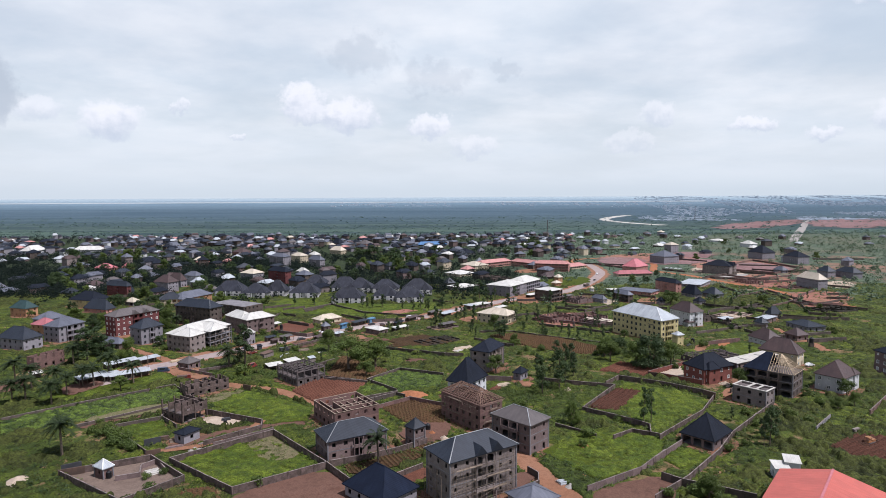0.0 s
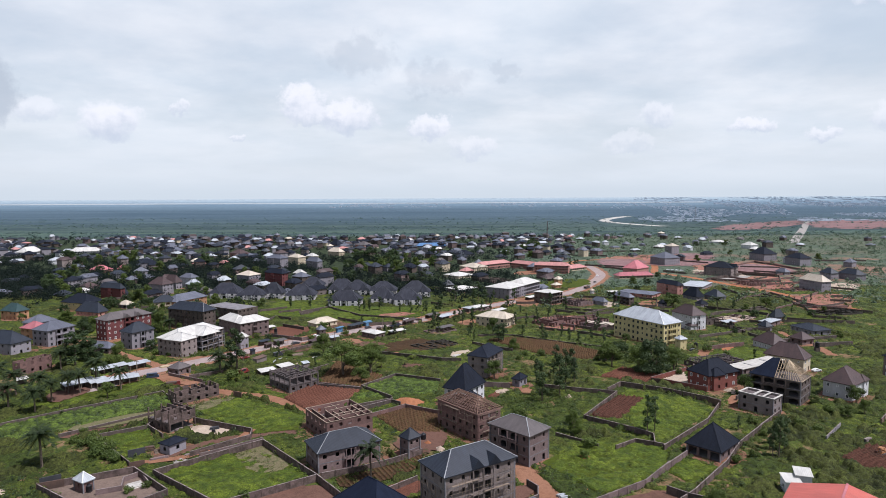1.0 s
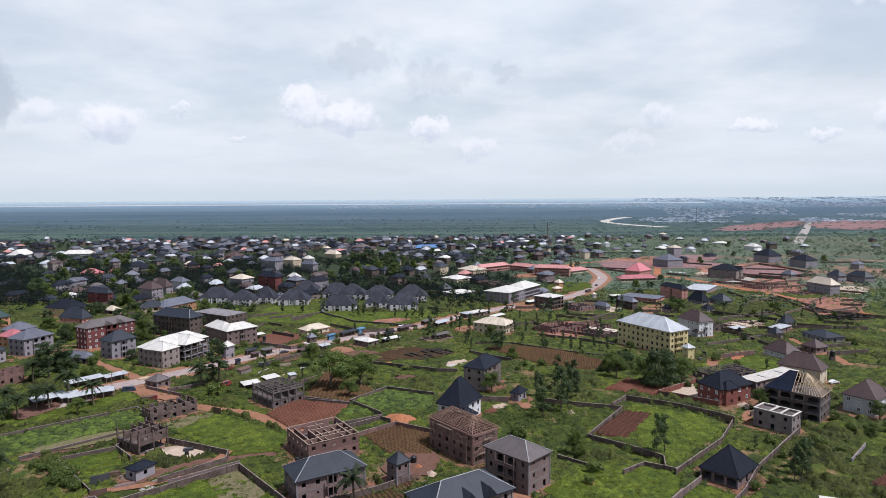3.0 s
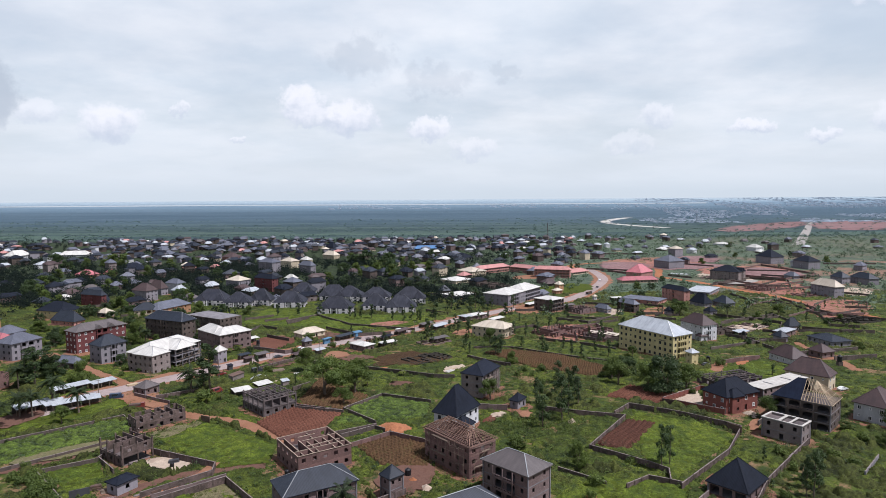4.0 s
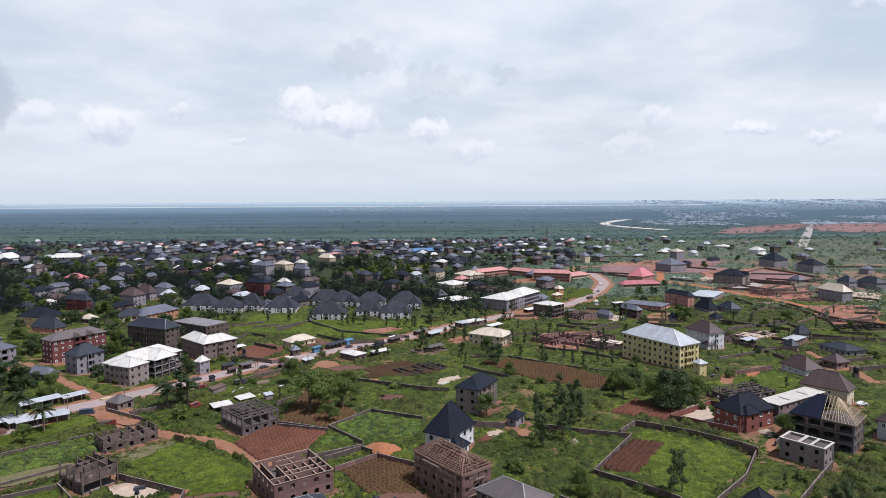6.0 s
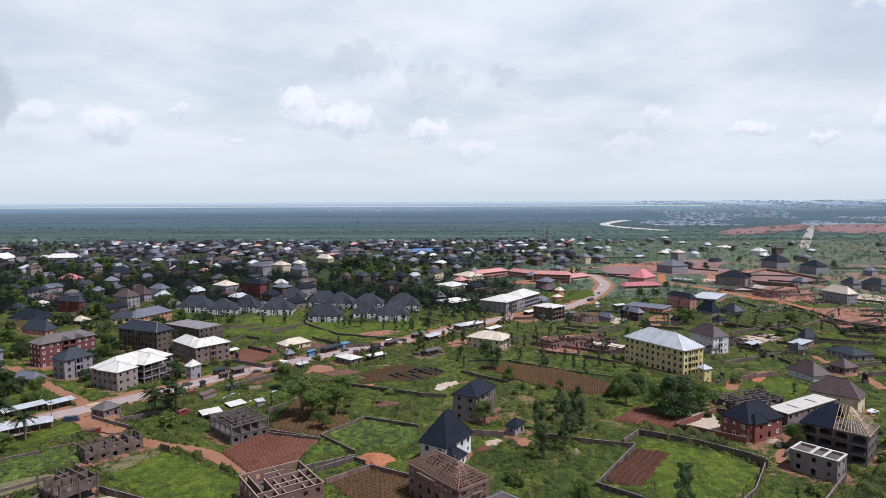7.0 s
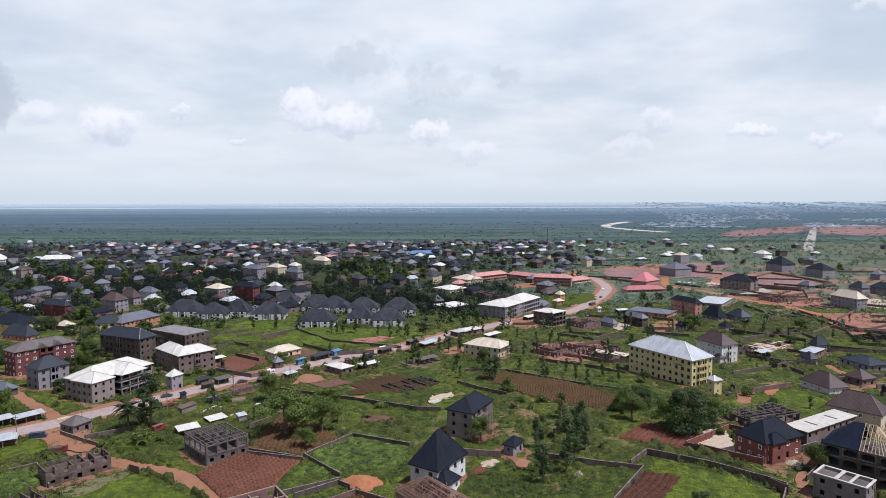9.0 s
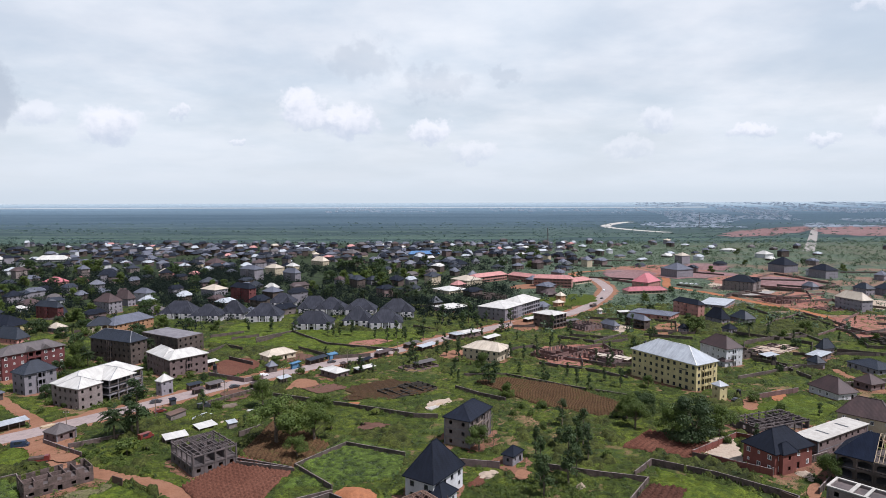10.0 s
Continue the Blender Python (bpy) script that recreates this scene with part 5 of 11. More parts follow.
def gable_house(x, y, rot, la, lb, eave, rise, wall, roof, label):
    """A house under a plain ridge roof; the ridge runs along local x."""
    ob = thing("house", at(x, y, rot), label, "house")
    keep_off(x, y, rot, la, lb, 0.5)
    W, D = la - 1.0, lb - 1.2
    c = [(-W / 2, -D / 2), (W / 2, -D / 2), (W / 2, D / 2), (-W / 2, D / 2)]
    for i in range(4):
        p, q = c[i], c[(i + 1) % 4]
        ln = math.dist(p, q)
        sh = Shape()
        n = int(ln / 3.4)
        wall_face(sh, p, q, -1, eave - 0.3, [(ln * (j + 0.5) / n - 0.55, k * 3.05 + 1.0, ln * (j + 0.5) / n + 0.55, k * 3.05 + 2.2) for j in range(n) for k in range(2)])
        if i in (1, 3):
            s = 1 if i == 1 else -1
            sh.poly((s * W / 2, -s * D / 2, eave - 0.3), (s * W / 2, s * D / 2, eave - 0.3), (s * W / 2, 0, eave + rise - 0.4))
        part("wall", sh, wall, ob)
    for s in (-1, 1):
        sh = Shape()
        a = [(-la / 2, s * lb / 2, eave), (la / 2, s * lb / 2, eave), (la / 2, 0, eave + rise), (-la / 2, 0, eave + rise)]
        if s > 0:
            a.reverse()
        sh.poly(*a).poly(*[(p[0], p[1], p[2] - 0.12) for p in reversed(a)])
        for i in range(4):
            p, q = a[i], a[(i + 1) % 4]
            sh.poly((*p[:2], p[2] - 0.12), (*q[:2], q[2] - 0.12), q, p)
        part("roof_slope", sh, roof, ob)
    part("ridge_cap", Shape().beam((-la / 2 - 0.05, 0, eave + rise + 0.05), (la / 2 + 0.05, 0, eave + rise + 0.05), 0.55, 0.1), ROOF_PINK, ob)
    return ob


def villa(x, y, rot, W, D, H, rh, label, form=0):
    """A broad villa: veranda arches below, steep hipped roof with hipped front bays."""
    ob = thing("villa", at(x, y, rot), label, "house", "row of slate-roofed villas")
    keep_off(x, y, rot, W, D, 1.0)
    c = [(-W / 2, -D / 2), (W / 2, -D / 2), (W / 2, D / 2), (-W / 2, D / 2)]
    for i in range(4):
        p, q = c[i], c[(i + 1) % 4]
        ln = math.dist(p, q)
        n = max(2, int(ln / 3.4))
        holes = []
        for j in range(n):
            u = ln * (j + 0.5) / n
            holes.append((u - 0.65, 3.15, u + 0.65, 4.3))
            wide = 1.15 if i == 0 and j % 2 else 0.65
            holes.append((u - wide, 0.2 if wide > 1 else 0.9, u + wide, 2.3))
        sh = Shape()
        wall_face(sh, p, q, -1.5, H, holes)
        part("wall", sh, VILLA_WALL, ob)
    part("floor_slab", Shape().box(-W / 2 + 0.3, -D / 2 + 0.3, 2.7, W / 2 - 0.3, D / 2 - 0.3, 2.9), CONCRETE, ob)
    part("roof_soffit", Shape().box(-W / 2 - 0.6, -D / 2 - 0.6, H, W / 2 + 0.6, D / 2 + 0.6, H + 0.12), TRIM_WHITE, ob)
    r, cp = hip_roof(W + 1.8, D + 1.8, H + 0.14, rh, W * (0.12, 0.2, 0.07)[form % 3])
    ro = part("roof", r, ROOF_VILLA, ob)
    part("ridge_cap", cp, TRIM_DARK, ro)
    for s, k in ((-0.3, 0.62), (0.3, 0.62)) if form % 2 else ((-0.31, 0.55), (0.27, 0.72)):
        bw = W * 0.30
        part("front_bay", Shape().box(W * s - bw / 2, -D / 2 - 1.6, -1.5, W * s + bw / 2, -D / 2 + 0.3, H - 0.2), VILLA_WALL, ob)
        for z in (0.6, 3.0):
            part("bay_window", Shape().box(W * s - 0.9, -D / 2 - 1.66, z, W * s + 0.9, -D / 2 - 1.58, z + 1.35), GLASS, ob)
        g, _ = hip_roof(bw + 1.4, D * 0.8, H - 0.05, rh * k, D * 0.2, cap=False, axis="y")
        part("bay_roof", g, ROOF_VILLA, ob, m=Matrix.Translation((W * s, -D * 0.16, 0)))
    for u in (-0.09, 0.09):
        part("column", Shape().box(W * u - 0.2, -D / 2 - 1.3, -1.5, W * u + 0.2, -D / 2 - 0.9, H), TRIM_WHITE, ob)
    return ob


def water_tank(x, y, r=0.8, h=1.7, z=0.0):
    """A ribbed plastic water tank with a domed lid, on a block stand if raised."""
    ob = thing("water_tank", at(x, y), "black plastic water tank beside a building", "water tank")
    if z:
        part("stand", Shape().box(-r * 0.9, -r * 0.9, -0.6, r * 0.9, r * 0.9, z), BLOCK_DARK, ob)
    b = Shape()
    for k in range(4):
        b.tube((0, 0, z + h * k / 4), (0, 0, z + h * (k + 0.86) / 4), r, r, 14)
    b.tube((0, 0, z), (0, 0, z + h * 0.97), r * 0.95, r * 0.95, 14)
    part("tank", b, TANK_BLACK, ob)
    part("dome", Shape().tube((0, 0, z + h * 0.97), (0, 0, z + h * 1.14), r * 0.95, r * 0.4, 14), TANK_BLACK, ob)
    part("lid", Shape().tube((0, 0, z + h * 1.14), (0, 0, z + h * 1.2), r * 0.32, r * 0.3, 12), TANK_BLACK, ob)
    return ob


def bulldozer(x, y, rot):
    """A small tracked earth mover with a blade in front."""
    ob = thing("bulldozer", at(x, y, rot), "dusty orange tracked bulldozer standing on dark tilled earth", "bulldozer")
    for s in (-1, 1):
        t = part("track", Shape().box(-1.6, s * 0.85 - 0.25, 0.0, 1.6, s * 0.85 + 0.25, 0.75).box(-1.9, s * 0.85 - 0.24, 0.18, 1.9, s * 0.85 + 0.24, 0.57), TRIM_DARK, ob)
        for u in (-1.2, 0.0, 1.2):
            part("roller", Shape().tube((u, s * 0.85 - 0.3, 0.38), (u, s * 0.85 + 0.3, 0.38), 0.26, 0.26, 10), IRON, t)
        part("push_arm", Shape().beam((0.2, s * 1.25, 0.5), (2.3, s * 1.25, 0.45), 0.18), DOZER, ob)
    part("engine_cover", Shape().box(0.1, -0.6, 0.6, 1.9, 0.6, 1.45), DOZER, ob)
    part("deck", Shape().box(-1.8, -0.65, 0.6, 0.1, 0.65, 1.0), DOZER, ob)
    cab = part("cab", Shape().box(-1.5, -0.55, 1.0, -0.2, 0.55, 1.25), DOZER, ob)
    for u in (-1.45, -0.25):
        for v in (-0.5, 0.5):
            part("cab_post", Shape().box(u - 0.05, v - 0.05, 1.25, u + 0.05, v + 0.05, 2.3), DOZER, cab)
    part("cab_roof", Shape().box(-1.7, -0.7, 2.3, 0.0, 0.7, 2.4), DOZER, cab)
    part("exhaust", Shape().tube((1.1, 0.2, 1.45), (1.1, 0.2, 2.1), 0.06, 0.06, 8), TRIM_DARK, ob)
    part("blade", Shape().box(2.3, -1.5, 0.05, 2.5, 1.5, 1.05), IRON, ob)
    return ob


LAWNS = []


def grid_in(corners, dx, dy, jitter, seed=1):
    """Points of a planted grid inside a plot, along its first side."""
    rng = np.random.default_rng(seed)
    p = np.array(corners)
    c, a = p.mean(0), p[1] - p[0]
    a = a / np.linalg.norm(a)
    b = np.array([-a[1], a[0]])
    r = np.max(np.linalg.norm(p - c, axis=1))
    u, w = np.meshgrid(np.arange(-r, r, dx), np.arange(-r, r, dy))
    u = u + (np.arange(u.shape[0])[:, None] % 2) * dx / 2
    q = c + u.reshape(-1, 1) * a + w.reshape(-1, 1) * b + rng.normal(0, jitter, (u.size, 2))
    inside = np.zeros(len(q), dtype=bool)
    for (ax, ay), (bx, by) in zip(p, np.roll(p, -1, 0)):
        inside ^= ((ay > q[:, 1]) != (by > q[:, 1])) & (q[:, 0] < (bx - ax) * (q[:, 1] - ay) / (by - ay + 1e-12) + ax)
    return q[inside], rng


def mounds(corners, material=None, sprout=0.55, dx=1.5):
    """Planting mounds over a plot, some with green sprouts."""
    q, rng = grid_in(corners, dx, dx * 0.95, 0.3)
    n = len(q)
    p = np.array(corners)
    c, ax = p.mean(0), p[1] - p[0]
    ax = ax / np.linalg.norm(ax)
    r = np.max(np.linalg.norm(p - c, axis=1)) + 0.5
    step = dx / 5
    u, w = np.meshgrid(np.arange(-r, r, step), np.arange(-r, r, step))
    gx, gy = c[0] + u * ax[0] - w * ax[1], c[1] + u * ax[1] + w * ax[0]
    inside = np.zeros(gx.shape, dtype=bool)
    for (x0, y0), (x1, y1) in zip(p, np.roll(p, -1, 0)):
        inside ^= ((y0 > gy) != (y1 > gy)) & (gx < (x1 - x0) * (gy - y0) / (y1 - y0 + 1e-12) + x0)
    # long ridges, broken here and there into heaps
    bend = 0.5 * np.sin(w * 0.23 + u * 0.11) + rng.normal(0, 0.06, u.shape)
    ridge = 0.5 + 0.5 * np.sin((u + bend) * 2 * math.pi / dx)
    heap_ = 0.5 + 0.5 * np.sin((w + 0.4 * np.sin(u * 0.3)) * 2 * math.pi / (dx * 1.15))
    h = 0.02 + 0.8 * ridge ** 1.4 * (0.3 + 0.7 * heap_) + rng.normal(0, 0.05, u.shape)
    h = np.where(inside, h, -0.3)
    idx = np.arange(gx.size).reshape(gx.shape)
    f = np.stack([idx[:-1, :-1], idx[:-1, 1:], idx[1:, 1:], idx[1:, :-1]], -1).reshape(-1, 4)
    f = f[inside.ravel()[f].any(1)]
    used, back = np.unique(f, return_inverse=True)
    v = np.stack([gx.ravel(), gy.ravel(), gz(gy.ravel()) + LEVEL[0] + h.ravel()], 1)[used]
    tagged(new("planting_mounds", mesh_from("planting_mounds", v, back.reshape(-1, 4), material or FARM)), "ridges and small earth mounds of a farm plot", "mounds", kind="stuff")
    pick = rng.uniform(0, 1, n) < sprout
    if pick.sum() > 3:
        s = q[pick]
        clumps("sprouts", rng, s[:, 0], s[:, 1], rng.uniform(0.4, 0.9, len(s)), rng.uniform(0.5, 1.0, len(s)), LEAF_LIGHT, "young green plants on the mounds", 10, 0.17, "crop")


CROPS = []


def crop_rows(corners):
    """Leafy plants set close in rows."""
    CROPS.append(corners)
    q, rng = grid_in(corners, 1.15, 1.1, 0.22)
    clumps("leafy_crop", rng, q[:, 0], q[:, 1], rng.uniform(0.5, 1.1, len(q)), rng.uniform(0.8, 1.5, len(q)), LEAF_CROP, "leafy green crop planted close over a plot", 14, 0.2, "crop")


def clumps(name, rng, x, y, h, w, material, label, per=24, size=0.25, category="shrubs", spread=0.6, lift=0.9):
    """Small rounded bushes made of leaf sprays."""
    n = len(x)
    d = rng.normal(0, 1, (n, per, 3))
    d /= np.linalg.norm(d, axis=2, keepdims=True)
    d[..., 2] = np.abs(d[..., 2])
    r = rng.uniform(0.55, 1.05, (n, per, 1))
    sc = np.stack([w / 2, w / 2, h], 1)[:, None, :]
    c = np.stack([x, y, gz(y)], 1)[:, None, :] + d * r * sc
    v, f = leaf_quads(rng, c.reshape(-1, 3), d.reshape(-1, 3), size, spread, lift)
    return tagged(new(name, mesh_from(name, v, f, material)), label, category, kind="stuff")


def mast(x, y, h):
    """A lattice radio mast."""
    ob = thing("radio_mast", at(x, y), "tall grey steel lattice radio mast over the far town", "radio mast")
    r = 2.2
    feet = [Vector((r * math.cos(a), r * math.sin(a), -1)) for a in (0.5, 2.6, 4.7)]
    top = [Vector((f.x * 0.15, f.y * 0.15, h)) for f in feet]
    for f, t in zip(feet, top):
        part("leg", Shape().beam(f, t, 0.35), CONCRETE_DARK, ob)
    for k in range(10):
        for i in range(3):
            a = feet[i].lerp(top[i], k / 10)
            b2 = feet[(i + 1) % 3].lerp(top[(i + 1) % 3], (k + 1) / 10)
            part("brace", Shape().beam(a, b2, 0.18), CONCRETE_DARK, ob)
    return ob


# ---- roads and lanes ----
strip('road_verge', [(-138.5, 248.8), (-139.3, 277.3), (-128.9, 291.1), (-113.2, 313.1), (-96.4, 338.2), (-77.9, 364.7), (-59.5, 385.0), (-38.2, 406.0), (-14.1, 429.8), (9.8, 461.2), (37.7, 492.1), (69.6, 524.8), (105.0, 553.8), (138.5, 610.1), (170.9, 687.6), (178.9, 742.9), (179.6, 791.5)], 19, LANE, 'sandy laterite verge along the road', wander=4.0)
strip('road', [(-138.5, 248.8), (-139.3, 277.3), (-128.9, 291.1), (-113.2, 313.1), (-96.4, 338.2), (-77.9, 364.7), (-59.5, 385.0), (-38.2, 406.0), (-14.1, 429.8), (9.8, 461.2), (37.7, 492.1), (69.6, 524.8), (105.0, 553.8), (138.5, 610.1), (170.9, 687.6), (178.9, 742.9), (179.6, 791.5)], 10.5, TARMAC, 'dusty pale two-lane road through the town', dz=0.05)
strip('lane', [(-124.3, 280.3), (-105.0, 263.6), (-85.2, 254.2), (-69.8, 248.7), (-48.5, 232.6), (-32.9, 213.5)], 5.5, LANE, 'narrow red laterite lane between plots', wander=0.8)
strip('lane', [(21.4, 186.6), (26.4, 169.4), (31.0, 157.4), (33.0, 144.1)], 7, LANE, 'rutted orange dirt lane beside a building site', wander=1.2)
strip('lane', [(-90.5, 183.0), (-81.7, 194.3), (-69.5, 206.1), (-48.2, 212.1)], 4, BARE, 'bare earth path between compound walls', wander=0.8)
strip('lane', [(237.4, 711.5), (262.3, 667.4), (273.4, 625.7), (285.0, 588.1), (292.2, 550.3), (294.5, 517.5), (300.3, 488.6), (301.3, 452.6)], 9, ORANGE, 'broad orange earth road across cleared land', wander=2)
strip('lane', [(178.3, 780.1), (167.1, 837.7), (225.4, 871.2), (271.0, 832.2), (237.4, 711.5)], 8, ORANGE, 'orange earth track', wander=2)
strip('lane', [(422.6, 883.7), (419.9, 797.9), (414.4, 742.9)], 7, BARE, 'pale earth track past houses', wander=2)
strip('lane', [(-207.6, 365.3), (-180.7, 341.1), (-157.6, 320.4), (-133.0, 298.4)], 5, LANE, 'red earth lane to the road', wander=1)
strip('lane', [(201.8, 381.3), (198.6, 361.8), (195.9, 332.7), (191.7, 313.1)], 5, LANE, 'red earth lane', wander=1)
strip('far_road', [(665.0, 1204.4), (851.4, 1513.0), (1160.6, 2030.4), (1445.1, 2511.4)], 20, CEMENT, 'long straight pale road far off', wander=2)
strip('far_road', [(729.4, 2083.5), (678.4, 2276.6), (659.0, 2503.8), (690.7, 2694.5), (815.4, 2900.9), (866.3, 2943.7)], 40, PALE_SLAB, 'pale sandy river channel curving far off', wander=10, category='water')

# ---- plots of ground ----
plot('lawn', [(72.8, 257.0), (93.2, 241.9), (98.7, 231.1), (67.8, 200.4), (63.7, 217.7)], GRASS, 'bright green grass field inside block walls', blocked=False)
plot('tilled_plot', [(51.6, 225.5), (67.6, 246.5), (76.8, 243.5), (61.3, 221.8)], TILLED, 'tilled dark red plot with ridges')
plot('tilled_plot', [(-60.7, 246.4), (-51.6, 266.3), (-31.8, 257.5), (-35.5, 247.4), (-37.8, 232.0), (-48.4, 232.2)], TILLED, 'tilled red-brown plot')
plot('shaded_plot', [(-52.2, 268.6), (-50.3, 304.9), (-25.6, 276.0), (-32.0, 258.9)], FARM, 'weedy brown plot under trees', rounded=True, rough_edge=1.6)
plot('crop_plot', [(-32.9, 261.6), (-21.2, 281.7), (0.4, 270.7), (-3.1, 251.4), (-17.9, 247.1)], CROP, 'leafy green crop plot')
plot('farm_plot', [(-24.1, 226.6), (-13.8, 237.3), (0.2, 226.3), (-0.8, 210.4), (-14.3, 211.6)], FARM, 'brown farm plot with rows of mounds')
plot('soil_heap', [(-19.3, 242.0), (-15.9, 245.8), (-7.1, 244.8), (-5.8, 238.6), (-14.9, 236.7)], ORANGE, 'fresh orange soil spread on the ground', rounded=True, rough_edge=3.2)
plot('farm_plot', [(25.7, 358.4), (40.3, 365.7), (65.2, 349.0), (84.7, 315.3), (70.3, 305.0), (47.8, 321.8)], FARM, 'brown-green farm plot with planted mounds')
plot('tilled_plot', [(67.8, 274.5), (81.4, 289.5), (90.4, 281.8), (98.6, 274.0), (86.0, 264.1)], RED_SOIL, 'red tilled plot')
plot('sandy_yard', [(-107.8, 173.3), (-88.5, 184.5), (-73.2, 170.4), (-83.4, 156.7)], YARD, 'sandy yard inside a block wall', rough_edge=0.3)
plot('lawn', [(-80.5, 181.6), (-57.4, 203.0), (-35.8, 179.2), (-57.0, 163.2)], GRASS, 'green weedy yard inside a block wall', blocked=False)
plot('dry_patch', [(-65.2, 195.5), (-57.2, 202.5), (-44.6, 189.0), (-45.1, 182.4), (-52.6, 179.4)], DRY, 'dry brown weeds in a yard', blocked=False, rounded=True, rough_edge=1.6)
plot('earth_yard', [(-56.4, 161.3), (-35.3, 176.9), (-22.5, 163.2), (-20.1, 144.6), (-54.9, 144.9)], BARE, 'swept brown earth yard', rounded=True, rough_edge=1.6)
plot('earth_yard', [(37.5, 160.4), (54.6, 170.1), (62.1, 167.3), (57.2, 146.4), (36.3, 146.6)], BARE, 'bare pink-brown earth yard inside a wall', rounded=True, rough_edge=1.6)
plot('tilled_plot', [(117.5, 188.8), (131.0, 197.7), (144.2, 194.7), (131.0, 176.5), (119.9, 179.4)], TILLED, 'dark ploughed plot with ridges')
plot('crop_plot', [(-155.0, 215.2), (-135.1, 232.0), (-111.5, 250.9), (-101.6, 240.7), (-125.3, 214.8), (-145.2, 201.2)], CROP, 'low leafy crop between low walls', blocked=False)
plot('dry_strip', [(-127.0, 211.0), (-106.0, 230.9), (-100.6, 224.7), (-120.2, 205.8)], BARE, 'dry earth strip along a wall', rounded=True, rough_edge=1.6)
plot('lawn', [(-157.7, 237.5), (-137.7, 257.4), (-121.7, 280.3), (-112.6, 267.4), (-139.2, 239.3)], GRASS, 'bright green grass by the road', blocked=False)
plot('lawn', [(-111.6, 209.2), (-100.4, 218.3), (-91.2, 203.9), (-92.8, 192.2)], GRASS, 'green grass in a walled plot', blocked=False)
plot('lawn', [(-88.5, 231.9), (-78.5, 247.4), (-49.0, 227.0), (-47.6, 213.7), (-63.2, 210.2)], GRASS, 'bright green field behind a wall', blocked=False)
plot('dry_patch', [(-95.6, 236.6), (-84.0, 250.4), (-78.5, 247.4), (-88.3, 231.3)], DRY, 'dry weeds beside a block shell', blocked=False, rounded=True, rough_edge=1.6)
plot('cement_yard', [(-85.9, 214.2), (-81.0, 219.7), (-68.2, 214.0), (-73.3, 206.2)], SAND, 'sand and rubble in a building yard', rounded=True, rough_edge=1.6)
plot('lawn', [(29.1, 186.5), (46.6, 203.6), (70.3, 197.0), (60.4, 178.1), (41.4, 167.5)], GRASS, 'tall green grass plot', blocked=False)
plot('lawn', [(69.7, 190.3), (78.6, 182.6), (67.2, 172.4), (63.5, 180.0)], GRASS, 'green grass behind a bungalow', blocked=False)
plot('lawn', [(-133.3, 455.4), (-133.0, 521.1), (-89.6, 496.0), (-9.4, 482.6), (-1.0, 451.6), (-55.0, 430.9)], GRASS, 'bright green field before a row of houses', blocked=False)
plot('lawn', [(-403.1, 684.9), (-399.4, 757.6), (-347.0, 735.7), (-317.8, 673.6), (-344.0, 651.7)], GRASS, 'light green grass between houses', rounded=True, rough_edge=3, blocked=False)
plot('lawn', [(-253.2, 679.2), (-262.9, 732.2), (-243.1, 731.4), (-221.3, 666.1)], GRASS, 'light green grass between houses', rounded=True, rough_edge=3, blocked=False)
plot('lawn', [(-117.7, 615.8), (-126.3, 690.8), (-117.5, 699.0), (-111.0, 643.2)], GRASS, 'light green grass between houses', rounded=True, rough_edge=3, blocked=False)
plot('lawn', [(-126.7, 436.5), (-136.3, 486.3), (-128.6, 506.4), (-105.9, 454.6)], GRASS, 'light green grass between houses', rounded=True, rough_edge=3, blocked=False)
plot('lawn', [(-38.6, 863.0), (-10.8, 925.1), (20.0, 890.4), (-1.4, 794.0)], GRASS, 'light green grass between houses', rounded=True, rough_edge=3, blocked=False)
plot('lawn', [(109.6, 513.4), (129.7, 544.4), (145.4, 522.3), (122.8, 485.2)], GRASS, 'light green grass between houses', rounded=True, rough_edge=3, blocked=False)
plot('lawn', [(79.1, 636.3), (150.1, 671.8), (147.4, 619.9), (111.0, 584.6)], GRASS, 'light green grass between houses', rounded=True, rough_edge=3, blocked=False)
plot('lawn', [(215.8, 510.0), (255.6, 548.6), (276.4, 508.1), (236.1, 464.8), (218.7, 482.3)], GRASS, 'light green grass between houses', rounded=True, rough_edge=3, blocked=False)
plot('lawn', [(239.0, 444.6), (287.2, 453.0), (246.3, 394.2), (231.5, 409.9)], GRASS, 'light green grass between houses', rounded=True, rough_edge=3, blocked=False)
plot('lawn', [(-118.7, 914.4), (-68.0, 955.0), (-51.0, 835.2), (-88.4, 798.0)], GRASS, 'light green grass between houses', rounded=True, rough_edge=3, blocked=False)
plot('yard', [(59.1, 525.1), (82.7, 540.4), (75.6, 486.6), (57.2, 482.8)], LANE, 'bare trampled earth among buildings', rounded=True, rough_edge=2.5, blocked=False)
plot('yard', [(100.0, 523.8), (128.3, 538.8), (118.5, 489.7), (94.9, 481.7)], BARE, 'bare trampled earth among buildings', rounded=True, rough_edge=2.5, blocked=False)
plot('yard', [(123.2, 498.6), (134.2, 512.6), (138.3, 498.2), (123.8, 474.5)], SAND, 'bare trampled earth among buildings', rounded=True, rough_edge=2.5, blocked=False)
plot('yard', [(153.2, 507.1), (178.7, 521.2), (165.1, 477.5), (143.5, 467.7)], LANE, 'bare trampled earth among buildings', rounded=True, rough_edge=2.5, blocked=False)
plot('yard', [(292.6, 748.2), (336.5, 762.0), (318.6, 708.2), (274.7, 687.7)], SAND, 'bare trampled earth among buildings', rounded=True, rough_edge=2.5, blocked=False)
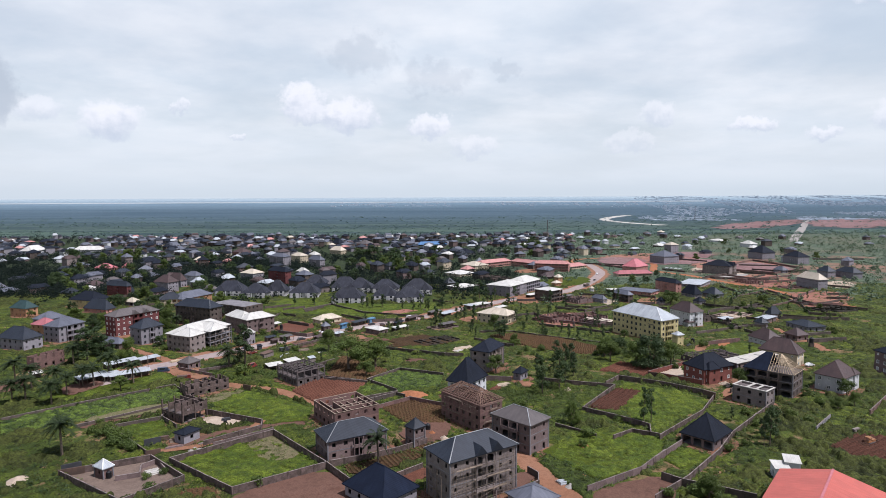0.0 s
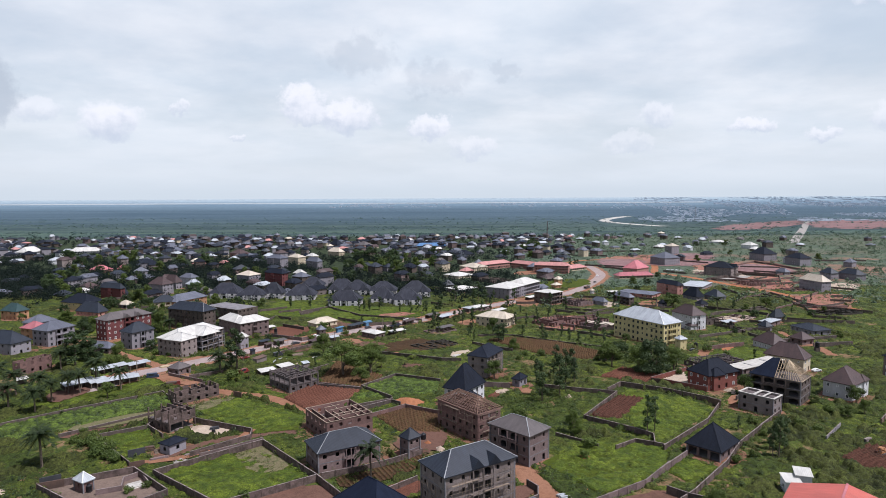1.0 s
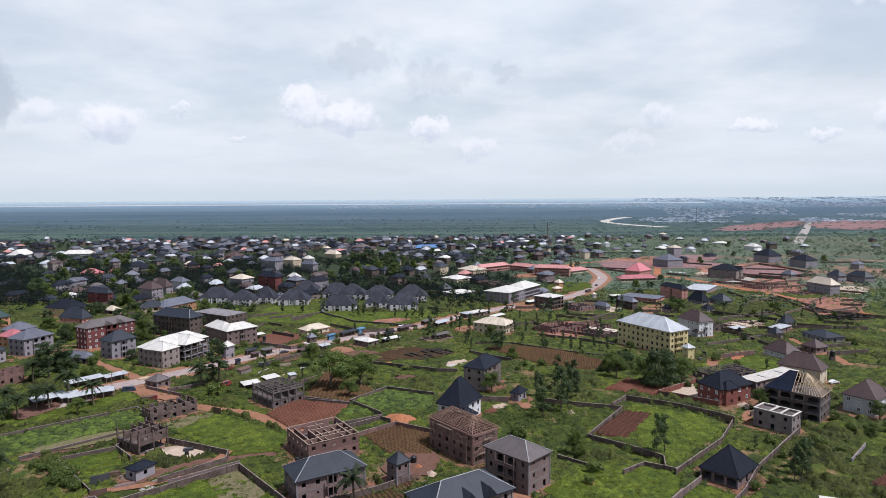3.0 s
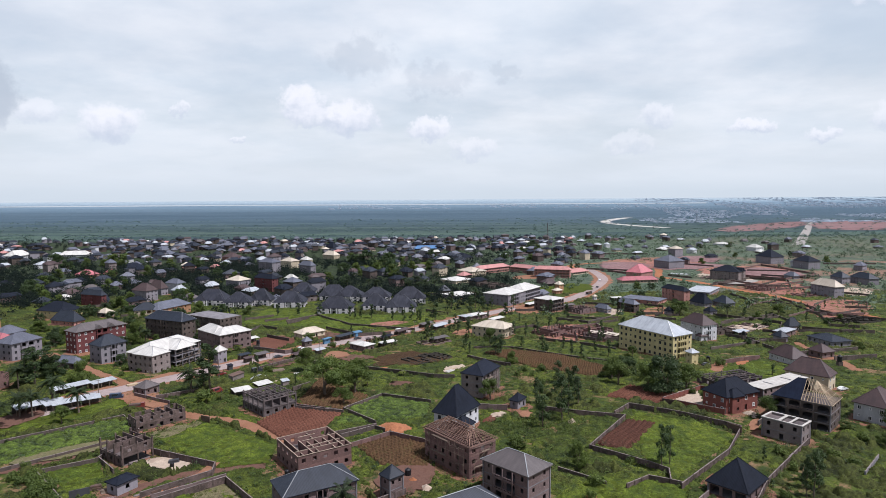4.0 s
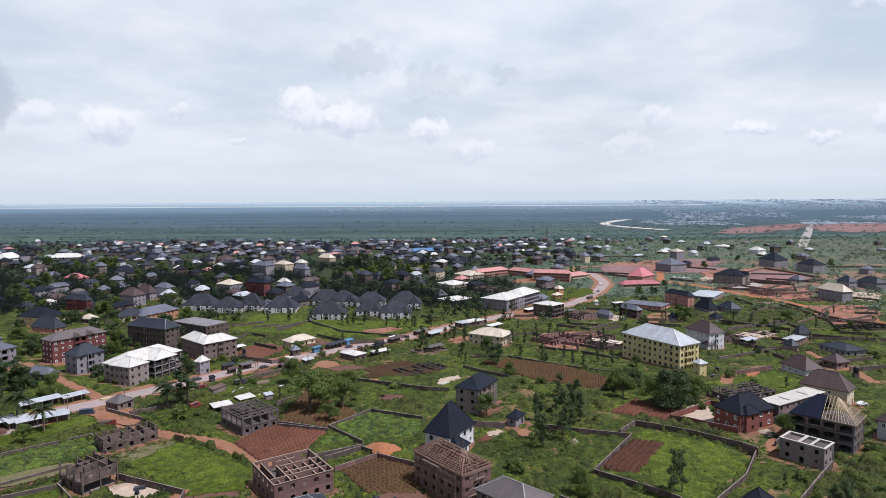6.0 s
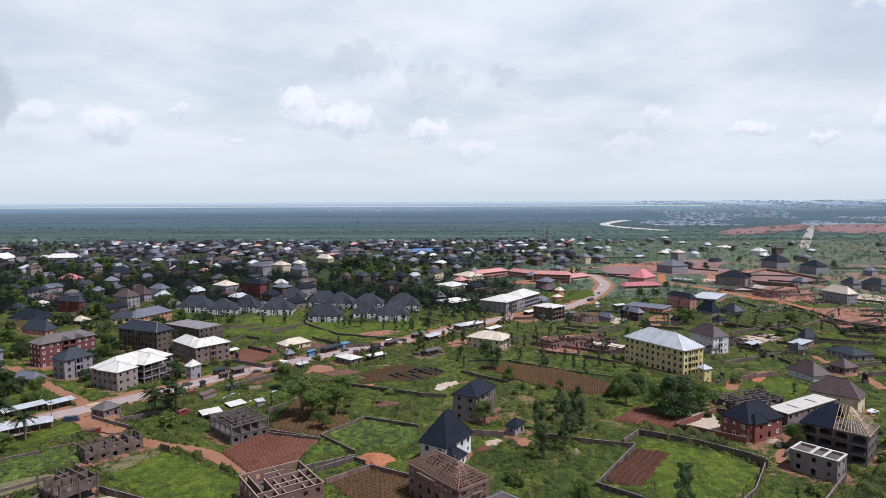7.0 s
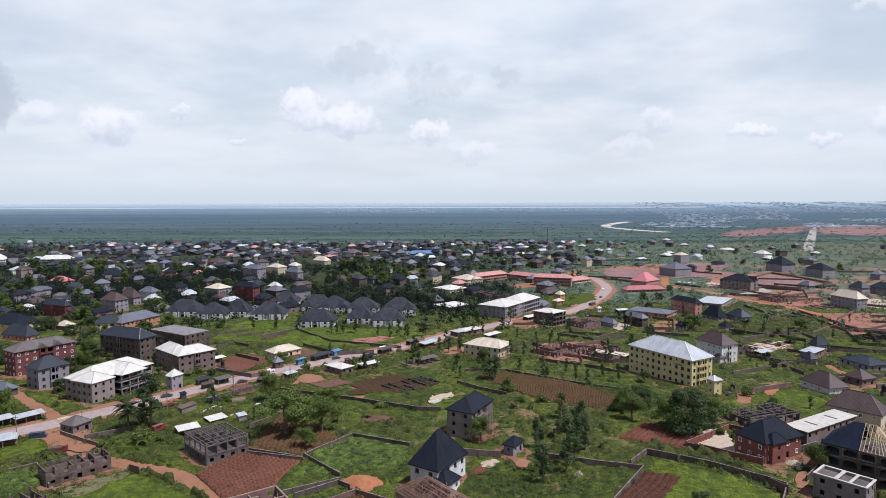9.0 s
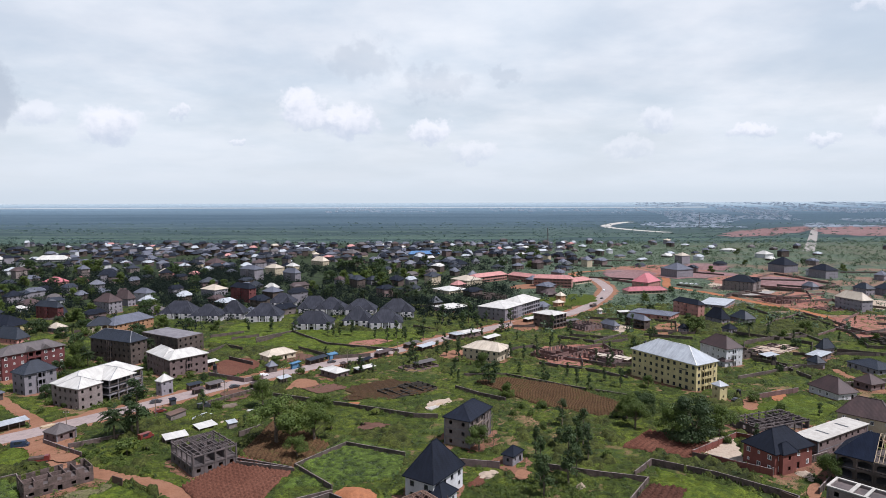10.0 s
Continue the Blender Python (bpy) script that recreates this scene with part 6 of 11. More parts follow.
plot('yard', [(305.2, 682.3), (331.0, 694.2), (319.2, 665.2), (296.4, 654.3)], SAND, 'bare trampled earth among buildings', rounded=True, rough_edge=2.5, blocked=False)
plot('yard', [(-12.6, 433.3), (2.5, 455.4), (13.3, 447.3), (-0.4, 422.6)], LANE, 'bare trampled earth among buildings', rounded=True, rough_edge=2.5, blocked=False)
plot('yard', [(-50.9, 449.1), (-27.2, 464.4), (-15.6, 455.9), (-35.3, 437.5)], FIELD_RED, 'bare trampled earth among buildings', rounded=True, rough_edge=2.5, blocked=False)
plot('yard', [(12.9, 422.2), (30.1, 432.1), (32.8, 411.9), (17.4, 403.0)], BARE, 'bare trampled earth among buildings', rounded=True, rough_edge=2.5, blocked=False)
plot('yard', [(-78.5, 414.8), (-67.4, 424.4), (-54.5, 407.9), (-65.8, 393.4)], BARE, 'bare trampled earth among buildings', rounded=True, rough_edge=2.5, blocked=False)
plot('yard', [(-168.2, 456.4), (-160.5, 464.2), (-144.2, 436.9), (-152.0, 426.7)], LANE, 'bare trampled earth among buildings', rounded=True, rough_edge=2.5, blocked=False)
plot('yard', [(-271.1, 558.0), (-272.5, 582.2), (-245.5, 535.0), (-246.8, 519.7)], LANE, 'bare trampled earth among buildings', rounded=True, rough_edge=2.5, blocked=False)
plot('yard', [(-204.5, 377.9), (-199.2, 388.3), (-181.3, 364.7), (-185.4, 352.6)], LANE, 'bare trampled earth among buildings', rounded=True, rough_edge=2.5, blocked=False)
plot('yard', [(91.6, 856.1), (144.8, 811.7), (144.0, 754.7), (85.5, 767.8)], LANE, 'bare trampled earth among buildings', rounded=True, rough_edge=2.5, blocked=False)
plot('yard', [(-52.4, 349.5), (-40.8, 361.3), (-30.9, 349.0), (-42.0, 335.9)], BARE, 'bare trampled earth among buildings', rounded=True, rough_edge=2.5, blocked=False)
plot('yard', [(-84.5, 341.2), (-76.6, 350.0), (-67.7, 336.5), (-75.5, 324.4)], BARE, 'bare trampled earth among buildings', rounded=True, rough_edge=2.5, blocked=False)
plot('yard', [(376.3, 625.5), (401.1, 610.9), (365.1, 559.6), (347.1, 572.7)], SAND, 'bare trampled earth among buildings', rounded=True, rough_edge=2.5, blocked=False)
plot('lawn', [(122.3, 314.5), (159.6, 335.6), (162.0, 313.7), (145.5, 301.0), (120.8, 296.0)], GRASS, 'bright green grass patch', blocked=False)
plot('earth_patch', [(-111.1, 396.0), (-94.9, 415.3), (-78.9, 390.9), (-89.2, 365.0)], RED_SOIL, 'brown earth lot by the road', rounded=True, rough_edge=1.6)
plot('earth_patch', [(-33.4, 329.5), (-18.3, 358.2), (-9.9, 354.4), (-23.2, 327.2)], FARM, 'brown cleared plot', rounded=True, rough_edge=1.6)
plot('red_field', [(61.5, 436.6), (101.5, 444.8), (102.7, 397.9), (72.1, 384.5), (60.5, 406.5)], FIELD_RED, 'red earth building plot with low walls', rounded=True, rough_edge=5, blocked=False)
plot('red_field', [(250.5, 936.0), (377.5, 955.8), (348.3, 849.5), (265.1, 776.2), (195.0, 836.2)], FIELD_RED, 'cleared red earth', rounded=True, rough_edge=5, blocked=False)
plot('red_field', [(315.0, 803.0), (386.9, 826.1), (420.3, 753.0), (347.5, 721.0), (288.5, 723.5)], FIELD_RED, 'cleared red earth lots', rounded=True, rough_edge=5, blocked=False)
plot('red_field', [(283.2, 658.7), (368.4, 684.0), (331.3, 593.2), (293.3, 568.3), (282.1, 611.7)], FIELD_RED, 'red earth building lots', rounded=True, rough_edge=5, blocked=False)
plot('red_field', [(299.3, 547.1), (354.9, 545.2), (297.1, 463.0), (259.8, 444.0), (273.5, 496.3)], FIELD_RED, 'red earth lot with low walls', rounded=True, rough_edge=5, blocked=False)
plot('yard', [(78.1, 727.5), (136.8, 749.8), (137.3, 720.3), (80.1, 691.2)], LANE, 'bare school yard', rounded=True, rough_edge=1.6)
plot('yard', [(6.3, 412.6), (18.2, 432.4), (26.2, 421.9), (12.6, 400.2)], LANE, 'earth yard by the road', rounded=True, rough_edge=1.6)
plot('junction', [(-131.5, 277.8), (-114.4, 284.0), (-110.5, 265.6), (-122.8, 273.4)], LANE, 'trampled red earth at a junction', rounded=True, rough_edge=1.6)
plot('yard', [(89.1, 262.4), (98.3, 270.9), (102.3, 262.2), (96.9, 258.6)], SAND, 'sandy yard of a red house', rounded=True, rough_edge=1.6)
plot('yard', [(108.8, 244.6), (114.9, 248.9), (112.0, 240.3), (105.0, 234.8)], LANE, 'orange earth drive', rounded=True, rough_edge=0.8)
plot('yard', [(29.7, 251.0), (33.0, 257.5), (36.9, 253.6), (33.6, 248.2)], LANE, 'orange earth by a gatehouse', rounded=True, rough_edge=0.8)
plot('yard', [(18.2, 246.6), (22.3, 255.7), (24.9, 253.3), (21.0, 245.3)], RED_SOIL, 'heap of red earth and sand', rounded=True, rough_edge=1.6)
plot('sand_heap', [(20.6, 252.0), (25.2, 257.1), (27.2, 252.8), (22.4, 249.2)], SAND, 'pale sand spread by a house', rounded=True, rough_edge=1.6)
plot('yard', [(127.1, 321.0), (139.4, 336.1), (139.0, 325.7), (126.1, 310.0)], LANE, 'orange earth drive', rounded=True, rough_edge=1.6)
plot('yard', [(145.7, 335.9), (157.6, 346.8), (151.9, 331.6), (142.4, 321.7)], ORANGE, 'orange earth patch', rounded=True, rough_edge=1.6)
plot('farm_plot', [(-32.4, 176.9), (-15.3, 185.7), (-5.6, 195.7), (-7.4, 180.8), (-23.4, 169.9)], FARM, 'weedy brown yard before a house', rounded=True, rough_edge=1.6, blocked=False)
plot('earth_yard', [(-18.4, 203.0), (-3.7, 214.7), (2.1, 209.3), (0.1, 195.6), (-10.4, 191.2)], BARE, 'trampled orange earth between building sites', rounded=True, rough_edge=1.8)
plot('earth_yard', [(-20.9, 168.1), (-7.3, 178.1), (-4.7, 169.7), (-13.4, 161.5)], RED_SOIL, 'red-brown earth between walls', rounded=True, rough_edge=1.6)
plot('earth_yard', [(13.8, 167.8), (23.0, 172.9), (24.6, 167.7), (16.8, 159.6)], BARE, 'rubble yard at the foot of a tall house', rounded=True, rough_edge=1.0)
plot('yard', [(-156.7, 250.1), (-149.8, 264.4), (-140.1, 257.4), (-145.8, 239.4)], BARE, 'pinkish bare earth under palms', rounded=True, rough_edge=1.6)
plot('yard', [(-184.4, 250.5), (-182.8, 268.7), (-170.9, 257.9), (-174.7, 243.2)], BARE, 'bare earth under palms', rounded=True, rough_edge=1.6)
plot('water_strip', [(-3432.8, 4414.8), (-1872.0, 4408.6), (72.8, 4350.3), (1786.9, 4315.6), (1746.9, 4219.5), (71.3, 4252.6), (-1826.3, 4302.2), (-3334.6, 4289.8)], WATER, 'thin bright strip of far river', rough_edge=0.1, blocked=False, step=200)
plot('far_red_land', [(812.1, 1905.2), (994.7, 2185.1), (1474.1, 2624.3), (1374.5, 2397.8), (1030.0, 1918.1), (767.4, 1726.2)], FAR_RED, 'pinkish cleared earth far off', rough_edge=25, blocked=False, rounded=True, step=20)
plot('far_red_land', [(1463.2, 2508.6), (1917.9, 2664.3), (1315.5, 1839.9), (1122.2, 1788.3), (1170.5, 2029.1)], FAR_RED, 'pinkish cleared earth far off', rough_edge=25, blocked=False, rounded=True, step=20)
plot('yard', [(-124.9, 284.2), (-118.0, 288.8), (-103.1, 273.0), (-99.6, 263.7), (-106.1, 262.7), (-114.7, 269.6)], LANE, 'orange trampled earth at a road junction', rounded=True, rough_edge=1.4, blocked=False)

# ---- houses near the camera ----
house(6.6, 161.5, 33.2, 22.1, 11.9, 4, wall=BLOCK, roof=ROOF_SLATE, rh=3.6, windows=False, balcony='f', dormers=2, cap=TRIM_TIN, label='four-storey grey block house with slate-grey hipped roof, unfinished', win=(0.9, 1.2))
house(23.0, 192.3, 45.1, 10.5, 15.8, 3, wall=BLOCK_PINK, roof=ROOF_TAUPE, rh=3.0, windows=False, cap=TRIM_TIN, label='three-storey pinkish block house with taupe hipped roof', win=(0.9, 1.2), balcony='l')
house(-29.0, 188.9, 30.2, 19.8, 11.5, 2, wall=BLOCK_PINK, roof=ROOF_SLATE, rh=3.4, windows=False, balcony='f', cap=TRIM_TIN, label='two-storey grey house with slate-grey hipped roof beside a palm')
house(8.5, 243.2, 56.2, 15.4, 10.1, 2, wall=PLASTER_WHITE, roof=ROOF_DARK, rh=8.2, ridge=1.2, label='white two-storey house with steep black flared roof', frame=TRIM_DARK, porch=(-4.5, -5.2, 7.5, 6.0, 1, 2.6))
house(19.1, 282.7, 60.8, 17.1, 10.1, 3, wall=BLOCK, roof=ROOF_DARK, rh=3.6, windows=False, balcony='f', label='three-storey grey block house with charcoal hipped roof')
hut(31.7, 262.6, 54.4, 7.0, 4.1, 1, wall=PLASTER_GREY, roof=ROOF_DARK, rh=2.2, label='grey gatehouse with black pyramid roof and arched entrance')
hut(-9.5, 192.2, 43.6, 5.2, 4.5, 2, wall=BLOCK_PINK, roof=ROOF_SLATE, rh=2.6, label='slim block water tower house with grey pyramid roof', category='tower', name='tower')
shell(-34.6, 215.0, 34.8, 16.4, 16.9, 2, wall=BLOCK_RED, plates=True, rooms=(7, 5), label='roofless two-storey brown block house with timber joists', seed=3)
shell(8.7, 213.0, 39.2, 10.0, 20.1, 3, wall=BLOCK_RED, timber=TIMBER_RED, rafters='hip', rooms=(5, 3), label='brown block house with bare timber roof frame', seed=4, rh=3.6)
house(-17.0, 158.7, 47.0, 12.6, 16.1, 1, wall=PLASTER_GREY, roof=ROOF_NAVY, rh=5.5, label='bungalow with steep charcoal roof inside a walled yard', windows=False)
house(81.6, 194.2, 43.5, 13.4, 11.1, 1, wall=BLOCK_PINK, roof=ROOF_DARK, rh=6.0, ridge=0.3, label='bungalow with tall black pyramid roof and open veranda', windows=False, open_front='l')
shell(-92.1, 218.6, 55.8, 9.6, 12.1, 2, wall=WALL_OLD, columns=True, ragged=0.6, label='grey concrete frame of a house under construction', seed=6, rooms=(4, 3))
long_shell = shell(-96.0, 247.6, 46.0, 17.6, 7.6, 2, wall=WALL_OLD, ragged=0.6, label='roofless block walls of a long house', seed=7, rooms=(5, 2))
long_shell.matrix_basis = long_shell.matrix_basis @ Matrix.Diagonal((0.95, 1, 0.72, 1))
shell(-60.9, 262.9, 44.1, 13.2, 15.6, 2, wall=CONCRETE_DARK, columns=True, label='dark weathered concrete frame building without roof', seed=8, rooms=(4, 3), rafters='beams', timber=CONCRETE_DARK)
shell(-185.3, 289.1, 70.5, 15.2, 4.6, 2, wall=BLOCK_RED, ragged=0.4, label='roofless brown block building with two storeys', seed=9)
house(-82.5, 197.0, 61.6, 6.8, 5.2, 1, wall=PLASTER_GREY, roof=ROOF_DARK, rh=1.2, label='low grey outbuilding with dark sheet roof', windows=False, name='outbuilding', category='outbuilding', over=0.4)
hut(-95.2, 171.2, 59.2, 3.5, 4.9, 1, wall=BLOCK_RED, roof=ROOF_ZINC, rh=2.0, label='small gatehouse with shiny silver pyramid roof', cap=TRIM_WHITE)
hut(-116.8, 283.9, 64.7, 7.3, 7.1, 1, wall=BLOCK_PINK, roof=ROOF_TAUPE, rh=2.4, label='square roadside hut with taupe pyramid roof', name='hut', category='hut')
house(21.4, 153.3, 35.1, 10.1, 9.7, 1, wall=PLASTER_GREY, roof=ROOF_GREY, rh=2.4, label='low house with dull grey hipped roof', windows=False)

# ---- houses to the right ----
house(110.0, 260.9, 25.3, 17.3, 11.6, 2, wall=PLASTER_BRICK, roof=ROOF_DARK, rh=5.0, label='brick-red two-storey house with black hipped roof', porch=(-3.5, -4.6, 6.5, 4.5, 2, 2.6))
school = house(114.9, 359.8, -59.3, 36.8, 15, 4, wall=PLASTER_YELLOW, roof=ROOF_ZINC, rh=5.6, ridge=8.5, cap=TRIM_WHITE, label='long four-storey yellow school building with zinc roof', category='school', name='school', balcony='r', bay=3.0, win=(1.2, 1.35), frame=TRIM_DARK)
part("sign_bar", Shape().box(8.8, -6.98, 9.0, 13.3, -6.9, 9.2), TRIM_DARK, school, "dark painted sign bar")
part("sign_bar", Shape().box(9.2, -6.98, 8.7, 12.9, -6.9, 8.9), TRIM_DARK, school, "dark painted sign bar")
house(128.6, 244.4, -45.0, 18.6, 13, 3, wall=BLOCK_DARK, roof=ROOF_NAVY, rh=6.0, windows=False, balcony='f', open_front='f', bay=3.6, half=0.5, label='three-storey grey block house half roofed in dark blue', category='unfinished house')
house(114.2, 230.6, -49.8, 11.9, 7, 2, wall=BLOCK, parapet=True, flat=True, windows=False, label='flat-topped two-storey block building with pale parapet', over=0.05, name='annexe')
house(155.3, 288.1, 43.0, 10.2, 17.3, 2, wall=PLASTER_CREAM, roof=ROOF_BROWN, rh=5.6, label='large house with maroon-brown hipped roof')
house(171.7, 334.1, 15.7, 10.7, 15.4, 1, wall=PLASTER_WHITE, roof=ROOF_BROWN, rh=5.0, label='white bungalow with dark brown hipped roof')
house(155.2, 247.3, 36.8, 14.4, 11.3, 2, wall=PLASTER_WHITE, roof=ROOF_BROWN, rh=5.2, label='white two-storey house with dark brown hipped roof', porch=(5, -4, 5, 4, 2, 2))
house(193.3, 265.9, 10.9, 11.1, 15.2, 3, wall=BLOCK_PINK, roof=ROOF_DARK, rh=3.4, label='three-storey pinkish house with dark roof')
hut(122.5, 328.5, 22.5, 4.8, 4.8, 2, wall=PLASTER_YELLOW, roof=ROOF_ZINC, rh=1.6, label='small yellow gatehouse with zinc pyramid roof', cap=TRIM_WHITE)
house(153.2, 397.0, 22.0, 11.8, 18.5, 3, wall=PLASTER_WHITE, roof=ROOF_BROWN, rh=5.2, label='white three-storey house with maroon hipped roof', porch=(-4, -7, 6, 5, 1, 2.2), balcony='f')
house(207.5, 403.8, 39.4, 16.0, 7.6, 1, wall=BLOCK_PINK, roof=ROOF_ZINC, rh=0.8, label='small block house with zinc sheet roof', windows=False)
house(195.0, 385.1, 16.7, 6.0, 7.1, 1, wall=PLASTER_GREY, roof=ROOF_SLATE, rh=3, label='small grey bungalow with slate pyramid roof', windows=False)
house(218.0, 377.7, 13.5, 13.9, 17.8, 1, wall=PLASTER_GREY, roof=ROOF_SLATE, rh=2.6, label='low grey bungalow with slate roof', windows=False)
house(334.8, 571.9, 14.0, 11.2, 26.0, 3, wall=PLASTER_GREY, roof=ROOF_CREAM, rh=5.5, label='grey two-storey house with cream hipped roof', windows=False)
house(302.6, 690.8, 48.1, 24.3, 29.6, 3, wall=BLOCK, roof=ROOF_DARK, rh=5.5, label='two-storey grey house with black hipped roof', windows=False, balcony='f', dormers=2)
house(429.5, 851.6, 18.1, 22.4, 26.0, 3, wall=PLASTER_GREY, roof=ROOF_DARK, rh=9, label='two-storey house with tall black roof', windows=False)
house(440.4, 787.0, 15.8, 18.6, 24.4, 3, wall=PLASTER_GREY, roof=ROOF_DARK, rh=6, label='grey house with black hipped roof', windows=False)
house(371.1, 692.7, 16.6, 8.6, 13.6, 1, wall=PLASTER_GREY, roof=ROOF_GREY, rh=4, label='bungalow with grey roof', windows=False)
house(398.5, 655.3, 13.7, 11.1, 15.2, 2, wall=PLASTER_GREY, roof=ROOF_SLATE, rh=5, label='grey house with slate roof', windows=False)
house(417.1, 647.6, 12.2, 12.6, 23.3, 2, wall=PLASTER_GREY, roof=ROOF_SLATE, rh=5, label='grey house with slate roof and pale walls', windows=False)
house(280.5, 801.4, 24.9, 26.0, 26.0, 3, wall=PLASTER_GREY, roof=ROOF_GREY, rh=7, label='tall grey apartment house with grey hipped roof', windows=False)
house(347.3, 961.5, 24.5, 16.0, 14.9, 4, wall=PLASTER_GREY, roof=ROOF_CREAM, rh=4, label='tall pale house with cream roof', windows=False)
house(515.8, 1066.5, 19.2, 17.3, 22.2, 2, wall=PLASTER_WHITE, roof=ROOF_WHITE, rh=5, label='house with pale white roof', windows=False)
house(527.2, 1211.6, 21.4, 22.7, 26.0, 1, wall=PLASTER_WHITE, roof=ROOF_WHITE, rh=3, label='long low building with white roof', windows=False)
house(196.7, 551.3, 23.6, 7.5, 26.0, 3, wall=PLASTER_PINK, roof=ROOF_DARK, rh=3.2, label='pink three-storey block of flats with dark roof', windows=False, balcony='l')
house(238.8, 598.7, 54.0, 39.9, 20.7, 1, wall=PLASTER_GREY, roof=ROOF_ZINC, rh=0.6, label='long shed with pale zinc roof', windows=False, category='shed')
house(205.3, 520.6, 22.2, 9.2, 15.9, 1, wall=PLASTER_GREY, roof=ROOF_DARK, rh=7, label='bungalow with tall black roof', windows=False)
house(222.7, 519.7, 20.7, 10.7, 14.6, 1, wall=PLASTER_GREY, roof=ROOF_SLATE, rh=5, label='bungalow with slate roof', windows=False)
hut(166.0, 480.6, 24.6, 5.6, 5.1, 1, wall=PLASTER_GREY, roof=ROOF_DARK, rh=3, label='small gatehouse with black roof')
hut(195.0, 479.2, 21.7, 7.4, 6.8, 1, wall=PLASTER_GREY, roof=ROOF_DARK, rh=3, label='small outbuilding with black roof')
house(219.7, 418.3, 16.3, 9.0, 5.8, 1, wall=PLASTER_GREY, roof=ROOF_SLATE, rh=5, label='slate-roofed bungalow among bushes', windows=False)
house(142.1, 499.6, 27.2, 6.3, 18.7, 2, wall=BLOCK_DARK, roof=ROOF_GREY, rh=3, label='two-storey block house with grey roof and arched veranda', windows=False, balcony='l', open_front='l')
house(168.2, 544.3, 50.6, 20.6, 31.5, 1, wall=PLASTER_PINK, roof=ROOF_GREY, rh=1.5, label='low pink row house with grey roof', windows=False)
house(122.3, 494.6, 29.2, 5.3, 13.5, 1, wall=PLASTER_GREY, roof=ROOF_GREY, rh=3, label='small bungalow with grey roof', windows=False)

# ---- houses in the middle ----
cream_house = house(34.0, 409.8, 59.0, 17.0, 21.5, 2, wall=PLASTER_CREAM, roof=ROOF_CREAM, rh=3.0, label='cream two-storey house with cream crossed roofs', frame=TRIM_DARK)
cream_cross, cream_cap = hip_roof(11.0, 12.5, 6.24, 3.6, 2.6, axis="y")
part("ridge_cap", cream_cap, ROOF_CREAM, part("cross_roof", cream_cross, ROOF_CREAM, cream_house, m=Matrix.Translation((-3.2, -5.6, 0))))
house(53.8, 542.5, 54.7, 29.0, 24.0, 3, wall=PLASTER_GREY, roof=ROOF_WHITE, rh=3.4, label='pale three-storey wing with white sheet roof', windows=False, balcony='f', bay=3.4)
house(71.2, 566.6, 54.7, 31.0, 20.0, 3, wall=PLASTER_GREY, roof=ROOF_WHITE, rh=4.2, label='long pale three-storey wing with white hipped roof', windows=False, open_front='f', bay=3.4)
house(84.0, 505.8, 45.0, 16.4, 17.5, 3, wall=BLOCK_DARK, roof=ROOF_WHITE, rh=1.8, label='square dark two-storey block with white roof', windows=False, open_front='f')
house(17.1, 578.9, 41.3, 23.5, 20.5, 1, wall=PLASTER_GREY, roof=ROOF_WHITE, rh=2.0, label='open-sided hall with white roof', windows=False, open_front='f')
house(17.4, 681.2, 41.3, 23.7, 24.5, 1, wall=PLASTER_CREAM, roof=ROOF_WHITE, rh=3, label='low hall with white roof', windows=False)
house(35.6, 734.4, 40.0, 22.6, 26.0, 2, wall=PLASTER_CREAM, roof=ROOF_CREAM, rh=4, label='cream two-storey house with pale roof', windows=False)
house(26.4, 471.2, 40.2, 17.4, 9.3, 1, wall=BLOCK_PINK, roof=ROOF_WHITE, rh=1, label='low roadside shop with white roof', windows=False, category='shop')
house(19.1, 464.4, 40.6, 7.4, 8.1, 1, wall=BLOCK_DARK, roof=ROOF_ZINC, rh=0.8, label='roadside kiosk with zinc roof', windows=False, category='shop')
house(111.9, 615.9, 33.0, 6.8, 7.1, 2, wall=PLASTER_ORANGE, roof=ROOF_CREAM, rh=3, label='orange gatehouse with cream roof', windows=False)
house(106.9, 597.8, 33.2, 8.6, 6.9, 1, wall=PLASTER_ORANGE, roof=ROOF_CREAM, rh=2, label='orange lodge with cream roof', windows=False)
house(130.8, 556.4, 30.3, 4.3, 3.1, 1, wall=PLASTER_WHITE, roof=ROOF_CREAM, rh=1.4, label='small white kiosk by the road', windows=False, category='kiosk')
house(-40.5, 371.7, 49.3, 8.4, 12.8, 1, wall=BLOCK_PINK, roof=ROOF_WHITE, rh=1.4, label='roadside shop with pale roof', windows=False, category='shop')
house(-77.0, 409.3, 45.0, 17.2, 10.0, 1, wall=PLASTER_CREAM, roof=ROOF_CREAM, rh=2.6, label='cream bungalow with pale sheet roof', windows=False)
house(-62.6, 386.7, 58.7, 6.4, 2.3, 1, wall=BLUE_PAINT, roof=BLUE_PAINT, rh=0.4, label='blue painted roadside kiosk', windows=False, category='kiosk')
hut(-106.7, 340.0, 60.9, 6.4, 4.2, 2, wall=PLASTER_GREY, roof=ROOF_WHITE, rh=2.6, label='slim two-storey grey lodge with white pyramid roof')

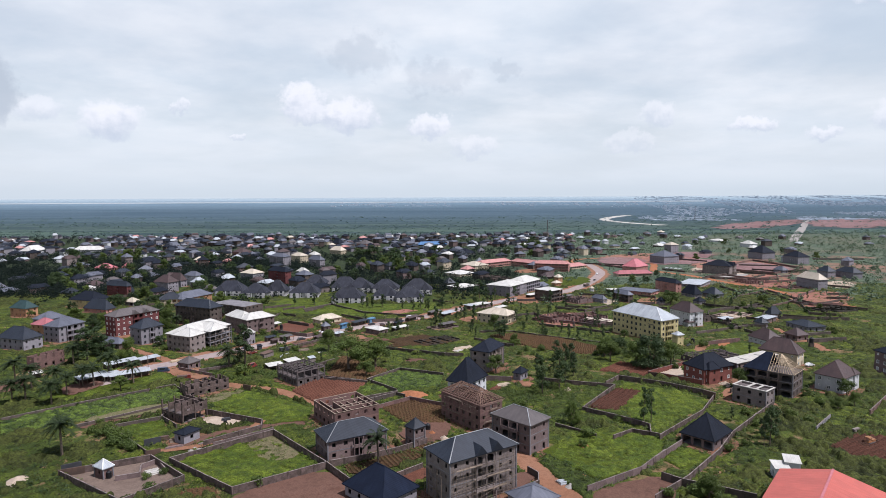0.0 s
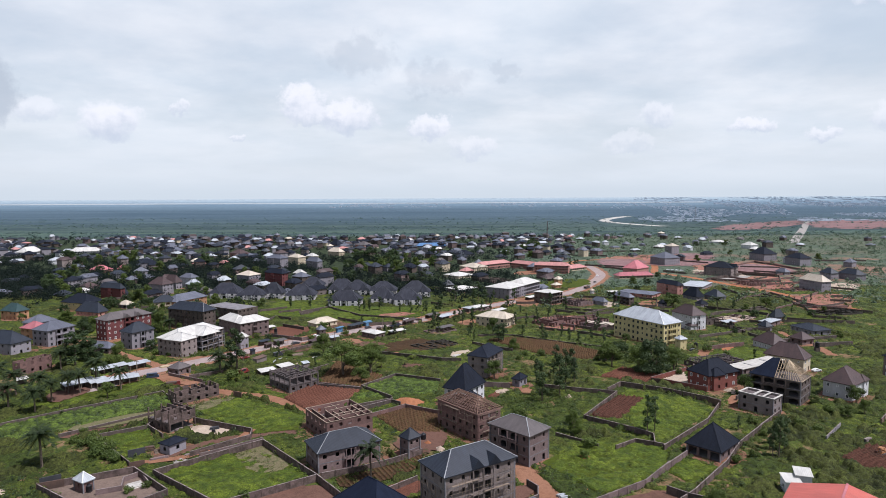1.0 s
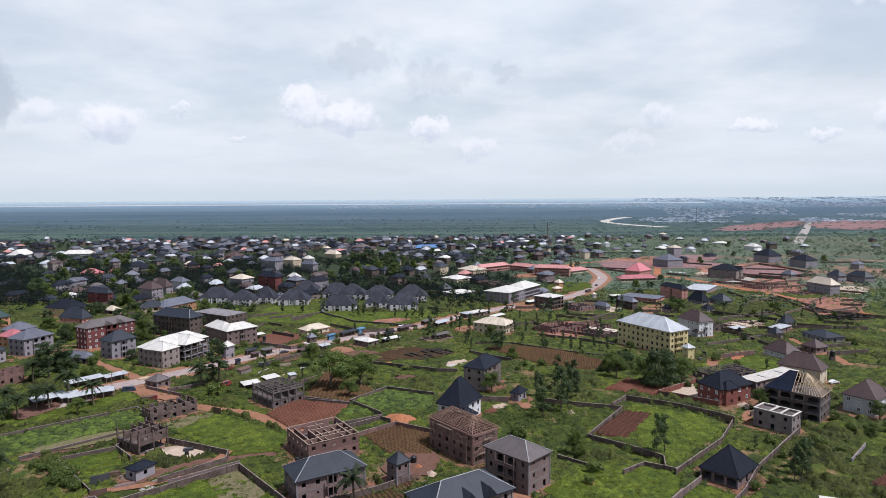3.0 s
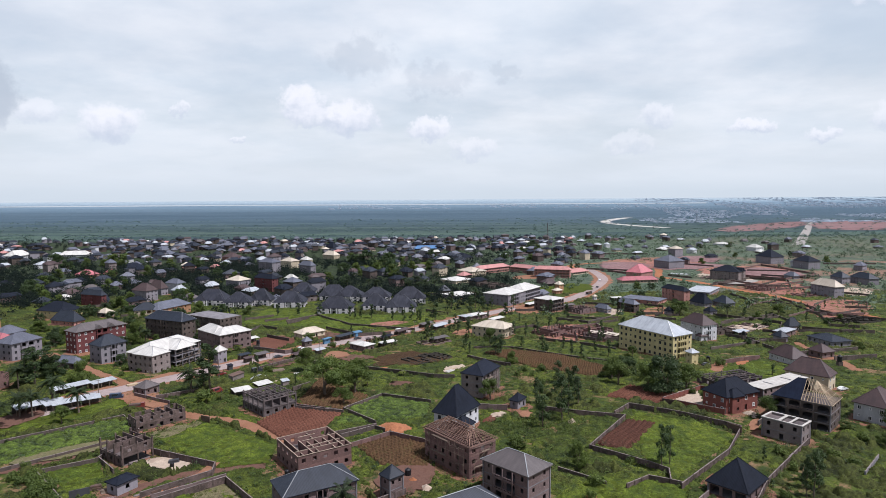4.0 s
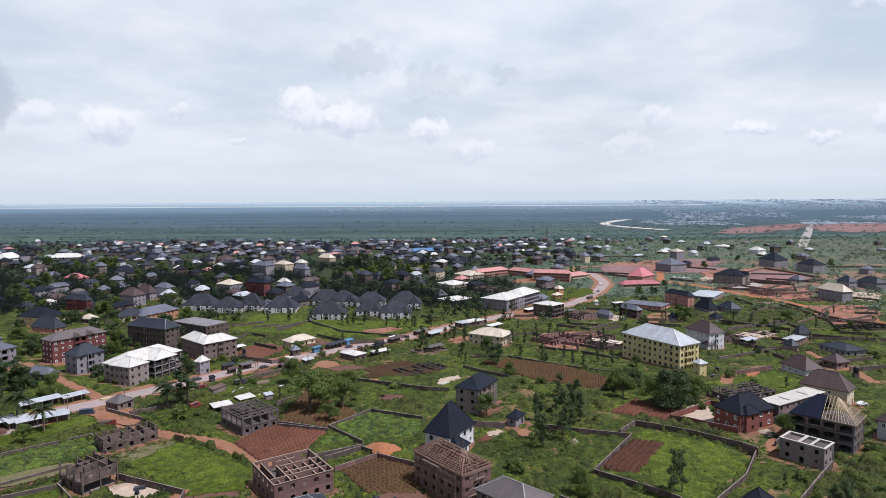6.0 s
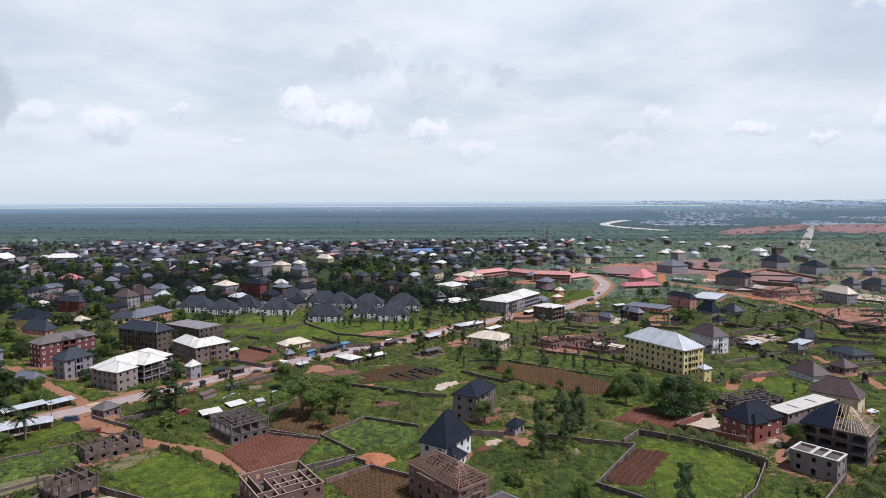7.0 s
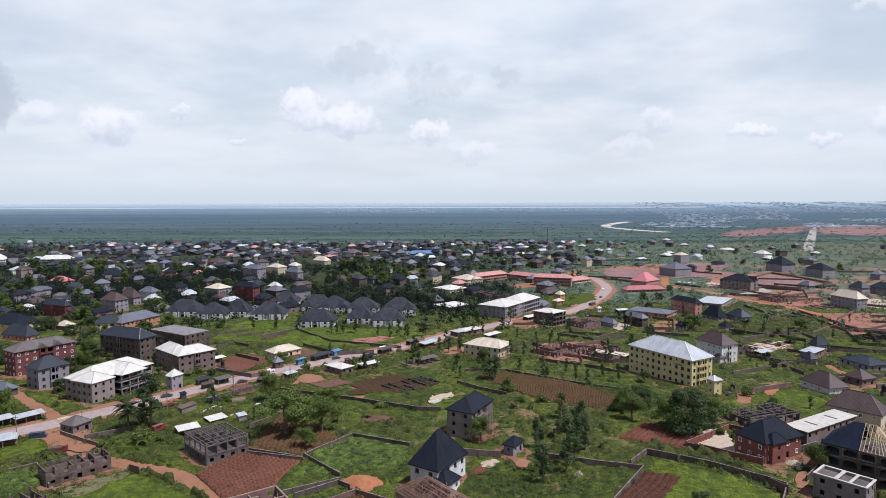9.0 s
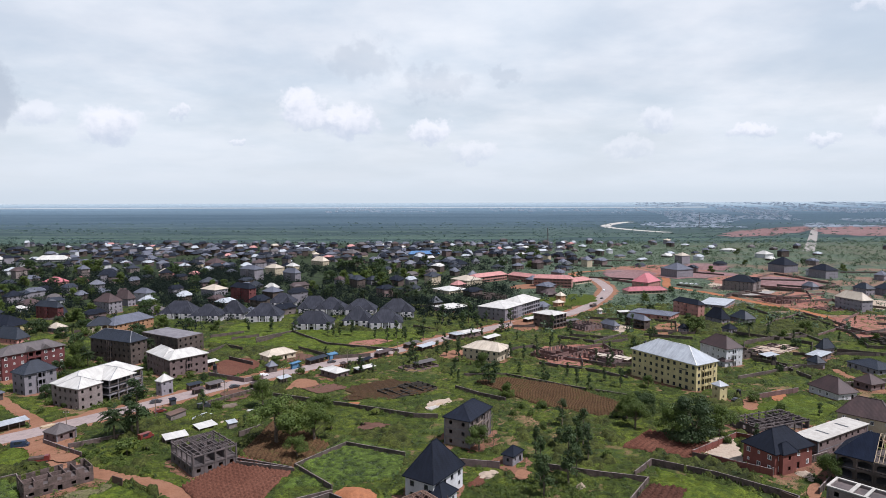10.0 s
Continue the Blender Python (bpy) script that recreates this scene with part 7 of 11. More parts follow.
# ---- houses to the left ----
white_block = house(-132.1, 335.7, 65.9, 32.0, 15.0, 3, wall=BLOCK, roof=ROOF_WHITE, rh=4.0, label='three-storey grey building with pale white roof and open framed front', windows=False, open_front='f', bay=4.5, porch=(-11.5, -4.5, 11, 13, 3, 3.0), cap=TRIM_TIN)
cross, cross_cap = hip_roof(13.0, 15.0, 9.32, 3.7, 4.2, axis="y")
cross_ob = part("cross_roof", cross, ROOF_WHITE, white_block, m=Matrix.Translation((2.5, -4.2, 0)))
part("ridge_cap", cross_cap, TRIM_TIN, cross_ob)
for u in (-3.4, 0.6, 4.6, 8.4, 12.2):
    part("veranda_column", Shape().box(u - 0.2, -11.0, -1.2, u + 0.2, -10.6, 9.1), CONCRETE, white_block)
for z in (2.9, 5.95):
    part("veranda_slab", Shape().box(-4.0, -11.1, z, 12.6, -6.95, z + 0.18), CONCRETE, white_block)
for k, z in enumerate((1.4, 4.2, 7.2)):
    part("scaffold_rail", Shape().beam((-3.6, -11.2, z), (12.4, -11.2, z + 0.25), 0.12), TIMBER, white_block)
    part("scaffold_brace", Shape().beam((-3.4 + 4 * k, -11.3, 0.4), (3.0 + 4 * k, -11.3, 6.2), 0.1), TIMBER, white_block)
house(-188.1, 377.1, 57.1, 28.7, 12.0, 4, wall=PLASTER_RED, roof=ROOF_TAUPE, rh=3.4, dormers=2, label='dark red four-storey flats with faded brown roof', balcony='f')
house(-165.3, 346.0, 59.5, 14.2, 11.0, 3, wall=PLASTER_GREY, roof=ROOF_SLATE, rh=4.4, balcony='f', label='pale three-storey house with slate hipped roof', frame=TRIM_DARK)
house(-159.2, 404.9, 65.5, 11.2, 31.0, 4, wall=BLOCK_DARK, roof=ROOF_SLATE, rh=4.4, windows=False, cap=TRIM_TIN, label='dark four-storey block building with slate hipped roof', balcony='l')
house(-114.1, 377.9, 47.5, 19.7, 12.0, 3, wall=BLOCK_PINK, roof=ROOF_WHITE, rh=3.0, windows=False, label='three-storey pinkish block house with white L-shaped roof', porch=(-4.6, 9.5, 10.5, 20.0, 3, 3.4), balcony='f')
house(-144.9, 437.1, 57.8, 16.7, 33.4, 3, wall=BLOCK_DARK, flat=True, windows=False, label='unfinished flat-topped three-storey block building', over=0.05, category='unfinished house')
house(-216.4, 355.3, 69.1, 17.3, 13.0, 3, wall=PLASTER_GREY, roof=ROOF_GREY, rh=4, label='pale three-storey house with grey hipped roof', balcony='f', frame=TRIM_DARK)
house(-226.3, 332.2, 71.1, 12.1, 20.2, 2, wall=PLASTER_GREY, roof=ROOF_SLATE, rh=5.5, label='two-storey house with dark slate roof', windows=False)
house(-240.1, 375.9, 69.8, 10.6, 13.0, 2, wall=PLASTER_ORANGE, roof=ROOF_PINK, rh=3.4, label='house with pink-red hipped roof', windows=False)
house(-251.4, 397.4, 69.8, 14.8, 12.2, 2, wall=PLASTER_GREY, roof=ROOF_GREY, rh=4, label='two-storey house with a grey roof', windows=False)
house(-297.9, 443.1, 70.8, 10.2, 16.3, 2, wall=PLASTER_ORANGE, roof=ROOF_TEAL, rh=5, label='house with dark green hipped roof', windows=False)
house(-275.3, 486.4, 70.3, 17.8, 26.0, 2, wall=PLASTER_YELLOW, roof=ROOF_DARK, rh=6, label='yellow house with tall dark roof', windows=False)
house(-252.4, 457.8, 69.7, 9.4, 22.4, 1, wall=PLASTER_PINK, roof=ROOF_SLATE, rh=6.5, label='pinkish bungalow with tall slate roof', windows=False)
house(-282.1, 543.6, 67.7, 5.7, 24.7, 3, wall=PLASTER_RED, roof=ROOF_SLATE, rh=4, label='dark red flats with slate roof', windows=False, balcony='l')
house(-278.3, 547.9, 67.4, 4.8, 17.5, 1, wall=PLASTER_WHITE, roof=ROOF_SLATE, rh=6, label='white bungalow with slate roof', windows=False)
house(-244.8, 491.5, 67.7, 8.5, 10.0, 1, wall=PLASTER_GREY, roof=ROOF_CREAM, rh=3, label='small open hall with cream pyramid roof', windows=False, open_front='fl')
house(-201.1, 497.6, 66.6, 32.5, 14.0, 2, wall=PLASTER_ORANGE, roof=ROOF_GREY, rh=4.5, label='long orange two-storey house with grey roof', windows=False, balcony='f')
house(-212.0, 486.0, 25.0, 17.0, 13.0, 2, wall=PLASTER_CREAM, roof=ROOF_SLATE, rh=4.6, label='cream two-storey house with slate roof joined to a long one', windows=False, balcony='f')
house(-253.5, 572.0, 64.8, 12.9, 18.6, 3, wall=PLASTER_GREY, roof=ROOF_BROWN, rh=6, label='grey house with brown pyramid roof', windows=False)
house(-258.9, 609.0, 63.7, 8.5, 18.0, 2, wall=PLASTER_GREY, roof=ROOF_BROWN, rh=7, label='house with tall brown roof', windows=False)
house(-248.0, 621.3, 62.6, 10.5, 17.0, 3, wall=PLASTER_WHITE, roof=ROOF_GREY, rh=4, label='white three-storey house with grey roof', windows=False)
house(-325.6, 576.1, 69.8, 7.4, 9.7, 1, wall=PLASTER_WHITE, roof=ROOF_WHITE, rh=2, label='small white house with white roof', windows=False)
villa(-118.3, 532.6, 2, 23.7, 15.0, 4.4, 8.2, 'cream villa with steep dark roof and front bays', 0)
villa(-76.5, 500.9, -3, 24.7, 15.0, 4.4, 7.4, 'pale villa with steep ash-black roof, one of a row', 1)
villa(-48.0, 511.1, 0, 18.5, 13.0, 4.4, 8.8, 'cream villa with steep dark roof and front bays', 2)
villa(-28.2, 504.1, 4, 22.1, 15.0, 4.4, 8.2, 'pale villa with steep ash-black roof, one of a row', 3)
villa(-121.7, 596.6, -2, 19.9, 13.9, 4.4, 7.4, 'cream villa with steep dark roof and front bays', 0)
villa(-89.6, 566.3, 2, 22.7, 15.0, 4.4, 8.8, 'pale villa with steep ash-black roof, one of a row', 1)
villa(-75.3, 562.7, -3, 23.5, 15.0, 4.4, 8.2, 'cream villa with steep dark roof and front bays', 2)
villa(-52.3, 558.8, 0, 23.3, 15.0, 4.4, 7.4, 'pale villa with steep ash-black roof, one of a row', 3)
villa(-23.7, 548.9, 4, 25.0, 15.0, 4.4, 8.8, 'cream villa with steep dark roof and front bays', 0)
villa(-185.1, 545.9, -2, 25.0, 15.0, 4.4, 8.2, 'pale villa with steep ash-black roof, one of a row', 1)
villa(-160.2, 534.0, 2, 21.6, 15.0, 4.4, 7.4, 'cream villa with steep dark roof and front bays', 2)
villa(-144.1, 542.8, -3, 16.5, 11.5, 4.4, 8.8, 'pale villa with steep ash-black roof, one of a row', 3)
house(-203.7, 666.5, 58.3, 16.4, 20.2, 2, wall=PLASTER_GREY, roof=ROOF_CREAM, rh=4, label='house with cream hipped roof', windows=False)
house(-164.7, 628.7, 55.9, 8.8, 26.0, 4, wall=PLASTER_RED, roof=ROOF_DARK, rh=4, label='dark red four-storey block of flats', windows=False, balcony='l')
house(-151.9, 675.0, 54.2, 8.4, 13.3, 2, wall=PLASTER_WHITE, roof=ROOF_WHITE, rh=4, label='house with pale white roof', windows=False)
house(-205.2, 787.3, 55.6, 13.7, 26.0, 4, wall=PLASTER_GREY, roof=ROOF_GREY, rh=4, label='pale four-storey flats with grey roof', windows=False, balcony='l')
house(-157.0, 774.4, 52.7, 9.0, 22.2, 3, wall=PLASTER_GREY, roof=ROOF_GREY, rh=5, label='three-storey grey flats with grey roof', windows=False, balcony='l')
house(-162.5, 965.1, 50.8, 12.5, 26.0, 2, wall=PLASTER_CREAM, roof=ROOF_CREAM, rh=6, label='large cream house with cream roof', windows=False)
house(-182.2, 886.4, 52.9, 11.3, 14.6, 2, wall=PLASTER_CREAM, roof=ROOF_WHITE, rh=4, label='cream house with white hipped roof', windows=False)
house(-191.1, 1135.4, 50.8, 14.9, 21.8, 2, wall=BLOCK_PINK, roof=ROOF_DARK, rh=9, label='house with tall black roof in the far town', windows=False)
house(-139.8, 1121.4, 48.7, 21.0, 26.0, 2, wall=PLASTER_PINK, roof=ROOF_TAUPE, rh=6, label='broad house with taupe roof in the far town', windows=False)
house(32.0, 945.9, 40.6, 21.2, 26.0, 1, wall=PLASTER_GREY, roof=ROOF_DARK, rh=6, label='broad bungalow with black roof', windows=False)
house(-302.9, 944.5, 58.4, 19.1, 23.5, 2, wall=PLASTER_PINK, roof=ROOF_BROWN, rh=6, label='pinkish house with brown roof in the far town', windows=False)
house(-144.3, 649.2, 54.2, 13.3, 15.9, 2, wall=BLOCK_DARK, roof=ROOF_GREY, rh=4, label='grey block house behind villas', windows=False)
house(-191.8, 833.5, 54.2, 14.8, 20.8, 3, wall=PLASTER_CREAM, roof=ROOF_CREAM, rh=4, label='cream house with pale roof', windows=False)

# ---- compound walls ----
fence([(-156.3, 211.6), (-136.4, 230.7), (-110.4, 252.7), (-98.1, 238.7)], 1.3, material=BLOCK_DARK, label='low mossy dark block wall between plots')
fence([(-124.1, 207.8), (-102.9, 228.6)], 1.2, material=BLOCK_DARK, label='low dark block wall along a dry strip')
fence([(-98.8, 215.0), (-112.1, 206.6), (-90.4, 185.8)], 1.4, material=BLOCK_DARK, label='low dark wall round a grass plot')
fence([(-107.4, 170.7), (-86.7, 181.1), (-71.5, 167.5), (-82.0, 153.9)], 2.0, closed=True, material=BLOCK, label='grey block wall round a sandy yard')
fence([(-90.2, 168.1), (-84.9, 170.5), (-86.9, 175.6), (-84.1, 179.4), (-79.1, 173.3)], 1.5, material=BLOCK_PINK, label='inner partition wall of a sandy yard')
fence([(-80.2, 178.8), (-72.1, 186.0), (-55.9, 200.5), (-34.1, 175.5), (-55.9, 160.1)], 2.1, closed=True, material=BLOCK, label='grey block wall with piers round a weedy yard')
fence([(-34.1, 175.5), (-23.0, 161.1), (-13.8, 148.5)], 2.1, material=BLOCK, label='long grey block wall beside a swept yard')
fence([(-33.1, 176.5), (-22.5, 181.1), (-14.4, 186.0), (-5.9, 192.9)], 2.0, material=WALL_OLD, label='block wall before a grey house')
fence([(-23.4, 164.3), (-13.9, 168.3), (-6.7, 175.1)], 1.8, material=WALL_OLD, label='block wall between two yards')
fence([(-90.1, 206.8), (-99.1, 215.5), (-97.4, 223.1)], 1.6, material=BLOCK_DARK, label='block wall of a building plot')
fence([(-85.4, 220.6), (-62.3, 210.1), (-61.2, 204.8), (-75.2, 191.5)], 2.0, material=BLOCK, label='block wall of a building plot')
fence([(-71.7, 190.4), (-68.6, 192.6), (-56.4, 202.5)], 1.9, material=BLOCK_PINK, label='block wall and gate by a path')
fence([(-24.6, 223.9), (-13.5, 233.3), (-0.8, 226.0)], 2.0, material=BLOCK_RED, label='brown block wall round a farm plot')
fence([(-29.2, 231.5), (-19.1, 239.4), (-15.4, 236.6)], 1.8, material=BLOCK_DARK, label='dark block wall')
fence([(-19.4, 244.3), (-32.5, 258.2), (-20.3, 276.0), (-0.8, 266.7)], 1.6, material=BLOCK_DARK, label='dark low wall round a crop plot')
fence([(-50.2, 260.2), (-32.1, 255.1)], 1.6, material=BLOCK_DARK, label='dark low wall of a tilled plot')
fence([(13.7, 260.3), (27.3, 257.6)], 2.2, material=BLOCK_PINK, label='block wall beside a gatehouse')
fence([(41.0, 256.8), (51.6, 252.7), (67.5, 247.8), (49.0, 221.3), (63.1, 209.2), (67.3, 204.4), (65.4, 197.4)], 1.9, material=BLOCK, label='grey block wall with piers round a field')
fence([(52.9, 195.3), (60.3, 200.5), (65.2, 198.0), (68.5, 196.0)], 1.7, material=BLOCK, label='grey block wall')
fence([(64.8, 251.3), (72.4, 260.0), (87.2, 251.0), (99.7, 239.7), (102.6, 236.2), (90.1, 217.4), (67.3, 194.8)], 2.0, material=BLOCK, label='long grey block wall round a green field')
fence([(60.3, 178.2), (72.7, 190.6)], 2.0, material=BLOCK_PINK, label='block wall before a bungalow')
fence([(115.5, 222.1), (91.6, 197.6), (81.4, 183.8), (65.3, 166.2), (52.6, 155.1)], 1.9, material=BLOCK, label='long grey wall running between overgrown plots')
fence([(64.6, 182.9), (54.2, 171.4), (36.6, 160.0)], 2.0, material=BLOCK_PINK, label='block wall of an earth yard')
fence([(58.6, 167.4), (62.5, 163.6), (72.4, 158.0), (78.0, 154.6)], 2.2, material=BLOCK_DARK, label='dark block wall behind an earth yard')
fence([(36.8, 207.2), (48.1, 197.6)], 1.2, material=BLOCK_DARK, label='low broken wall in the grass')
fence([(121.1, 202.4), (132.8, 214.0)], 1.4, material=PLASTER_GREY, label='short length of pale new wall in the grass')
fence([(147.8, 216.0), (164.4, 231.9), (175.9, 238.5)], 2.0, material=BLOCK_RED, label='brown wall of a neighbouring yard')
fence([(22.8, 171.8), (25.1, 168.2), (24.4, 163.4), (15.8, 157.1)], 2.0, material=BLOCK_DARK, label='dark block wall at the foot of a tall house')
fence([(86.7, 265.7), (107.6, 281.9), (112.3, 277.8)], 2.2, material=PLASTER_BRICK, label='brick-red painted compound wall')
fence([(90.3, 262.8), (96.0, 257.8), (104.0, 251.8)], 2.2, material=PLASTER_BRICK, label='brick-red painted compound wall with panels')
fence([(104.5, 252.8), (127.7, 265.0)], 2.2, material=BLOCK, label='grey block wall beside a red house')
fence([(110.4, 240.6), (118.3, 248.4)], 2.0, material=BLOCK_DARK, label='short dark wall by a drive')
fence([(118.8, 225.3), (104.8, 211.3)], 2.0, material=BLOCK, label='grey block wall')
fence([(134.4, 327.1), (160.0, 338.5)], 2.2, material=BLOCK_RED, label='brown block wall behind a field')
fence([(16.3, 345.9), (25.8, 334.4), (35.8, 325.8)], 1.8, material=BLOCK, label='block wall beside a farm')
fence([(59.7, 393.0), (85.5, 375.7), (95.4, 362.2)], 1.6, material=BLOCK_DARK, label='dark low wall across fields')
fence([(20.8, 371.2), (40.5, 370.8), (66.2, 347.3), (87.2, 332.3)], 1.2, material=BLOCK_DARK, label='low dark wall of a farm plot')
fence([(-108.5, 274.5), (-93.6, 285.4)], 1.8, material=BLOCK, label='block wall along the road')
fence([(-119.3, 279.1), (-106.9, 271.4), (-100.4, 267.7)], 1.6, material=BLOCK_PINK, label='low block wall beside a lane')
fence([(-83.8, 319.5), (-67.9, 345.6)], 1.8, material=BLOCK, label='long block wall along the road')
fence([(-59.2, 334.2), (-27.3, 319.2), (0.2, 304.9), (8.9, 303.9)], 1.8, material=BLOCK_DARK, label='dark block wall across plots')
fence([(-57.4, 284.8), (-52.0, 292.5)], 2.0, material=BLOCK_DARK, label='dark wall behind a concrete frame')
fence([(-51.5, 263.4), (-33.0, 256.3)], 1.4, material=BLOCK_DARK, label='low dark wall')
fence([(-33.4, 232.8), (-18.6, 241.1)], 1.8, material=BLOCK_DARK, label='dark block wall by a farm plot')
fence([(-99.9, 371.9), (-79.2, 359.6), (-72.5, 365.9)], 2.0, material=BLOCK_PINK, label='pinkish wall along the road')
fence([(-101.7, 405.8), (-85.6, 393.3)], 2.0, material=BLOCK_DARK, label='dark wall of an earth lot')
fence([(-103.7, 459.9), (-87.2, 484.8), (-57.3, 444.6), (-13.9, 425.2)], 1.6, material=BLOCK_DARK, label='dark wall across a green field')
fence([(79.8, 424.0), (103.3, 437.8), (106.5, 400.3)], 2.0, material=BLOCK_RED, label='brown wall of a building plot')
fence([(58.3, 413.7), (75.5, 402.1), (96.6, 386.8)], 1.8, material=BLOCK_RED, label='brown wall of a building plot')
fence([(81.7, 462.5), (99.9, 445.6), (121.9, 467.7)], 2.0, material=BLOCK_DARK, label='dark wall between fields')
fence([(136.7, 467.2), (162.1, 455.8)], 2.0, material=BLOCK_DARK, label='dark wall behind a school')
fence([(145.5, 361.3), (188.6, 384.5)], 1.8, material=BLOCK_DARK, label='dark wall across overgrown plots')
fence([(184.6, 419.7), (177.9, 385.7), (178.9, 361.4)], 1.6, material=BLOCK_DARK, label='dark wall of a plot')
fence([(190.2, 446.0), (236.1, 471.8), (233.4, 435.1)], 1.8, material=BLOCK_DARK, label='dark wall of a plot')
fence([(243.4, 515.9), (283.4, 550.6), (282.0, 497.3), (243.6, 465.1)], 1.8, material=BLOCK_RED, label='brown wall of a lot')
fence([(266.6, 485.0), (276.1, 469.5), (301.1, 473.0)], 2.0, material=BLOCK_RED, label='brown wall of a lot')
fence([(294.8, 672.0), (312.7, 632.0), (363.8, 656.9)], 2.0, material=BLOCK_RED, label='brown wall of a cleared lot')
fence([(276.3, 694.4), (321.8, 730.5)], 2.0, material=BLOCK_PINK, label='pale wall of a cleared lot')
fence([(350.1, 714.5), (383.2, 690.0), (408.1, 707.3)], 2.0, material=BLOCK_DARK, label='dark wall of a cleared lot')
fence([(182.0, 347.9), (222.0, 359.4)], 1.8, material=BLOCK_DARK, label='dark wall between plots')
fence([(194.3, 334.3), (218.3, 339.4)], 2.2, material=BLOCK_DARK, label='dark wall between plots')
fence([(250.7, 721.2), (267.5, 696.3)], 2.0, pier=7, material=WALL_OLD, label='low block compound wall on open ground')
fence([(262.9, 639.9), (313.1, 672.0)], 2.0, pier=7, material=WALL_OLD, label='dark weathered block wall between cleared plots')
fence([(275.3, 639.4), (310.9, 638.0), (339.3, 663.9)], 2.0, pier=7, material=WALL_OLD, label='low block compound wall on open ground')
fence([(343.4, 701.0), (350.7, 677.8)], 2.0, pier=7, material=WALL_OLD, label='dark weathered block wall between cleared plots')
fence([(384.4, 699.3), (403.9, 698.5), (381.7, 662.2)], 2.0, pier=7, material=WALL_OLD, label='low block compound wall on open ground')
fence([(254.9, 580.1), (254.1, 528.2)], 2.0, pier=7, material=WALL_OLD, label='dark weathered block wall between cleared plots')
fence([(225.7, 494.3), (252.7, 528.2), (280.6, 518.1)], 2.0, pier=7, material=WALL_OLD, label='low block compound wall on open ground')
fence([(273.3, 542.0), (273.3, 501.0)], 2.0, pier=7, material=WALL_OLD, label='dark weathered block wall between cleared plots')
fence([(272.3, 496.9), (268.0, 470.1), (289.2, 476.8), (311.2, 491.7)], 2.0, pier=7, material=WALL_OLD, label='low block compound wall on open ground')
fence([(321.7, 525.9), (338.8, 525.3), (320.8, 499.5), (307.3, 504.2)], 2.0, pier=7, material=WALL_OLD, label='dark weathered block wall between cleared plots')
fence([(220.7, 412.0), (240.8, 408.6), (254.6, 411.1)], 2.0, pier=7, material=WALL_OLD, label='low block compound wall on open ground')
fence([(250.6, 429.1), (264.7, 422.5)], 2.0, pier=7, material=WALL_OLD, label='dark weathered block wall between cleared plots')
fence([(186.0, 440.6), (214.8, 456.9), (225.0, 439.4), (205.6, 406.8), (198.8, 412.6)], 2.0, pier=7, material=WALL_OLD, label='low block compound wall on open ground')
fence([(186.0, 440.6), (171.0, 407.7), (183.2, 399.3)], 2.0, pier=7, material=WALL_OLD, label='dark weathered block wall between cleared plots')
fence([(268.0, 470.1), (250.6, 429.1)], 2.0, pier=7, material=WALL_OLD, label='low block compound wall on open ground')
fence([(486.5, 829.6), (551.1, 826.1)], 2.0, pier=7, material=WALL_OLD, label='dark weathered block wall between cleared plots')
fence([(356.8, 760.9), (398.6, 749.7)], 2.0, pier=7, material=WALL_OLD, label='low block compound wall on open ground')
fence([(354.0, 582.1), (368.5, 564.6)], 2.0, pier=7, material=WALL_OLD, label='dark weathered block wall between cleared plots')
fence([(310.5, 839.3), (337.4, 806.5)], 2.0, pier=7, material=WALL_OLD, label='low block compound wall on open ground')
fence([(57.8, 499.6), (72.9, 499.2)], 2.0, pier=7, material=WALL_OLD, label='low block compound wall on open ground')
fence([(47.1, 425.6), (62.3, 434.5), (68.6, 416.2), (86.1, 424.5), (94.6, 421.3)], 2.0, pier=7, material=WALL_OLD, label='dark weathered block wall between cleared plots')
fence([(90.2, 468.1), (108.8, 460.2), (124.8, 463.3)], 2.0, pier=7, material=WALL_OLD, label='low block compound wall on open ground')
fence([(104.5, 443.0), (121.8, 452.7)], 2.0, pier=7, material=WALL_OLD, label='dark weathered block wall between cleared plots')
fence([(114.9, 532.9), (138.8, 522.8)], 2.0, pier=7, material=WALL_OLD, label='low block compound wall on open ground')
fence([(68.8, 410.5), (91.1, 388.9), (105.6, 388.6)], 2.0, pier=7, material=WALL_OLD, label='dark weathered block wall between cleared plots')
fence([(86.1, 424.5), (80.8, 389.2)], 2.0, pier=7, material=WALL_OLD, label='low block compound wall on open ground')
fence([(158.9, 522.2), (173.0, 512.8), (161.5, 480.7), (147.1, 481.2)], 2.0, pier=7, material=WALL_OLD, label='dark weathered block wall between cleared plots')
fence([(153.7, 473.5), (170.4, 473.0)], 2.0, pier=7, material=WALL_OLD, label='low block compound wall on open ground')
fence([(176.5, 788.8), (220.1, 767.2)], 2.0, pier=7, material=WALL_OLD, label='dark weathered block wall between cleared plots')
fence([(171.4, 946.7), (238.1, 917.8)], 2.0, pier=7, material=WALL_OLD, label='low block compound wall on open ground')
fence([(221.9, 1012.5), (320.3, 1006.0)], 2.0, pier=7, material=WALL_OLD, label='dark weathered block wall between cleared plots')
fence([(-100.3, 449.0), (-91.3, 473.6)], 2.0, pier=7, material=WALL_OLD, label='low block compound wall on open ground')
fence([(-118.4, 459.9), (-104.8, 470.4)], 2.0, pier=7, material=WALL_OLD, label='dark weathered block wall between cleared plots')
fence([(-71.1, 432.0), (-47.5, 408.1), (-28.2, 413.1)], 2.0, pier=7, material=WALL_OLD, label='low block compound wall on open ground')
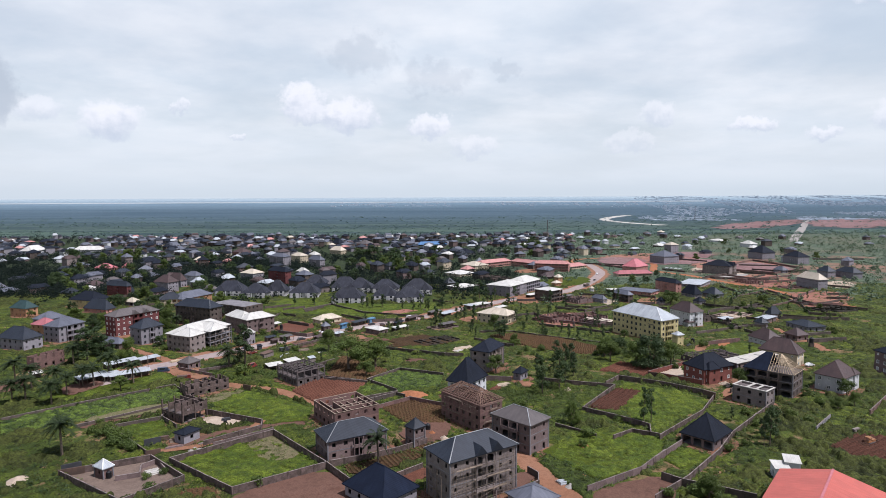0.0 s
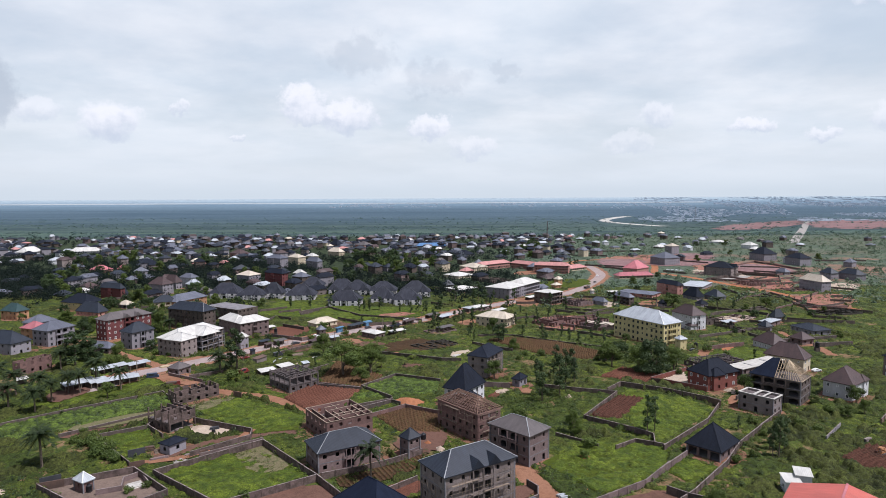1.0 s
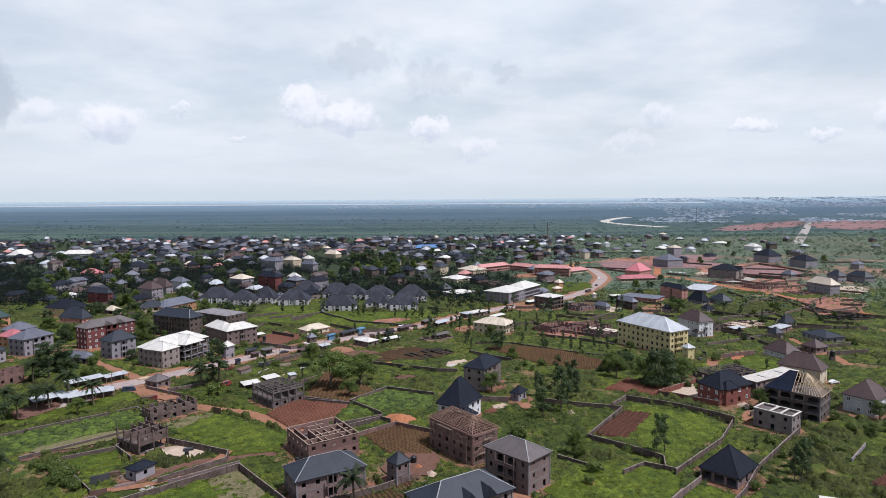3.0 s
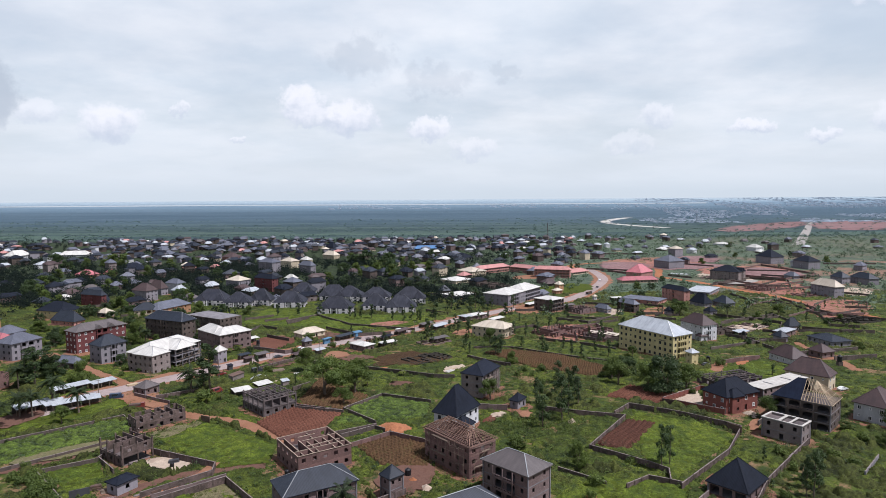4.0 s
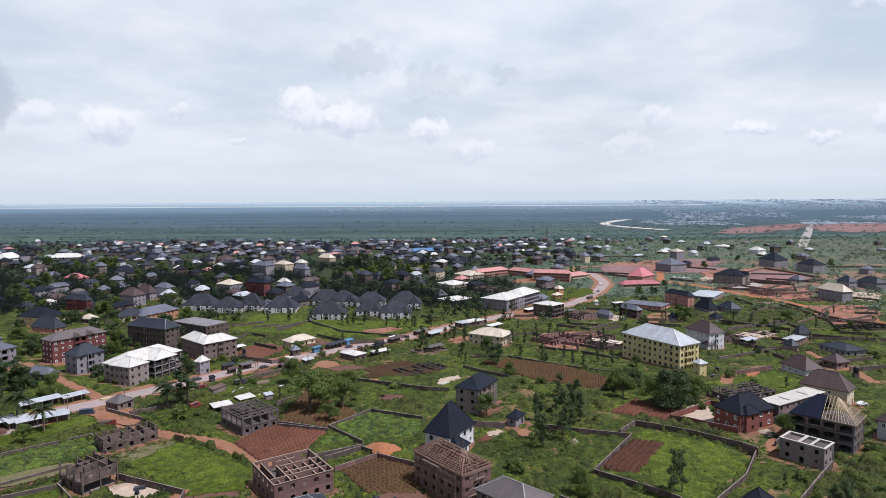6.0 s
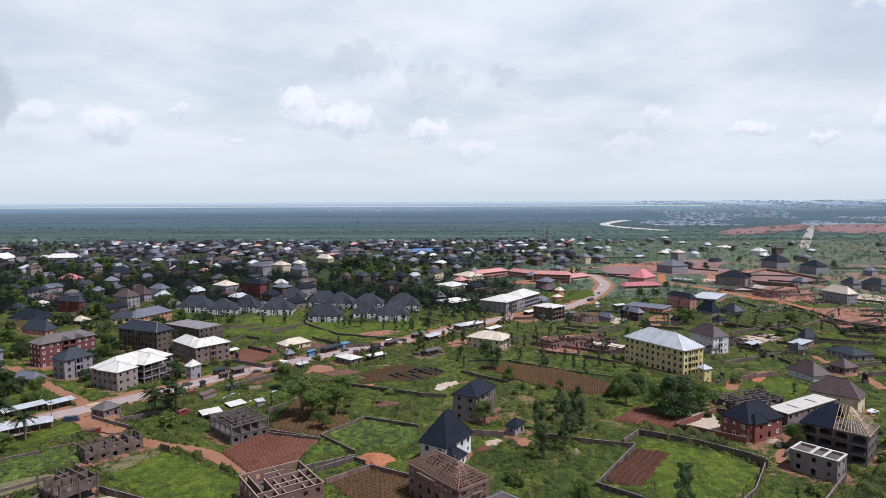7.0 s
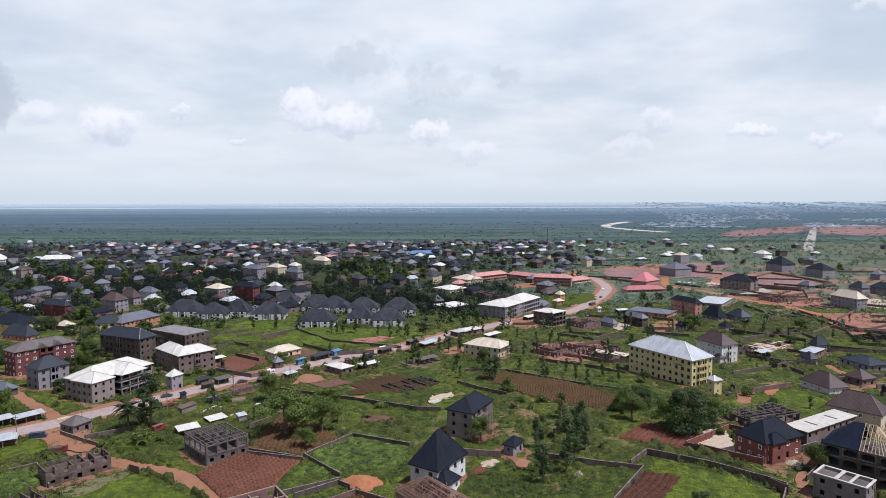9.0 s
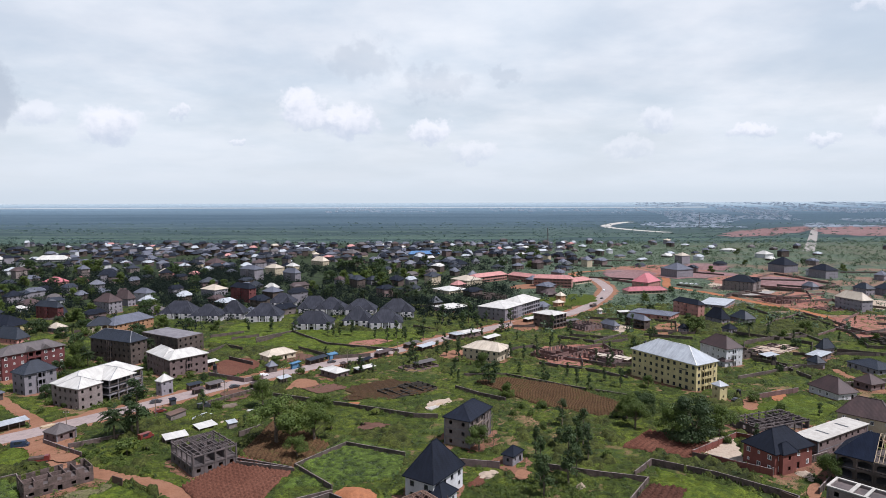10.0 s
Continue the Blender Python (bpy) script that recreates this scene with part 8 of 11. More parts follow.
fence([(-9.1, 501.7), (7.5, 485.4)], 2.0, pier=7, material=WALL_OLD, label='dark weathered block wall between cleared plots')
fence([(-9.0, 590.0), (34.6, 600.3)], 2.0, pier=7, material=WALL_OLD, label='low block compound wall on open ground')
fence([(-127.2, 965.1), (-97.0, 997.1)], 2.0, pier=7, material=WALL_OLD, label='dark weathered block wall between cleared plots')
fence([(-283.8, 527.7), (-261.2, 545.7)], 2.0, pier=7, material=WALL_OLD, label='low block compound wall on open ground')
fence([(-229.7, 485.0), (-220.1, 492.3)], 2.0, pier=7, material=WALL_OLD, label='dark weathered block wall between cleared plots')
fence([(-134.3, 467.6), (-117.9, 481.7)], 2.0, pier=7, material=WALL_OLD, label='low block compound wall on open ground')
fence([(-118.8, 415.6), (-115.2, 439.6), (-102.3, 429.8)], 2.0, pier=7, material=WALL_OLD, label='dark weathered block wall between cleared plots')

# ---- long buildings, sheds and small works ----
long_roof(59.9, 765.4, 40.7, 49.4, 14, 2, PLASTER_PINK, ROOF_ROSE, 'school block with sun-bleached red roof')
long_roof(99.2, 760.1, -48.3, 39.1, 13, 2, PLASTER_PINK, ROOF_ROSE, 'school block with faded red sheet roof')
long_roof(123.1, 715.7, -17.6, 39.2, 14, 3, PLASTER_PINK, ROOF_ROSE, 'three-storey school block with open galleries and red roof')
long_roof(153.5, 744.8, 38.5, 31.4, 16, 1, PLASTER_CREAM, ROOF_ROSE, 'low hall with faded red roof')
long_roof(201.3, 669.9, 9.6, 39.9, 14, 1, PLASTER_CREAM, ROOF_PINK, 'long hall with pink-red sheet roof', category='hall', name='hall')
house(216.7, 712.9, 42.3, 25.9, 18.7, 2, wall=PLASTER_PINK, roof=ROOF_PINK, rh=8, label='church hall with tall pink-red roof', windows=False)
house(-403.8, 750.3, 64.4, 16.0, 22.4, 1, wall=PLASTER_PINK, roof=ROOF_PINK, rh=5, label='house with bright red roof', windows=False)
house(-379.3, 754.5, 66.6, 9.0, 13.4, 1, wall=PLASTER_PINK, roof=ROOF_PINK, rh=5, label='bright red roofed house among dark trees', windows=False)
long_roof(-21.2, 1137.5, 10.8, 52.8, 16, 1, PLASTER_GREY, ROOF_BLUE, 'wide market hall with a bright blue roof', category='hall', name='hall', rh=5)
long_roof(-589.3, 1045.9, 10.4, 44.3, 22, 1, PLASTER_WHITE, ROOF_WHITE, 'long hall with pale white roof', category='hall', name='hall', rh=6)
long_roof(-647.4, 993.1, 77.1, 31.1, 22, 2, PLASTER_WHITE, ROOF_WHITE, 'hall with pale white roof', category='hall', name='hall', rh=8)
shed(2.0, 430.7, 50.5, 13.7, 5, 2.8, ROOF_ZINC, label='roadside stall with rusty zinc roof')
shed(-21.2, 414.7, 54.0, 12.0, 4, 2.6, ROOF_BROWN, label='roadside stall with brown tin roof')
shed(-7.0, 438.1, 51.4, 11.7, 4, 2.6, ROOF_TAUPE, label='small stall with taupe tin roof')
shed(40.4, 456.6, 48.7, 13.4, 4.5, 2.6, ROOF_WHITE, label='roadside stall with white tin roof')
shed(41.7, 418.8, 36.4, 11.0, 5, 2.6, ROOF_CREAM, label='open shed with cream tin roof')
shed(94.5, 402.1, -35.9, 8.2, 5, 2.6, ROOF_CREAM, label='open shed with pale sheet roof')
shed(102.5, 396.4, -44.2, 8.8, 5, 2.6, ROOF_CREAM, label='open shed with pale sheet roof')
shed(74.3, 523.6, 43.5, 14.8, 5, 2.6, ROOF_WHITE, label='stall with white tin roof by the road')
shed(100.3, 513.6, 34.5, 12.8, 4, 2.6, ROOF_TAUPE, label='stall with taupe tin roof by the road')
shed(147.5, 549.8, 15.2, 10.0, 5, 2.8, ROOF_WHITE, label='small shed with white tin roof')
shed(-69.4, 349.1, 50.0, 7.6, 4, 2.5, ROOF_BROWN, label='low roadside stall with brown tin roof')
shed(-61.2, 359.2, 52.4, 6.3, 3.5, 2.5, ROOF_ZINC, label='low roadside stall with zinc roof')
shed(-88.7, 349.1, 50.7, 7.5, 4, 2.6, ROOF_TAUPE, label='roadside stall with taupe roof')
shed(180.6, 402.1, 26.0, 10.1, 5, 2.8, ROOF_ZINC, label='shed with zinc roof among plots')
shed(-149.0, 286.5, 51.9, 14.7, 5, 2.6, ROOF_ZINC, label='long open roadside stall with dull zinc roof')
shed(-140.1, 294.3, 53.3, 10.0, 4.5, 2.5, ROOF_ZINC, label='open roadside stall with dull zinc roof')
shed(-131.9, 269.0, 34.5, 8.1, 5, 2.6, ROOF_ZINC, label='roadside stall with blue-grey zinc roof')
shed(-141.9, 263.6, 50.9, 7.7, 6, 2.6, ROOF_ZINC, label='roadside stall with shiny zinc roof')
shed(-148.3, 261.0, 49.4, 12.1, 6, 2.6, ROOF_ZINC, label='open stall with zinc roof under palms')
shed(-135.8, 266.4, 44.2, 15.8, 5, 2.6, ROOF_ZINC, label='open stall with shiny zinc roof by the road')
shed(-175.8, 267.2, 49.9, 4.9, 3.5, 2.4, ROOF_WHITE, label='small stall with white roof')
shed(-76.8, 280.1, 37.2, 7.4, 5, 2.4, ROOF_WHITE, label='lean-to with white zinc roof')
shed(-72.6, 295.0, 45.8, 7.0, 5, 0.9, ROOF_WHITE, label='stack of pale roofing sheets on low supports', category='sheet stack', name='sheet_stack')
shed(-63.1, 294.3, 39.7, 3.4, 3, 2.2, ROOF_ZINC, label='small tin kiosk beside the road', open_sides=False)
shed(-54.2, 399.0, 54.0, 12.8, 4, 2.6, ROOF_SLATE, label='roadside stall with dark tin roof')
shed(-27.1, 378.9, 44.4, 11.2, 4, 2.4, ROOF_WHITE, label='roadside stall with awning')
shed(-106.7, 393.2, 53.3, 7.1, 4, 2.4, ROOF_WHITE, label='small shed with white roof')
shed(-87.5, 305.9, 65.4, 7.6, 3, 2.2, IRON, label='small rusty iron roadside shack', open_sides=False)
shed(91.2, 168.6, -10.1, 4.2, 5, 3.4, ROOF_WHITE, label='small outhouse with a white sheet roof', open_sides=False, wall=PLASTER_WHITE)
shed(95.1, 170.1, -20.0, 4.3, 5, 4.4, ROOF_WHITE, label='small outhouse with a tilted white sheet roof', open_sides=False, wall=PLASTER_WHITE)
house(-176.6, 331.5, 70.5, 6.4, 15.0, 1, wall=BLOCK_DARK, roof=ROOF_GREY, rh=2.6, label='grey bungalow with grey roof behind a wall', windows=False)
shell(124.6, 293.6, 20.5, 23.0, 12.0, 1, wall=CONCRETE_DARK, columns=True, rafters='beams', timber=CONCRETE_DARK, rooms=(6, 3), label='dark concrete grid of columns and beams of a new building', seed=12)
shell(52.3, 643.2, 38.2, 21.0, 26.0, 1, wall=BLOCK_DARK, ragged=0.7, label='roofless low block walls of a new building', seed=15)
shell(105.9, 496.9, 31.3, 15.8, 16.4, 1, wall=BLOCK_PINK, ragged=0.7, label='roofless low block walls of a new building', seed=16)
shell(96.3, 397.3, 34.2, 15.5, 13.6, 1, wall=BLOCK_PINK, ragged=0.7, label='roofless low block walls of a new building', seed=17)
shell(73.6, 413.1, 40.6, 23.5, 16.8, 1, wall=BLOCK_RED, ragged=0.7, label='roofless low block walls of a new building', seed=19)
shell(96.4, 410.0, 42.9, 19.3, 12.1, 1, wall=BLOCK_RED, ragged=0.7, label='roofless low block walls of a new building', seed=20)
shell(299.8, 612.1, 18.4, 21.9, 21.1, 1, wall=BLOCK_RED, ragged=0.7, label='roofless low block walls of a new building', seed=21)
shell(170.5, 413.7, 21.0, 12.3, 16.1, 1, wall=BLOCK_DARK, ragged=0.7, label='roofless low block walls of a new building', seed=22)
house(133.7, 273.2, 30.6, 28.5, 6.9, 2, wall=BLOCK_PINK, flat=True, deck=PALE_SLAB, windows=False, over=0.05, label='pale concrete-roofed two-storey row beside a red house', name='row_house')

# ---- yards and roadside clutter ----
def foundation(x, y, rot, la, lb, nx, ny, h, wall, label, seed=1):
    """Low block walls of a building just begun: outer walls and cross walls, stepped where courses are missing."""
    r = random.Random(seed)
    ob = thing("foundation", at(x, y, rot), label, "foundation")
    keep_off(x, y, rot, la, lb, 1.0)
    xs = [-la / 2 + la * i / nx for i in range(nx + 1)]
    ys = [-lb / 2 + lb * j / ny for j in range(ny + 1)]
    runs = [((u, ys[0]), (u, ys[-1])) for u in xs] + [((xs[0], w), (xs[-1], w)) for w in ys]
    for p, q in runs:
        n = max(1, int(math.dist(p, q) / 4.5))
        for k in range(n):
            if r.random() < 0.04:
                continue
            a, b = [(p[i] + (q[i] - p[i]) * k / n) for i in (0, 1)], [(p[i] + (q[i] - p[i]) * (k + 1) / n) for i in (0, 1)]
            top = h * r.choice((0.45, 0.7, 0.85, 1.0, 1.0))
            part("wall", Shape().box(min(a[0], b[0]) - 0.11, min(a[1], b[1]) - 0.11, -0.8, max(a[0], b[0]) + 0.11, max(a[1], b[1]) + 0.11, top), wall, ob)


def stack(x, y, rot, la, lb, h, material, label, name="timber_stack", category="stack", rows=5, seed=1):
    """A loose stack: long pieces laid side by side in courses, none quite in line."""
    rs = random.Random(seed)
    ob = thing(name, at(x, y, rot), label, category)
    courses = max(1, round(h / 0.28))
    for k in range(courses):
        n = max(2, rows - k)
        for j in range(n):
            v = (j - (n - 1) / 2) * lb / rows
            e = la / 2 * rs.uniform(0.75, 1.0)
            part("piece", Shape().box(-e, v - lb / rows * 0.42, h * k / courses - (0.2 if not k else 0), e * rs.uniform(0.8, 1), v + lb / rows * 0.42, h * (k + 0.94) / courses), material, ob, m=Matrix.Rotation(rs.uniform(-0.06, 0.06), 4, "Z"))
    return ob


stack(-82.6, 173.5, 40, 4.6, 4.2, 0.5, PALE_SLAB, 'pale cement slabs laid in rows in a sandy yard', 'slab_stack', rows=6, seed=1)
stack(-89.9, 197.6, 25, 3.2, 2.4, 1.2, IRON, 'rusty scrap frames piled beside a grey wall', 'scrap_pile', rows=4, seed=2)
stack(-83.8, 190.5, 28, 6.0, 2.0, 0.8, BLOCK_PINK, 'stack of grey blocks beside an outbuilding', 'block_stack', rows=4, seed=3)
stack(-87.4, 213.4, 50, 3.0, 2.0, 0.9, BLOCK, 'stack of grey blocks at a building site', 'block_stack', rows=4, seed=4)
stack(-76.2, 214.8, 20, 3.4, 2.2, 0.8, TRIM_DARK, 'dark sheeted pile of building goods', 'goods_pile', rows=3, seed=5)
stack(-72.9, 320.6, 35, 6.5, 4.0, 0.8, TIMBER, 'stack of old planks in the grass', rows=6, seed=6)
stack(-63.0, 315.1, 20, 3.6, 1.6, 0.3, ROOF_WHITE, 'white sheets lying in the grass', 'sheet_pile', rows=3, seed=7)
stack(7.1, 317.3, 40, 6.0, 3.4, 0.5, PALE_SLAB, 'pale rubble and boards beside a wall', 'rubble_pile', rows=5, seed=8)
stack(-128.5, 296.0, 50, 5.0, 3.0, 0.7, TIMBER_PALE, 'stack of pale timber by the roadside stalls', rows=5, seed=9)
stack(10.2, 173.5, 33, 4.2, 2.2, 0.8, BLOCK_DARK, 'stack of blocks beside a tall house', 'block_stack', rows=4, seed=10)
stack(31.5, 166.0, 20, 3.6, 2.6, 0.7, ROOF_ZINC, 'heap of pale cement bags by a dirt lane', 'bag_heap', rows=4, seed=11)
water_tank(-93.2, 170.0, 0.75, 1.6, 0.3)
water_tank(131.5, 331.2, 0.9, 1.8, 1.5)
fence([(-108.0, 172.7), (-103.8, 175.5)], 2.6, piers=False, material=TRIM_DARK, label='black sheet-metal gate of a sandy yard')
fence([(-72.0, 191.2), (-70.4, 193.0)], 2.3, piers=False, material=IRON, label='rusty red sheet gate in a pinkish wall')
foundation(-4.5, 344.0, 42, 22.0, 13.0, 6, 4, 1.3, BLOCK_BLACK, 'dark low block walls of a house just begun', 41)
foundation(-1.5, 388.0, 43, 17.0, 11.0, 4, 2, 1.1, BLOCK_PINK, 'low pinkish block walls of a house just begun', 42)
shed(1.5, 391.5, 43, 13.0, 4.0, 2.2, ROOF_TAUPE, label='long low shed with a dusty brown sheet roof')
foundation(195.4, 427.0, 39, 31.0, 15.0, 6, 3, 1.0, BLOCK_PINK, 'low pinkish foundation walls inside a walled plot', 43)
foundation(277.0, 449.0, 20, 30.0, 18.0, 6, 4, 1.6, BLOCK_BLACK, 'dark low block walls and stacked blocks of a large site', 44)
foundation(318.0, 575.0, 25, 24.0, 18.0, 4, 3, 1.2, BLOCK_RED, 'red-brown foundation walls on cleared red earth', 45)
plot('brown_plot', [(-33.0, 339.0), (-27.0, 352.0), (-17.6, 362.1), (2.0, 357.0), (7.0, 341.0), (-6.0, 331.0), (-17.4, 331.4)], FARM, 'dark brown bare plot beside low walls', rounded=True, rough_edge=4.0)
plot('rubble_yard', [(2.5, 315.0), (6.0, 325.0), (13.5, 332.9), (15.0, 327.4), (6.3, 313.3)], SAND, 'pale sand and planks spread over a building plot', rounded=True, rough_edge=2.2)
plot('cleared_plot', [(357.4, 776.5), (395.1, 805.3), (410.6, 719.2), (364.5, 692.3), (330.4, 713.4)], FAR_RED, 'walled plot of bare red earth', rounded=True, rough_edge=3)
plot('cleared_plot', [(355.7, 977.3), (408.0, 943.0), (363.5, 859.3), (322.8, 878.5)], FAR_RED, 'cleared plot of red earth', rounded=True, rough_edge=8)
plot('cleared_plot', [(272.1, 850.5), (256.0, 771.1), (320.2, 790.9), (364.9, 814.4), (342.0, 860.9)], FAR_RED, 'trampled red earth before a hall', rounded=True, rough_edge=8)
plot('cleared_plot', [(219.1, 886.4), (277.1, 865.8), (246.3, 771.7), (204.3, 762.8), (198.3, 812.0)], FAR_RED, 'broad red earth field beside the road', rounded=True, rough_edge=6)
plot('paved_yard', [(284.9, 665.5), (328.5, 685.1), (323.4, 663.5), (286.7, 644.9)], CEMENT, 'pale cement yard inside a wall', rounded=True, rough_edge=1)
for line, tint in (([(269.7, 649.8), (295.3, 629.0), (334.1, 627.1), (353.0, 666.2), (325.0, 689.9), (269.7, 649.8)], BLOCK_DARK),
                   ([(348.8, 765.4), (402.0, 818.9), (412.6, 719.0), (357.2, 679.1), (325.0, 712.0), (348.8, 765.4)], BLOCK_RED),
                   ([(309.9, 606.5), (347.9, 619.0), (323.2, 547.0), (290.6, 515.1)], BLOCK_RED),
                   ([(277.5, 498.9), (279.5, 470.2), (300.8, 445.1)], BLOCK_DARK),
                   ([(195.1, 473.6), (212.9, 452.5), (235.4, 462.2)], BLOCK_DARK),
                   ([(170.0, 399.2), (180.6, 384.5), (195.9, 381.0)], BLOCK_DARK),
                   ([(226.9, 419.8), (244.4, 408.4), (262.8, 406.0)], BLOCK_DARK),
                   ([(189.8, 775.1), (210.9, 740.7)], BLOCK_RED)):
    fence(line, 2.2, material=tint, piers=False, label='dark stained block wall round an open plot' if tint == BLOCK_DARK else 'red-brown block wall round a cleared plot')
plot('walled_yard', [(90.2, 271.1), (103.9, 285.9), (107.0, 278.4), (100.3, 262.0), (91.8, 264.5)], SAND, 'pale sandy yard inside a red wall', rounded=True, rough_edge=1.2)
stack(8.5, 321.5, 40, 6.5, 1.6, 0.5, TIMBER_PALE, 'pale planks laid out on a building plot', rows=3, seed=51)
plot('bare_patch', [(-18.9, 297.6), (-9.7, 297.6), (-8.1, 290.2), (-18.2, 289.3)], BARE, 'bare brown patch in the weeds', rounded=True, rough_edge=2.4)
strip('lane', [(-88.5, 187.2), (-77.3, 191.0), (-69.5, 198.5), (-64.5, 206.0), (-63.6, 213.5)], 3.0, LANE, 'narrow red earth path between two walls', wander=0.4)
fence([(-93.4, 191.0), (-89.4, 193.6)], 2.6, piers=False, material=TRIM_DARK, label='dark steel gate of a building yard')
stack(-86.0, 196.0, 30, 3.6, 1.8, 1.0, TIMBER, 'pile of rough timber beside a dark-roofed hut', rows=5, seed=61)
stack(-75.5, 193.6, 40, 4.8, 1.2, 0.7, BLOCK, 'low stack of grey blocks along a wall', 'block_stack', rows=4, seed=62)
heap(-71.0, 195.4, 1.8, 0.8, ORANGE, 'heap of red earth spilled along a wall', 63)
stack(133.2, 201.0, 25, 3.6, 2.6, 1.3, BLOCK, 'stack of pale blocks at the edge of a tilled plot', 'block_stack', rows=5, seed=64)
plot('dry_strip', [(-125.5, 219.7), (-103.4, 233.2), (-101.4, 223.9), (-113.0, 216.0), (-125.1, 211.0)], DRY, 'dry straw-coloured strip between two walls', rounded=True, rough_edge=1.2)
plot('shop_apron', [(-56.0, 367.0), (-46.4, 361.0), (-43.5, 352.0), (-58.3, 341.5), (-57.4, 353.0)], LANE, 'orange earth apron between a shop and the road', rounded=True, rough_edge=1.0)
plot('gap_path', [(-28.4, 320.6), (-27.0, 325.0), (-22.0, 325.4), (-22.6, 320.4)], ORANGE, 'orange earth in a gap between walls', rounded=True, rough_edge=0.5)
plot('rubble_yard', [(178.0, 414.0), (186.0, 432.0), (214.0, 444.0), (206.0, 418.0)], SAND, 'pale sand and rubble inside a walled building plot', rounded=True, rough_edge=3)
heap(190.0, 424.0, 3.0, 1.4, SAND, 'heap of pale sand in a building plot', 31)
heap(201.0, 430.0, 2.6, 1.2, LANE, 'heap of orange earth in a building plot', 32)
hut(-72.6, 380.6, 40, 5.0, 4.4, 1, wall=BLOCK_DARK, roof=ROOF_GREY, rh=2.4, label='small roadside hut with grey pyramid roof', name='hut', category='hut')
shed(-97.2, 348.0, 50, 6.5, 3.0, 2.4, ROOF_SLATE, label='dark roadside stall under a slate-blue sheet')
shed(-29.0, 395.4, 50, 9.0, 3.2, 2.6, ROOF_DARK, label='dark open stall along the road')
shed(-38.7, 387.0, 50, 3.0, 2.6, 2.6, ROOF_BROWN, wall=IRON, label='small rusty kiosk beside the road', open_sides=False)
shed(-96.2, 323.3, 48, 2.6, 2.2, 2.3, ROOF_DARK, wall=TRIM_DARK, label='small black metal kiosk on the verge', open_sides=False)
shed(-92.5, 340.0, 50, 5.0, 2.6, 2.3, ROOF_BROWN, label='low brown roadside stall')
shed(-48.0, 408.5, 52, 6.0, 3.0, 2.6, BLUE_PAINT, wall=BLUE_PAINT, label='blue tin roadside shop', open_sides=False)
house(194.5, 345.5, 20, 9.5, 9.0, 1, wall=BLOCK_PINK, roof=ROOF_BROWN, rh=3.4, label='small house with maroon hipped roof', windows=False)
car(127.9, 325.3, 30, CAR_DARK, 'car', 'dark car parked beside a yellow gatehouse')
for n, (a, b) in enumerate(((303.0, 742.0), (307.0, 739.0), (311.0, 736.0), (299.0, 745.5))):
    car(a - 38, b - 10, 20, (CAR_SILVER, CAR_WHITE)[n % 2], 'car', 'pale car parked in a row on red earth')

# ---- scaffolds ----
scaffold(9.7, 156.7, 33.2, 19.1, 10.5, 6, seed=3)
scaffold(-2.5, 155.6, -56.8, 7.9, 9, 4, seed=4)
scaffold(14.9, 205.3, 39.2, 8.0, 9.5, 5, seed=8)
scaffold(5.0, 210.0, -50.8, 17.1, 9, 4, seed=9)
scaffold(23.3, 280.3, 60.8, 12.1, 8, 4, seed=5)

# ---- the red-roofed house by the camera ----
gable_house(87.4, 142.4, -128.5, 26, 23.5, 6.5, 3.0, PLASTER_CREAM, ROOF_RED, 'large house with a broad faded red sheet roof')

# ---- trees and shrubs ----
tree('palm', -115.1, 184.9, 14.3, 10.2)
tree('palm', -19.4, 176.7, 12.6, 8.1)
tree('palm', -97.7, 281.7, 10.0)
tree('palm', -176.1, 402.0, 9.5)
tree('palm', -152.2, 423.3, 9.4)
tree('palm', -68.4, 641.7, 10.3)
tree('palm', -90.7, 702.3, 10.1)
tree('palm', -19.9, 622.4, 8.8)
tree('palm', 106.4, 290.4, 8.1)
tree('palm', 200.2, 463.7, 11.8)
tree('palm', -59.6, 634.2, 11.3)
tree('palm', -89.7, 642.4, 10.3)
tree('palm', -31.3, 640.3, 10.3)
tree('palm', -4.9, 639.3, 9.1)
tree('broad', 22.1, 272.2, 9.0, 10.3)
tree('broad', -43.2, 278.2, 18.0, 21.4)
tree('broad', -31.4, 280.6, 13.3, 15.4)
tree('broad', -33.8, 266.0, 8.3, 8.7)
tree('broad', -59.3, 318.4, 12.9, 12.0)
tree('broad', -34.3, 304.6, 11.0, 11.4)
tree('broad', 77.5, 292.3, 10.9, 11.9)
tree('broad', -72.8, 390.8, 6.6, 9.1)
tree('broad', 29.4, 372.4, 12.4, 10.4)
tree('broad', 172.3, 477.3, 12.4, 15.3)
tree('broad', 241.8, 475.2, 9.0, 11.4)
tree('dark', 92.3, 278.5, 17.2, 19.4)
tree('broad', 85.9, 280.5, 13.4, 14.4)
tree('broad', 103.1, 284.9, 12.5, 13.6)
tree('dark', 77.5, 302.3, 10.9, 12.4)
tree('dark', 84.4, 306.4, 9.9, 11.4)
tree('dark', 42.6, 208.7, 8.6, 6.9)
tree('dark', -172.0, 311.6, 11.3, 14.0)
tree('dark', 67.0, 157.0, 7.0, 8.7)
tree('dark', 158.6, 248.7, 6.1, 9.0)
tree('dark', -151.8, 297.1, 11.7, 10.8)
tree('slender', -91.7, 285.6, 20.0, 9.7)
tree('slender', -95.4, 288.4, 13.8, 7.2)
tree('slender', 37.4, 246.4, 14.2, 4.6)
tree('slender', 39.1, 266.0, 10.4, 3.9)
tree('slender', 48.3, 250.7, 17.8, 4.7)
